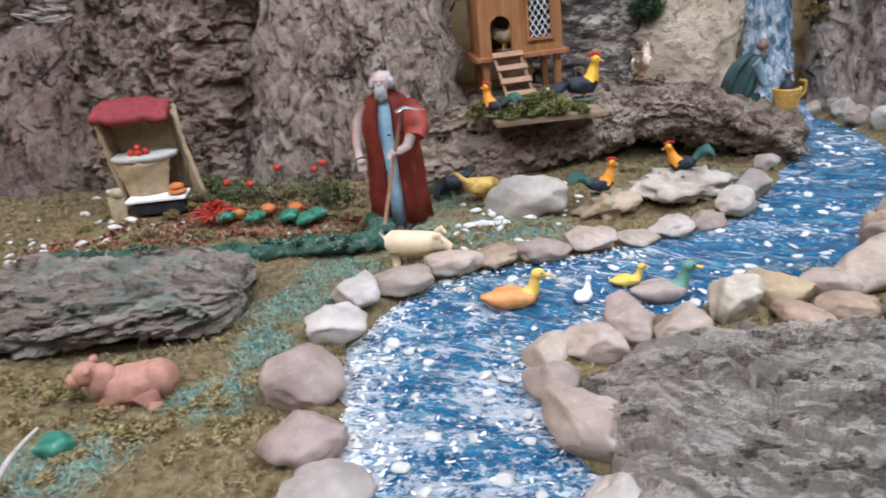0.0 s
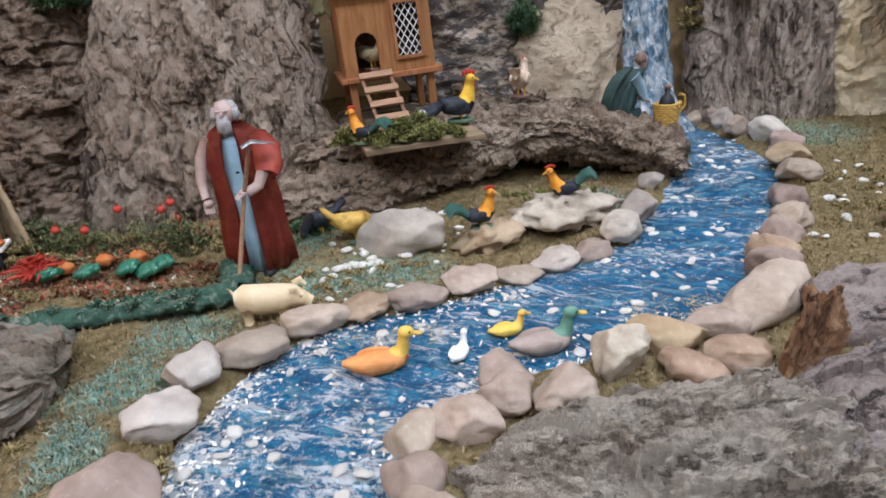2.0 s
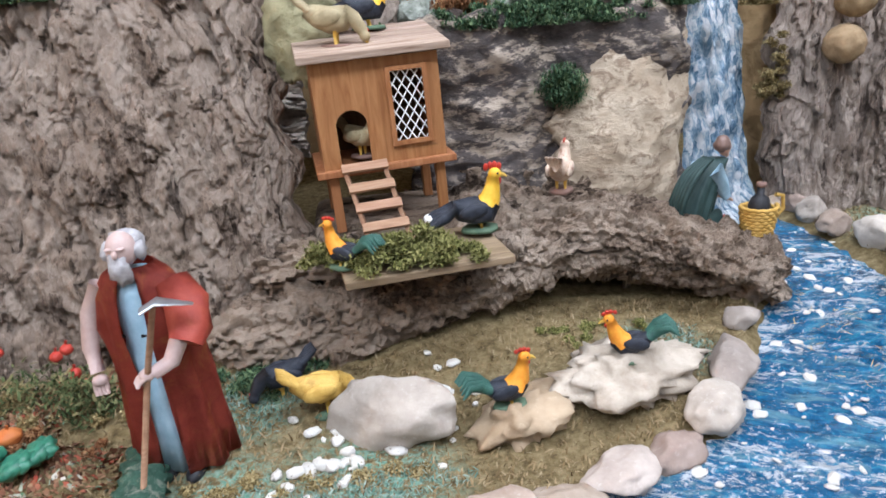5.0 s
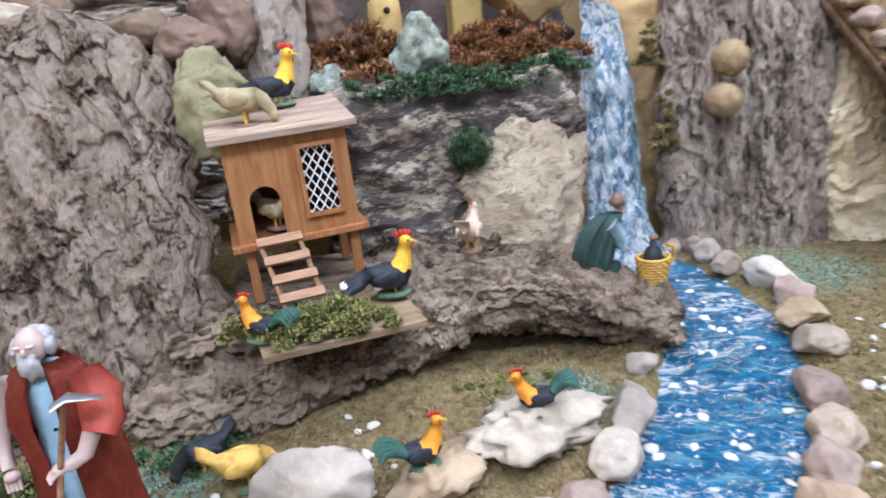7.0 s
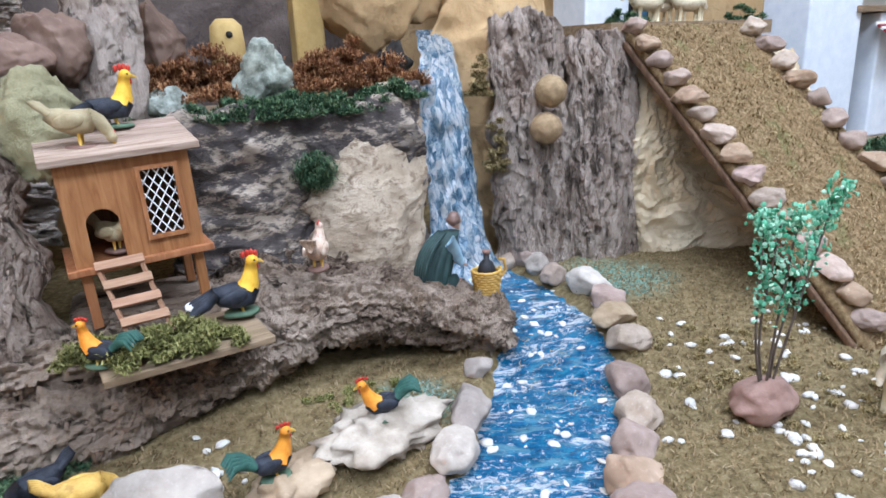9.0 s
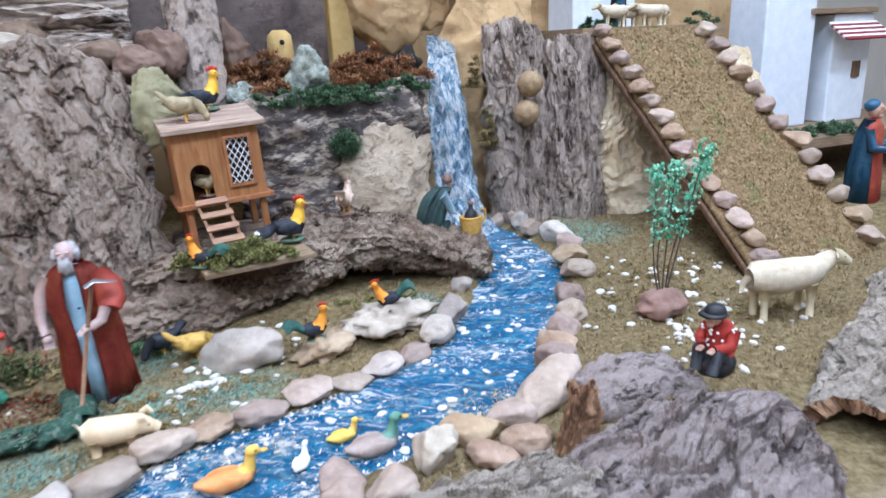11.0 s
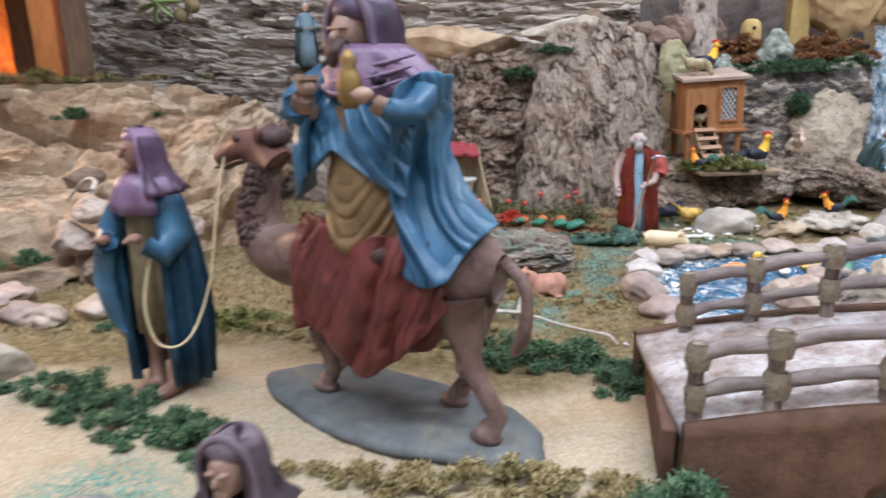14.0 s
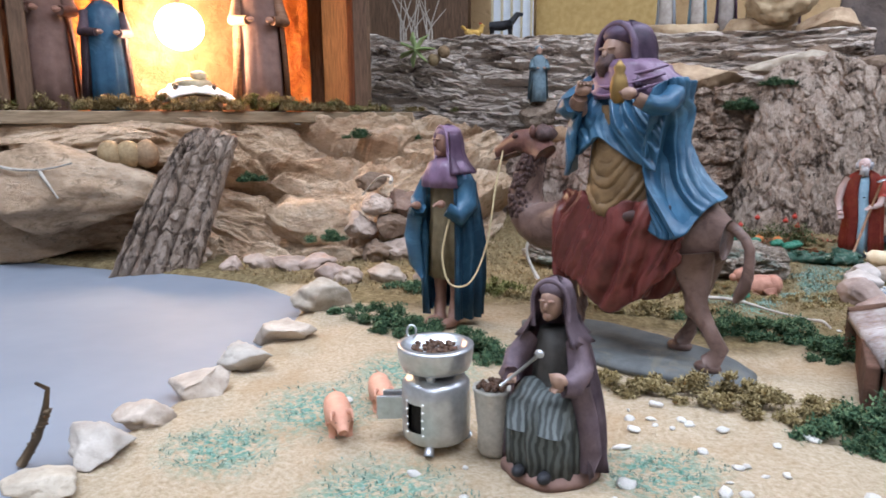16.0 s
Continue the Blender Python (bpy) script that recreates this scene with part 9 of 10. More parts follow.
for x, y in ((-0.203, 0.716), (-0.168, 0.720), (-0.139, 0.726), (-0.238, 0.716), (-0.150, 0.716)):
    t = root("cabbage", pose(x, y, ground_z(x, y) + 0.004, 0, 0, 900 * x), "shiny green cabbage in the garden bed", "cabbage", "garden crops")
    for k in range(9):
        a = k * 2.4
        bm = bmesh.new()
        ball(bm, (0.006 * math.cos(a) * (k / 9 + 0.2), 0.006 * math.sin(a) * (k / 9 + 0.2), 0.007 + 0.003 * (1 - k / 9)), (0.0075, 0.0062, 0.0046), 0, 2, Euler((0.5 * math.sin(a), 0.5 * math.cos(a), a)).to_matrix().to_4x4(), 0.35, k, 2.5)
        part("leaf", bm, CABBAGE, t, "", True)
for x, y in ((-0.196, 0.742), (-0.165, 0.742), (-0.228, 0.730)):
    veg("pumpkin", x, y, 0.0085, FRUIT_ORANGE, "small orange pumpkin in the garden bed", "pumpkin", 0.012, 0.7, 8)
for x, y, z in ((-0.196, 0.812, 0.045), (-0.150, 0.800, 0.042), (-0.132, 0.782, 0.036), (-0.253, 0.792, 0.040), (-0.225, 0.790, 0.035), (-0.137, 0.79, 0.050)):
    veg("tomato", x, y, 0.0045, FRUIT_RED, "red fruit among the garden leaves", "tomato", z - 0.006, 0.9, 0)
bm = bmesh.new()
rng = random.Random(5)
for k in range(70):
    a, b = rng.uniform(0, 6.28), rng.uniform(0, 1.5)
    p = V(math.cos(a) * math.cos(b), math.sin(a) * math.cos(b), math.sin(b))
    tube(bm, [p * 0.004, p * 0.012 + V(0, 0, 0.002), p * 0.017 + V(rng.gauss(0, .003), rng.gauss(0, .003), 0)], [0.0016, 0.0014, 0.0007], 5)
thing("red_flower", bm, FRUIT_RED, "bright red tuft of flowers in the garden", "flower", "garden crops", "", pose(-0.249, 0.722, ground_z(-0.249, 0.722) + 0.010) @ Matrix.Diagonal((1.3, 1.3, 1.1, 1)))
for k, (cx, cy, rx, ry) in enumerate(((-0.165, 0.79, 0.05, 0.02), (-0.235, 0.80, 0.04, 0.02), (-0.28, 0.815, 0.03, 0.03), (-0.125, 0.775, 0.025, 0.015))):
    blades("garden_plants", patch(110 + k, 700, cx, cy, rx, ry, None, 0, 0.036), 0.007, 0.0018, LEAF_DARK, "dark leafy garden plants at the bark wall", "plants", 1.5, 111 + k)
blades("garden_litter", np.concatenate([patch(160, 2600, -0.19, 0.725, 0.10, 0.045), patch(161, 3000, -0.34, 0.70, 0.10, 0.05), patch(164, 2600, -0.22, 0.785, 0.13, 0.035)]), 0.006, 0.0032, LITTER, "dry leaves and litter on the garden bed", "litter", 1.0, 160)
moss_patch(162, 2600, -0.15, 0.642, 0.095, 0.011, BORDER_FUZZ, "green felt fuzz along the garden border", z=0.018, mound=0.008, size=0.006)
moss_patch(163, 2200, -0.32, 0.645, 0.085, 0.011, BORDER_FUZZ, "green felt fuzz along the garden border", z=0.018, mound=0.008, size=0.006)
moss_patch(122, 5200, -0.25, 0.780, 0.16, 0.035, MOSS_OLIVE, "brown moss at the foot of the bark", mound=0.020, size=0.008)
moss_patch(120, 2600, -0.19, 0.735, 0.085, 0.03, MOSS_RUST, "loose brown earth of the garden bed", mound=0.010, size=0.006)
moss_patch(121, 2600, -0.33, 0.70, 0.075, 0.03, MOSS_OLIVE, "loose mossy earth of the garden bed", mound=0.012, size=0.007)
for low, label in (([(-0.060, 0.650, 0.008), (-0.12, 0.645, 0.008), (-0.18, 0.640, 0.008), (-0.24, 0.640, 0.008)], "green felt-covered border of the garden bed"),
                   ([(-0.250, 0.640, 0.008), (-0.30, 0.640, 0.008), (-0.35, 0.645, 0.008), (-0.40, 0.655, 0.008)], "green felt-covered border of the garden bed"),
                   ([(-0.064, 0.655, 0.008), (-0.066, 0.68, 0.008), (-0.068, 0.70, 0.008), (-0.07, 0.722, 0.008)], "green felt-covered cross border of the garden bed")):
    bm = bmesh.new()
    pts = [spline(low, k / 30) + V(0, 0, 0.006) for k in range(31)]
    tube(bm, pts, [(0.014, 0.0085)] * 31, 18, shape=lambda i, a: 1 + 0.45 * fbm(V(i * 0.9, math.cos(a) * 2, math.sin(a) * 2), 4))
    for v in bm.verts:
        v.co += V(0, 0, 0.002 * fbm(v.co * 160, 3))
    thing("garden_border", bm, GREEN_TAPE, label, "border")
bm = bmesh.new()
box(bm, (0, 0, 0), (0.018, 0.0025, 0.030), bevel=0.0006)
ball(bm, (0.003, -0.001, 0.019), (0.008, 0.004, 0.006), 0, 2, rough=0.3)
thing("garden_post", bm, HEN_TAWNY, "small pale stump at the stall", "stump", at=pose(-0.372, 0.762, ground_z(-0.372, 0.762) + 0.014, 0, 0, 8))

# twigs and bits lying about
for k, pts in enumerate(([(-0.300, 0.305, 0.016), (-0.262, 0.303, 0.020), (-0.235, 0.300, 0.018), (-0.205, 0.285, 0.014), (-0.165, 0.262, 0.013)], [(-0.245, 0.302, 0.018), (-0.243, 0.325, 0.026), (-0.238, 0.345, 0.030)],
                         [(-0.262, 0.303, 0.020), (-0.275, 0.32, 0.016), (-0.292, 0.325, 0.012)], [(-0.165, 0.262, 0.013), (-0.158, 0.248, 0.016), (-0.152, 0.238, 0.012)])):
    bm = bmesh.new()
    tube(bm, [spline(pts, s / 10) for s in range(11)], [0.0024 - 0.00014 * s for s in range(11)], 7, shape=lambda i, a: 1 + 0.15 * math.sin(2 * a + i))
    thing("twig", bm, TWIG, "pale dry twig lying on the moss", "twig", "twigs")
bm = bmesh.new()
ball(bm, (0, 0, 0), (0.011, 0.009, 0.008), 0, 3, rough=0.3, seed=3)
thing("green_ball", bm, CABBAGE, "small teal ball on the moss", "ball", at=pose(-0.236, 0.350, ground_z(-0.236, 0.35) + 0.006))
bm = bmesh.new()
for v in ball(bm, (0, 0, 0), (0.021, 0.012, 0.034), 0, 5, rough=0.5, seed=4, freq=1.6):
    v.co += V(v.co.x, v.co.y, 0.2 * v.co.z).normalized() * 0.007 * fbm(V(v.co.x * 190, v.co.y * 190, v.co.z * 28), 4)
thing("bark_chip", bm, RUST_BARK, "upright orange-brown splinter of bark", "bark", at=pose(0.324, 0.428, 0.026, 0, 14, 20), soft=False)
for k, (x, y, z) in enumerate(((0.603, 0.992, 0.216), (0.612, 0.995, 0.262))):
    bm = bmesh.new()
    ball(bm, (0, 0, 0), 0.0205, 0, 4, rough=0.06, seed=k + 3, freq=3)
    thing("brown_ball", bm, BALL_FUZZ, "fuzzy brown ball fixed to the bark column", "ball", "brown balls", "", pose(x, y, z))


# ---- upper shelves, rocks and houses behind ----
def rock(x, y, z, rx, ry, rz, material, label, seed, rough=0.45, angular=6, name="rock", yaw=0.0, group=""):
    rng = random.Random(seed)
    bm = bmesh.new()
    made = ball(bm, (0, 0, 0), (1, 1, 1), sub=5, rough=rough, seed=seed, freq=1.0)
    for _ in range(angular):
        n = V(rng.uniform(-1, 1), rng.uniform(-1, 0.6), rng.uniform(-0.5, 1)).normalized()
        cut = rng.uniform(0.45, 0.8)
        for v in made:
            d = v.co.dot(n)
            if d > cut:
                v.co -= n * (d - cut) * 0.92
    for v in made:
        v.co = V(v.co.x * rx, v.co.y * ry, v.co.z * rz)
        v.co += v.co.normalized() * 0.0060 * fbm(v.co * 38 + V(seed, 0, 0), 5)
    return thing(name, bm, material, label, "rock", group, "", pose(x, y, z, 0, 0, yaw))


slab_box("shelf_board", (0.10, 1.03, 0.235), (0.44, 1.40, 0.255), WOOD_BOARD, "wooden shelf above the painted rock face", "shelf")
slab_box("terrace_west", (-1.60, 1.305, 0.435), (0.02, 1.80, 0.455), WOOD_BOARD, "wooden upper terrace behind the cork wall", "terrace")
slab_box("backdrop", (-1.75, 1.66, -0.05), (1.75, 1.68, 1.0), PAPER_TAN, "brown paper backdrop behind the landscape", "backdrop")
rock(-0.350, 1.005, 0.318, 0.140, 0.055, 0.044, ROCK_TAN, "long tan angular rock on top of the bark cliff", 41, 0.25, 8, yaw=2)
rock(-0.125, 0.992, 0.345, 0.115, 0.050, 0.036, ROCK_CREAM, "pale cream rock behind the bark boulder", 42, 0.3, 7)
for x, y, z, rx, ry, rz, yaw, k in ((0.415, 1.135, 0.415, 0.085, 0.060, 0.090, 10, 71), (0.500, 1.175, 0.435, 0.065, 0.050, 0.085, -25, 72)):
    rock(x, y, z, rx, ry, rz, PAPER_TAN, "angular tan paper rock over the head of the waterfall", k, 0.15, 22, name="rock_overhang", yaw=yaw)
for x, y, z, rx, k in ((-0.40, 1.275, 0.450, 0.13, 54), (-0.20, 1.27, 0.455, 0.10, 55), (-0.05, 1.27, 0.45, 0.09, 56)):
    rock(x, y, z, rx, 0.05, 0.034, ROCK_TAN, "tan rock along the edge of the upper terrace", k, 0.3, 9, group="rocks of the terrace edge")
rock(0.030, 0.985, 0.322, 0.034, 0.03, 0.024, ROCK_BROWN, "rounded brown rock above the hen house", 43, 0.15, 1)
rock(-0.010, 0.995, 0.338, 0.030, 0.03, 0.022, ROCK_BROWN, "rounded brown rock above the hen house", 44, 0.15, 1)
rock(0.062, 1.005, 0.330, 0.035, 0.03, 0.035, ROCK_BROWN, "brownish rock above the hen house", 45, 0.25, 3)
rock(-0.090, 1.02, 0.362, 0.026, 0.02, 0.018, ROCK_BROWN, "rounded brown rock above the bark boulder", 46, 0.15, 1)
bark_wall("rock_paper", [(0.025, 0.925, 0.225), (0.045, 0.915, 0.225), (0.075, 0.92, 0.235)], [(0.030, 0.95, 0.305), (0.050, 0.94, 0.318), (0.078, 0.95, 0.290)], crumple(26, 0.012, 21.0),
          paper_material("paper_pale_green", (0.235, 0.21, 0.115), (0.37, 0.34, 0.205), (0.14, 0.125, 0.065), 0.5, 30), "crumpled pale green paper behind the hen house roof", nu=30, nv=30, bulge=0.012, thick=0.004, seed=21, category="rock paper")
bark_wall("bark_piece", [(0.085, 1.01, 0.255), (0.10, 0.995, 0.255), (0.125, 1.00, 0.255), (0.140, 1.01, 0.255)], [(0.075, 1.06, 0.45), (0.095, 1.05, 0.45), (0.12, 1.05, 0.45), (0.135, 1.06, 0.45)],
          bark_relief(50, 12, 0.006, 22.0), BARK_COL, "grey bark trunk behind the hen house", nu=24, nv=60, bulge=0.015, thick=0.015, wobble=0.004, seed=22, category="trunk")
rock(0.258, 1.020, 0.290, 0.030, 0.022, 0.044, stone_mat("rock_lichen", (0.09, 0.10, 0.08), (0.38, 0.40, 0.34), (0.58, 0.59, 0.52), 70.0, 0.02), "upright rock speckled white and green", 47, 0.45, 3)
rock(0.168, 1.015, 0.270, 0.030, 0.022, 0.022, stone_mat("rock_lichen_low", (0.09, 0.10, 0.08), (0.36, 0.38, 0.33), (0.56, 0.57, 0.51), 70.0, 0.02), "low rock speckled white and green", 48, 0.45, 3)
for x, y, z, r in ((0.238, 1.11, 0.345, 0.020),):
    h = root("beehive", pose(x, y, z), "small ochre beehive with a dark hole", "beehive", "ochre beehives")
    bm = bmesh.new()
    loft(bm, [(0, 0, -0.085, r * 0.9, r * 0.9), (0, 0, -0.016, r, r), (0, 0, 0.008, r * 0.9, r * 0.9), (0, 0, 0.016, r * 0.5, r * 0.5)], 26)
    part("body", bm, PLASTER_YELLOW, h, "", True)
    bm = bmesh.new()
    ball(bm, (0, -r * 0.97, -0.002), (0.004, 0.0022, 0.004), 0, 2)
    part("hole", bm, BLACKHOLE, h, "dark entrance hole", True)
h = root("ochre_house", pose(0.350, 1.17, 0.255, 0, 0, -6), "small ochre plaster tower behind the dried moss", "house")
bm = bmesh.new()
box(bm, (0, 0, 0.11), (0.038, 0.05, 0.22), bevel=0.003)
part("wall", bm, PLASTER_YELLOW, h)
bm = bmesh.new()
box(bm, (0, 0, 0.225), (0.05, 0.06, 0.01), bevel=0.002)
part("roof", bm, WOOD_DARK, h)
rock(0.165, 1.10, 0.335, 0.034, 0.022, 0.045, ROCK_BROWN, "grey speckled rock behind the dried moss", 52, 0.5, 5)
rock(0.130, 1.15, 0.320, 0.05, 0.03, 0.04, ROCK_TAN, "tan rock behind the dried moss", 53, 0.4, 6)
bark_wall("rock_paper", [(-0.02, 1.30, 0.25), (0.15, 1.28, 0.25), (0.32, 1.27, 0.25), (0.50, 1.28, 0.25)], [(-0.02, 1.36, 0.60), (0.15, 1.34, 0.60), (0.32, 1.34, 0.60), (0.50, 1.34, 0.60)], crumple(9, 0.03, 23.0), PAPER_DARK,
          "dark crumpled paper behind the upper shelf", nu=60, nv=50, bulge=0.0, seed=23, category="rock paper")
# solid black lump in place of the shade inside the gully
bm = bmesh.new()
ball(bm, (0, 0, 0), (0.020, 0.016, 0.026), 0, 4, rough=0.5, seed=6)
thing("gully_mouth", bm, BLACKHOLE, "black lump painted as the shade at the head of the waterfall", "hollow", at=pose(0.440, 1.098, 0.300))

# white houses and figures on the right
def white_house(x, y, z, w, d, h, yaw, label):
    t = root("white_house", pose(x, y, z, 0, 0, yaw), label, "house")
    bm = bmesh.new()
    box(bm, (0, 0, h / 2), (w, d, h), bevel=0.004)
    part("wall", bm, PLASTER_WHITE, t)
    bm = bmesh.new()
    box(bm, (w * 0.22, -d / 2 - 0.002, h * 0.24), (w * 0.22, 0.006, h * 0.48), bevel=0.001)
    part("door", bm, DARK_PAINT, t, "dark doorway")
    bm = bmesh.new()
    box(bm, (-w * 0.25, -d / 2 - 0.002, h * 0.72), (w * 0.16, 0.006, w * 0.2), bevel=0.001)
    part("window", bm, WOOD_DARK, t, "small dark window")
    bm = bmesh.new()
    box(bm, (0, 0, h + 0.006), (w * 1.06, d * 1.08, 0.012), bevel=0.002)
    part("roof", bm, WOOD_BOARD, t)


white_house(0.965, 1.33, 0.345, 0.16, 0.10, 0.30, 0, "whitewashed model house on the upper terrace")
h = root("white_house", pose(1.31, 1.15, 0.12), "tall whitewashed model house with a red striped awning", "house")
for x, w, tall in ((0.0, 0.145, 0.42), (0.195, 0.125, 0.235)):
    bm = bmesh.new()
    box(bm, (x, 0.0, tall / 2), (w, 0.10, tall), bevel=0.004)
    part("wall", bm, PLASTER_WHITE, h)
bm = bmesh.new()
box(bm, (0.103, 0.03, 0.10), (0.06, 0.02, 0.20), bevel=0.002)
part("door", bm, DARK_PAINT, h, "dark recessed doorway")
bm = bmesh.new()
box(bm, (0.215, -0.051, 0.115), (0.024, 0.006, 0.036), bevel=0.001)
part("window", bm, WOOD_DARK, h, "small brown window")
bm = bmesh.new()
box(bm, (0.155, 0, 0.242), (0.20, 0.12, 0.012), bevel=0.002)
part("roof", bm, WOOD_BOARD, h)
for k in range(8):
    bm = bmesh.new()
    box(bm, (0.185, -0.055 - 0.006 * k, 0.215 - 0.0045 * k), (0.15, 0.0068, 0.004), Matrix.Rotation(radians(35), 4, "X"))
    part("awning_strip", bm, AWNING if k % 2 else WHITE_PAINT, h, "red awning strip" if k % 2 else "white awning strip")
bark_wall("rock_paper", [(0.70, 1.45, 0.30), (1.0, 1.44, 0.30), (1.3, 1.44, 0.0), (1.75, 1.46, 0.0)], [(0.70, 1.48, 0.75), (1.0, 1.48, 0.75), (1.3, 1.48, 0.75), (1.75, 1.48, 0.75)], crumple(7, 0.03, 24.0), PAPER_TAN,
          "tan crumpled paper behind the white houses", nu=60, nv=40, bulge=0.0, seed=24, category="rock paper")
slab_box("terrace_east", (1.01, 0.95, 0.10), (1.75, 1.30, 0.12), WOOD_BOARD, "low wooden terrace beyond the ramp", "terrace")
moss_patch(130, 3800, 1.30, 0.99, 0.16, 0.04, MOSS_DARK, "dark green moss before the white houses", z=0.121, mound=0.02, size=0.014)


def robed(name, x, y, z, yaw, height, robe, cloak, skin, label, arms=True):
    """A plain standing painted figure."""
    s = height / 0.2
    bm = bmesh.new()
    loft(bm, [(0, 0, 0.0, 0.030, 0.026, 0.07, 8, 0), (0, 0, 0.06, 0.028, 0.024, 0.07, 8, 0.5), (0, 0, 0.12, 0.026, 0.020, 0.04, 7, 0.9), (0, 0, 0.155, 0.025, 0.017, 0.02, 6, 1), (0, 0, 0.168, 0.011, 0.010, 0, 0, 0)], 36, 0)
    loft(bm, [(0, 0.004, 0.01, 0.037, 0.030, 0.08, 9, 0.3), (0, 0.004, 0.08, 0.034, 0.027, 0.07, 9, 0.8), (0, 0.003, 0.145, 0.031, 0.020, 0.04, 8, 1.2), (0, 0.002, 0.168, 0.014, 0.012, 0, 0, 0)], 44, 1, (-math.pi / 2 + 0.9, 1.5 * math.pi - 0.9), 0.003)
    head(bm, (0, -0.002, 0.184), 0.0135, 2)
    ball(bm, (0, 0.003, 0.190), (0.0145, 0.014, 0.012), 1, 3)
    if arms:
        for q in (-1, 1):
            tube(bm, [(q * 0.024, 0, 0.150), (q * 0.032, -0.010, 0.120), (q * 0.016, -0.028, 0.118)], [0.009, 0.009, 0.006], 12, 1)
            hand(bm, (q * 0.012, -0.030, 0.119), 0.005, 2)
    figure(name, bm, [robe, cloak, skin], label, pose(x, y, z, 0, 0, yaw) @ Matrix.Diagonal((s, s, s, 1)))


robed("blue_figurine", 1.225, 0.835, -0.004, 25, 0.205, ROBE_RED, CLOAK_BLUE, SKIN, "painted figure in blue cloak and red robe beyond the ramp")
robed("grey_blue_figurine", -0.695, 1.135, 0.285, 30, 0.135, GREY_BLUE, GREY_BLUE, SKIN, "pale blue painted figure before the layered cork wall")
robed("dark_figurine", 0.955, 1.22, 0.345, 10, 0.10, CLOAK_BLUE, DARK_PAINT, SKIN, "small dark painted figure on the upper terrace")
rock(-0.695, 1.15, 0.255, 0.05, 0.04, 0.034, BARK_LOG, "small bark ledge under a figure", 50, 0.3, 4, name="bark_ledge")

# upper terrace on the left: ochre wall, lattice windows, animals and pale figures
slab_box("wall_ochre", (-0.80, 1.52, 0.455), (-0.44, 1.55, 0.80), PLASTER_YELLOW, "ochre plaster wall on the upper terrace", "wall")
slab_box("wall_dark", (-1.40, 1.52, 0.455), (-1.02, 1.55, 0.80), WOOD_DARK, "dark wooden wall on the upper terrace", "wall")
t = root("lattice_window", pose(-0.86, 1.46, 0.455), "pale glazed window frame on the terrace", "window")
for k in range(5):
    bm = bmesh.new()
    box(bm, (-0.06 + 0.03 * k, 0, 0.10), (0.006, 0.006, 0.20))
    part("bar", bm, HEN_CREAM, t)
bm = bmesh.new()
box(bm, (0, 0.006, 0.10), (0.13, 0.003, 0.20))
part("pane", bm, PLASTER_WHITE, t, "milky pane")
for x, y, h, c in ((-0.42, 1.42, 0.14, PLASTER_WHITE), (-0.34, 1.40, 0.13, TUNIC_BLUE), (-0.27, 1.44, 0.15, SCARF_VIOLET), (-0.20, 1.40, 0.13, STONE_GREY), (-0.12, 1.43, 0.14, SCARF_VIOLET)):
    robed("pale_figurine", x, y, 0.455, 10 * (stone_count % 5) - 20, h, STONE_GREY, c, SKIN_DARK, "greyish painted figure on the upper terrace", False)
bm = bmesh.new()
tube(bm, [(-0.035, 0, 0.05), (0, 0, 0.05), (0.030, 0, 0.055)], [0.012, 0.014, 0.012], 12)
tube(bm, [(0.026, 0, 0.058), (0.045, 0, 0.080), (0.060, 0, 0.078)], [0.010, 0.008, 0.005], 10)
for x in (-0.028, 0.024):
    for s in (-1, 1):
        tube(bm, [(x, s * 0.008, 0.045), (x, s * 0.008, 0.0)], [0.006, 0.004], 8)
figure("black_animal_figurine", bm, [DARK_PAINT], "black animal figurine on the upper terrace", pose(-0.86, 1.36, 0.456, 0, 0, 10), "animal")
bird("hen_figurine", hen_mesh(HEN_GOLD, HEN_GOLD, BASE_GREEN), -0.93, 1.33, 0.456, 30, 1.2, "golden hen figurine on the upper terrace", "hen")
for k, (x, y) in enumerate(((-1.16, 1.34), (-1.12, 1.33), (-1.08, 1.35))):
    t = root("dry_branch", pose(x, y, 0.455), "bare pale branch standing on the upper terrace", "branch", "bare branches")
    for j in range(6):
        bm = bmesh.new()
        pts = [V(0, 0, 0), V(0.01 * math.sin(j), 0, 0.05), V(0.05 * math.sin(j * 1.9 + k), 0.02 * math.cos(j), 0.11 + 0.015 * j)]
        tube(bm, [spline(pts, q / 6) for q in range(7)], [0.003 - 0.0003 * q for q in range(7)], 6)
        part("stem", bm, TWIG, t, "", True)
bm = bmesh.new()
for k in range(7):
    a = 2 * math.pi * k / 7
    tube(bm, [(0, 0, 0), (0.020 * math.cos(a), -0.004, 0.018 * math.sin(a)), (0.032 * math.cos(a), 0.004, 0.028 * math.sin(a))], [(0.006, 0.002), (0.012, 0.0025), (0.002, 0.001)], 8)
thing("pale_leaf", bm, paint_mat("leaf_pale_green", (0.24, 0.33, 0.12), (0.40, 0.48, 0.22), 0.6), "pale green lobed leaf on the cork wall", "leaf", at=pose(-1.055, 1.195, 0.435) @ Matrix.Diagonal((1.7, 1.7, 1.7, 1)))
for x, z in ((-1.005, 0.405), (-0.975, 0.425)):
    bm = bmesh.new()
    ball(bm, (0, 0, 0), 0.017, 0, 3, rough=0.08, seed=int(z * 100))
    thing("brown_ball", bm, BALL_FUZZ, "fuzzy brown ball on the cork wall", "ball", "brown balls", "", pose(x, 1.20, z))
bm = bmesh.new()
ball(bm, (0, 0, 0), 0.020, 0, 3, rough=0.08, seed=5)
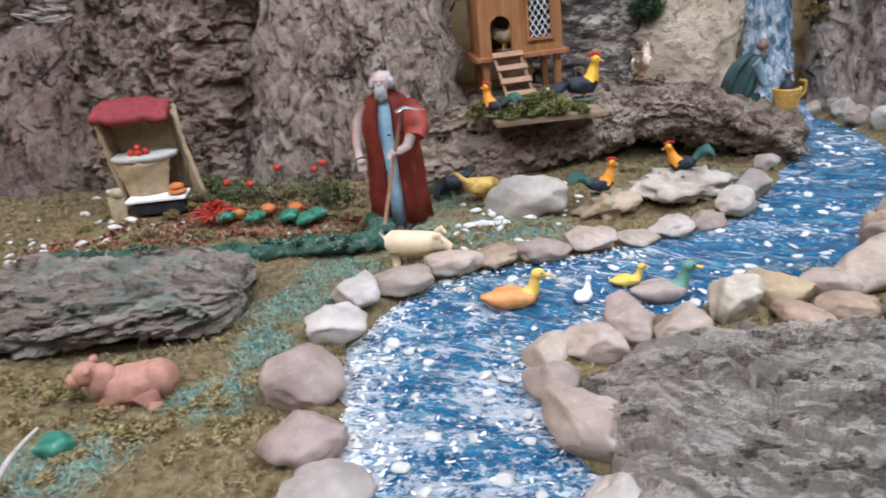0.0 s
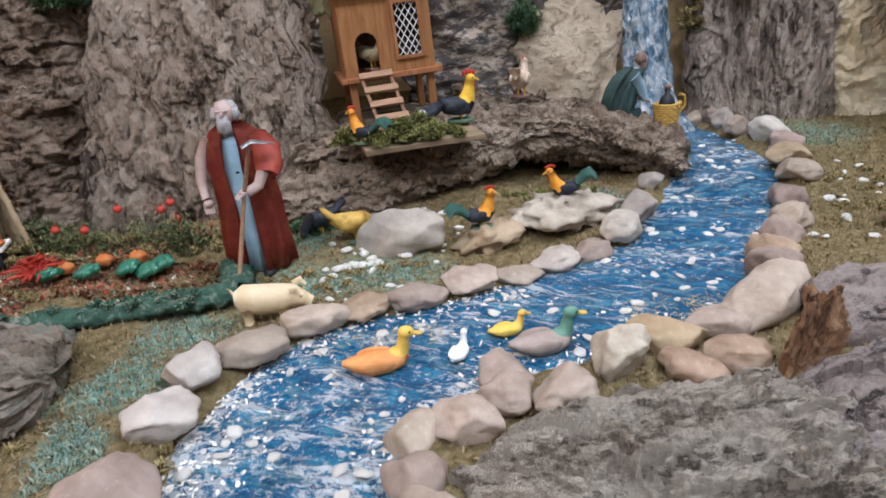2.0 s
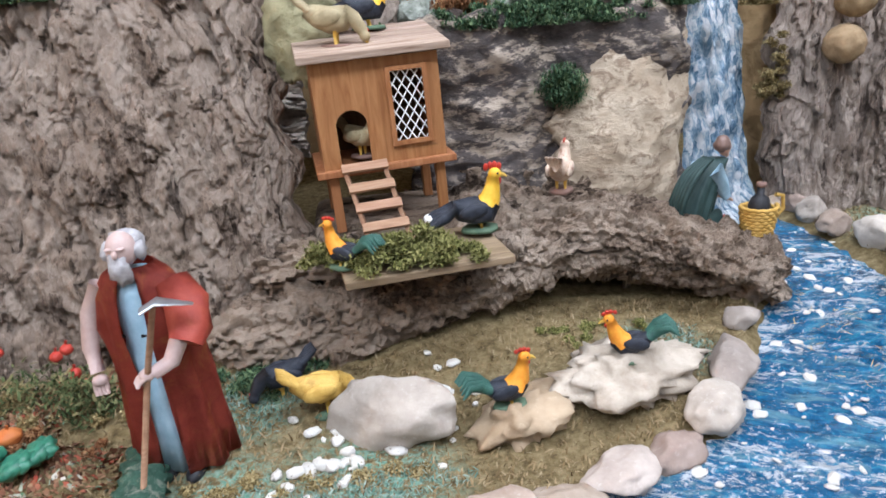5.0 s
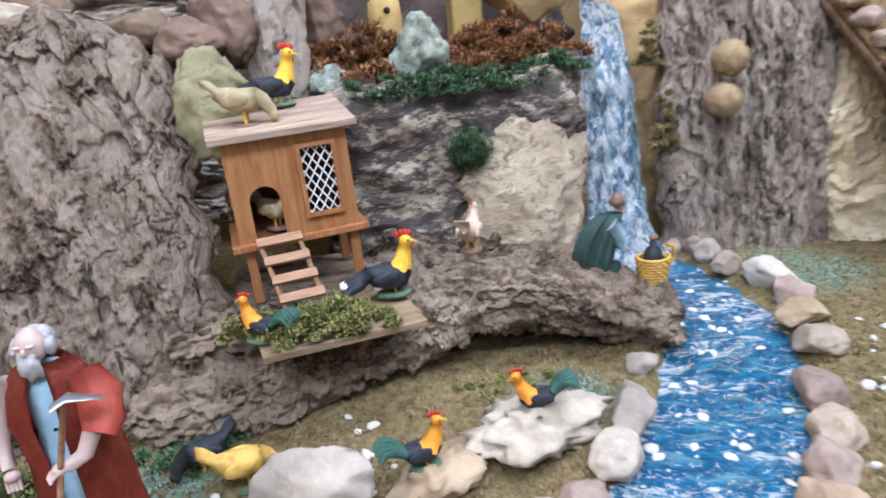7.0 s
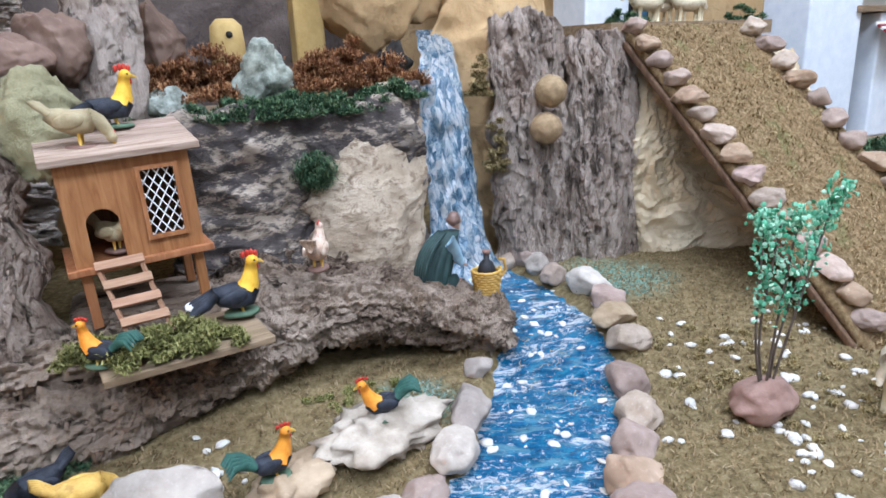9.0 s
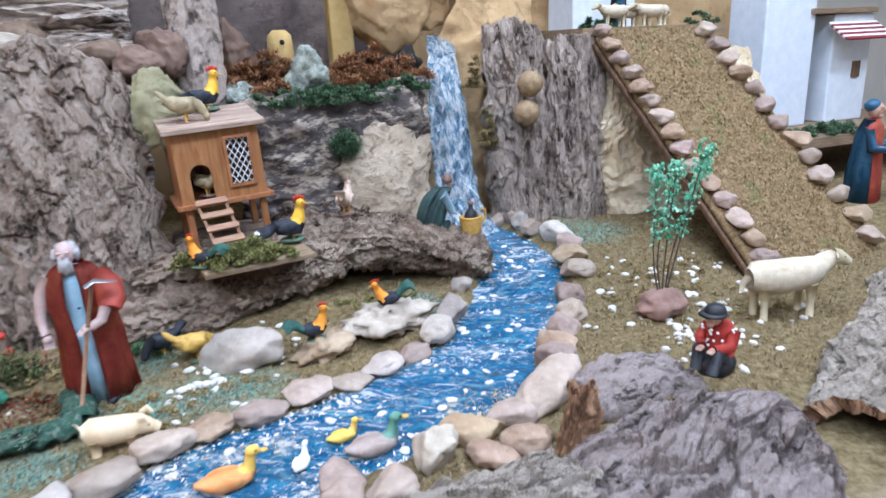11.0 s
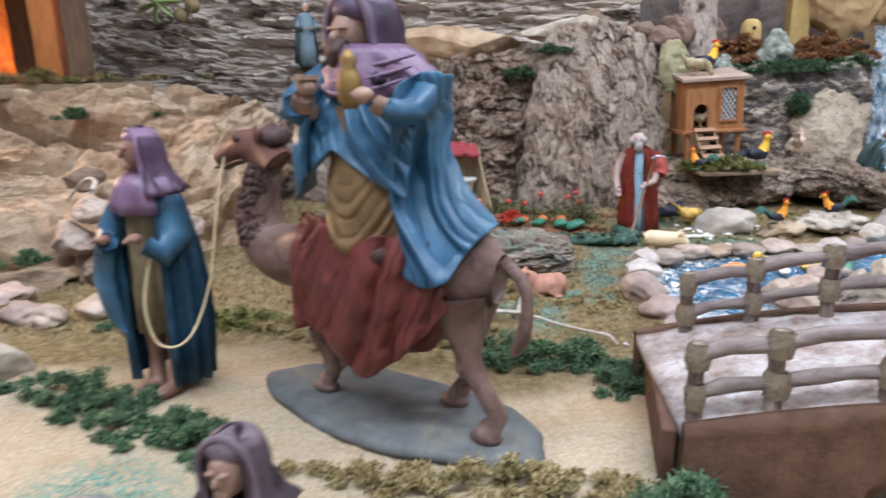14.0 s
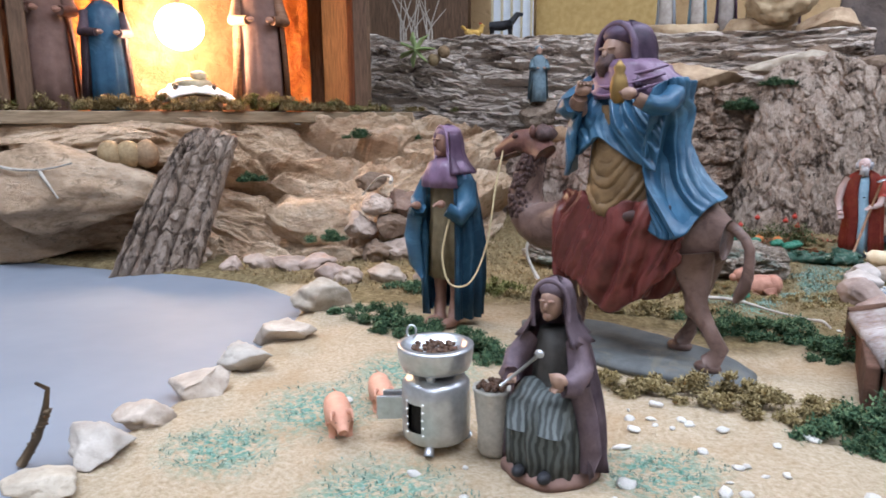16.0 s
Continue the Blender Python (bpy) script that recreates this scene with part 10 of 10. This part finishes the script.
thing("brown_ball", bm, BALL_FUZZ, "fuzzy ochre ball on the reddish bark", "ball", "brown balls", "", pose(-0.60, 0.955, 0.205))
rock(-0.16, 1.24, 0.50, 0.09, 0.06, 0.06, ROCK_TAN, "crumpled tan rock on the upper terrace", 51, 0.5, 6)

# ---- rock bank under the stable ----
def fluted(relief, pitch, depth):
    """The same relief on rounded ribs that run up the slab."""
    def height(a, b):
        w = a + 0.006 * fbm(V(a * 20, b * 14, 3.0), 3)
        return relief(a, b) + depth * (abs(math.sin(math.pi * w / pitch)) ** 0.6 - 0.6)
    return height



bark_wall("rock_bank", [(-1.66, 0.14, -0.02), (-1.42, 0.28, -0.02), (-1.16, 0.35, -0.02), (-0.97, 0.38, -0.01), (-0.82, 0.44, -0.01), (-0.70, 0.60, -0.01), (-0.66, 0.80, -0.01)],
          [(-1.62, -0.02, 0.238), (-1.40, 0.20, 0.238), (-1.20, 0.45, 0.248), (-1.05, 0.69, 0.250), (-0.95, 0.85, 0.250), (-0.86, 0.99, 0.225), (-0.78, 1.06, 0.19)],
          ledge_relief(3.6, 8.5, 0.050, 25.0), LEDGE, "bank of tan and pinkish rock under the stable", nu=260, nv=130, bulge=0.02, thick=0.05, wobble=0.01, seed=25, category="rock")
for x, y, z, rx, ry, rz, k in ((-0.93, 0.43, 0.075, 0.095, 0.05, 0.050, 61), (-1.32, 0.238, 0.150, 0.235, 0.07, 0.092, 64), (-1.40, 0.265, 0.030, 0.160, 0.05, 0.052, 65), (-0.86, 0.41, 0.018, 0.060, 0.035, 0.016, 66), (-1.08, 0.345, 0.032, 0.035, 0.025, 0.034, 67)):
    rock(x, y, z, rx, ry, rz, LEDGE, "rugged tan rock in the bank under the stable", k, 0.4, 14, group="rocks of the bank", yaw=35)
for k, (x, y, z, r) in enumerate(((-0.80, 0.44, 0.020, 0.024), (-0.76, 0.45, 0.022, 0.022), (-0.83, 0.45, 0.060, 0.026), (-0.78, 0.46, 0.062, 0.024), (-0.75, 0.48, 0.060, 0.02), (-0.81, 0.47, 0.098, 0.022), (-0.77, 0.49, 0.10, 0.024),
                                  (-0.73, 0.50, 0.022, 0.024), (-0.72, 0.53, 0.060, 0.022), (-0.84, 0.50, 0.135, 0.022))):
    rock(x, y, z, r * 1.25, r, r * 0.85, (ROCK_BROWN, STONE_WARM, STONE_MAUVE)[k % 3], "brownish stone in a rough dry wall", 80 + k, 0.3, 3, name="wall_stone", group="dry wall stones")
bark_wall("bark_slab", [(-1.150, 0.200, -0.008), (-1.110, 0.235, -0.004), (-1.045, 0.285, -0.004)], [(-1.118, 0.360, 0.215), (-1.085, 0.385, 0.228), (-1.045, 0.405, 0.212)], fluted(bark_relief(34, 24, 0.0055, 26.0, 0.9), 0.023, 0.015), BARK_GREY,
          "leaning brown bark slab with lengthwise ribs before the rock bank", nu=110, nv=150, bulge=0.022, thick=0.02, wobble=0.006, seed=26, category="bark")
for k, x in enumerate((-1.225, -1.205, -1.185)):
    bm = bmesh.new()
    ball(bm, (0, 0, 0), (0.020, 0.020, 0.024), 0, 3, rough=0.08, seed=k)
    thing("brown_ball", bm, BALL_FUZZ, "fuzzy brown ball under the stable floor", "ball", "brown balls", "", pose(x, 0.30 + 0.02 * k, 0.185))
for k, (x, y, z) in enumerate(((-0.95, 0.66, 0.205), (-1.04, 0.42, 0.135), (-0.86, 0.385, 0.045), (-0.90, 0.80, 0.20))):
    moss_patch(140 + k, 1500, x, y, 0.03, 0.012, MOSS_DARK, "dark green moss on the rock bank", z=z, mound=0.016, size=0.010, turn=40)
for k, pts in enumerate(([(-1.40, 0.16, 0.20), (-1.33, 0.18, 0.17), (-1.27, 0.20, 0.165), (-1.22, 0.22, 0.175)], [(-1.27, 0.20, 0.165), (-1.25, 0.20, 0.14), (-1.24, 0.205, 0.12)],
                         [(-0.70, 0.30, 0.15), (-0.72, 0.34, 0.155), (-0.76, 0.38, 0.15), (-0.80, 0.40, 0.12)], [(-0.50, 0.36, 0.012), (-0.52, 0.37, 0.05), (-0.51, 0.37, 0.09)], [(-0.51, 0.37, 0.06), (-0.49, 0.37, 0.08), (-0.475, 0.37, 0.085)])):
    bm = bmesh.new()
    tube(bm, [spline(pts, s / 10) for s in range(11)], [0.0030 - 0.00018 * s for s in range(11)], 7, shape=lambda i, a: 1 + 0.15 * math.sin(2 * a + i))
    thing("twig", bm, TWIG, "pale dry twig among the rocks", "twig", "twigs")
bm = bmesh.new()
tube(bm, [(0, 0, 0), (0.012, 0.006, 0.020), (0.018, 0.010, 0.042), (0.022, 0.010, 0.055), (0.016, 0.006, 0.060)], [0.0035, 0.0028, 0.0022, 0.0018, 0.0012], 8)
for k in range(14):
    ball(bm, (0.003 + 0.0012 * k, 0.002 + 0.0006 * k, 0.004 + 0.0026 * k), (0.0034, 0.0034, 0.0026), 0, 1, rough=0.5, seed=k)
thing("bronze_rod", bm, tin_material("bronze", (0.16, 0.115, 0.075), 0.45), "small knobbly bronze rod standing in the pond", "rod", at=pose(-0.712, -0.262, 0.0))

# ---- the stable ----
STABLE = pose(-1.170, 0.515, 0.260, 0, 0, 57)


def local(x, y, z):
    return STABLE @ V(x, y, z)


bm = bmesh.new()
box(bm, (-0.02, 0.155, -0.012), (0.91, 0.34, 0.022), bevel=0.002)
thing("stable_floor", bm, WOOD_BOARD, "thick wooden board carrying the stable", "board", at=STABLE, soft=False)
moss_patch(150, 16000, *local(0.0, 0.005, 0)[:2], 0.46, 0.022, MOSS_OLIVE, "olive moss along the stable's front edge", z=0.262, turn=57, mound=0.030, size=0.015)
moss_patch(151, 2500, *local(0.05, 0.0, 0)[:2], 0.44, 0.016, MOSS_GREEN, "green moss along the stable's front edge", z=0.262, turn=57, mound=0.030, size=0.014)


def build_stable():
    s = root("stable", STABLE, "dark wooden stable lit warmly from inside", "stable")
    for x, w in ((0.315, 0.034), (-0.318, 0.026), (-0.37, 0.06)):
        bm = bmesh.new()
        box(bm, (x, 0.02, 0.19), (w, 0.03, 0.38), bevel=0.002)
        part("post", bm, WOOD_DARK, s)
    bm = bmesh.new()
    box(bm, (0, 0.265, 0.19), (0.72, 0.012, 0.38))
    part("back_wall", bm, WOOD_DARK, s)
    for x in (-0.36, 0.35):
        bm = bmesh.new()
        box(bm, (x, 0.145, 0.19), (0.012, 0.22, 0.38))
        part("side_wall", bm, WOOD_DARK, s)
    # roof out of view, its overhang drawn forward to shade the stable's front
    bm = bmesh.new()
    box(bm, (0, 0.09, 0.39), (0.80, 0.42, 0.018), bevel=0.002)
    part("roof", bm, WOOD_DARK, s)
    for x0, x1 in ((0.13, 0.30), (-0.29, -0.12), (-0.11, 0.12)):
        bm = bmesh.new()
        sheet(bm, [(x0, 0.235, 0.0), ((x0 + x1) / 2, 0.225, 0.0), (x1, 0.235, 0.0)], [(x0, 0.24, 0.37), ((x0 + x1) / 2, 0.235, 0.37), (x1, 0.24, 0.37)], 26, 40, crumple(22, 0.010, x0 * 9), 0.0, 0.003)
        part("amber_film", bm, CREAM_FILM if x0 == -0.11 else AMBER, s, "crumpled cream film" if x0 == -0.11 else "crumpled orange film", True)
    lamp = bmesh.new()
    ball(lamp, (-0.035, 0.105, 0.165), (0.046, 0.040, 0.044), 0, 3)
    b = part("bulb", lamp, BULB_GLOW, s, "bright glowing bulb", True)
    b.visible_shadow = False
    bm = bmesh.new()
    tube(bm, [(-0.035, 0.105, 0.18), (-0.035, 0.105, 0.38)], 0.002, 6)
    part("flex", bm, DARK_PAINT, s)


build_stable()
robed("nativity_figurine", *local(-0.180, 0.06, 0.0), 57, 0.23, CLOAK_BLUE, SHAWL, SKIN, "painted kneeling figure in white and blue in the stable")
robed("nativity_figurine", *local(0.110, 0.06, 0.0), 40, 0.30, BASE_BROWN, WOOD_PALE, SKIN, "painted standing figure in brown in the stable")
robed("nativity_figurine", *local(-0.275, 0.09, 0.0), 60, 0.29, BASE_BROWN, BASE_BROWN, SKIN, "painted brown figure at the stable's side")
m = root("manger", STABLE @ pose(-0.035, 0.045, 0.0), "straw-filled manger with a pale bundle", "manger")
bm = bmesh.new()
box(bm, (0, 0, 0.018), (0.10, 0.05, 0.024), bevel=0.003)
part("trough", bm, WOOD_BOARD, m)
for sx in (-1, 1):
    bm = bmesh.new()
    tube(bm, [(sx * 0.045, -0.022, 0.0), (sx * 0.035, 0.022, 0.05)], 0.004, 6)
    tube(bm, [(sx * 0.045, 0.022, 0.0), (sx * 0.035, -0.022, 0.05)], 0.004, 6)
    part("trestle", bm, WOOD_DARK, m)
bm = bmesh.new()
sheet(bm, [(-0.085, -0.030, 0.010), (-0.05, -0.036, 0.024), (0, -0.034, 0.034), (0.05, -0.036, 0.026), (0.09, -0.030, 0.008)], [(-0.055, 0.02, 0.036), (-0.03, 0.02, 0.052), (0, 0.02, 0.060), (0.03, 0.02, 0.052), (0.06, 0.02, 0.034)], 30, 14,
      lambda a, b: 0.004 * abs(math.sin(a * 130)) + 0.002 * fbm(V(a * 60, b * 60, 2), 3), 0.004, 0.002)
part("cloth", bm, WHITE_PAINT, m, "white draped cloth", True)
bm = bmesh.new()
ball(bm, (0, 0, 0.050), (0.040, 0.020, 0.014), 0, 3, rough=0.3, seed=3)
ball(bm, (0.012, -0.004, 0.068), (0.016, 0.012, 0.010), 0, 3, rough=0.2, seed=4)
part("bundle", bm, HEN_CREAM, m, "pale cloth bundle", True)
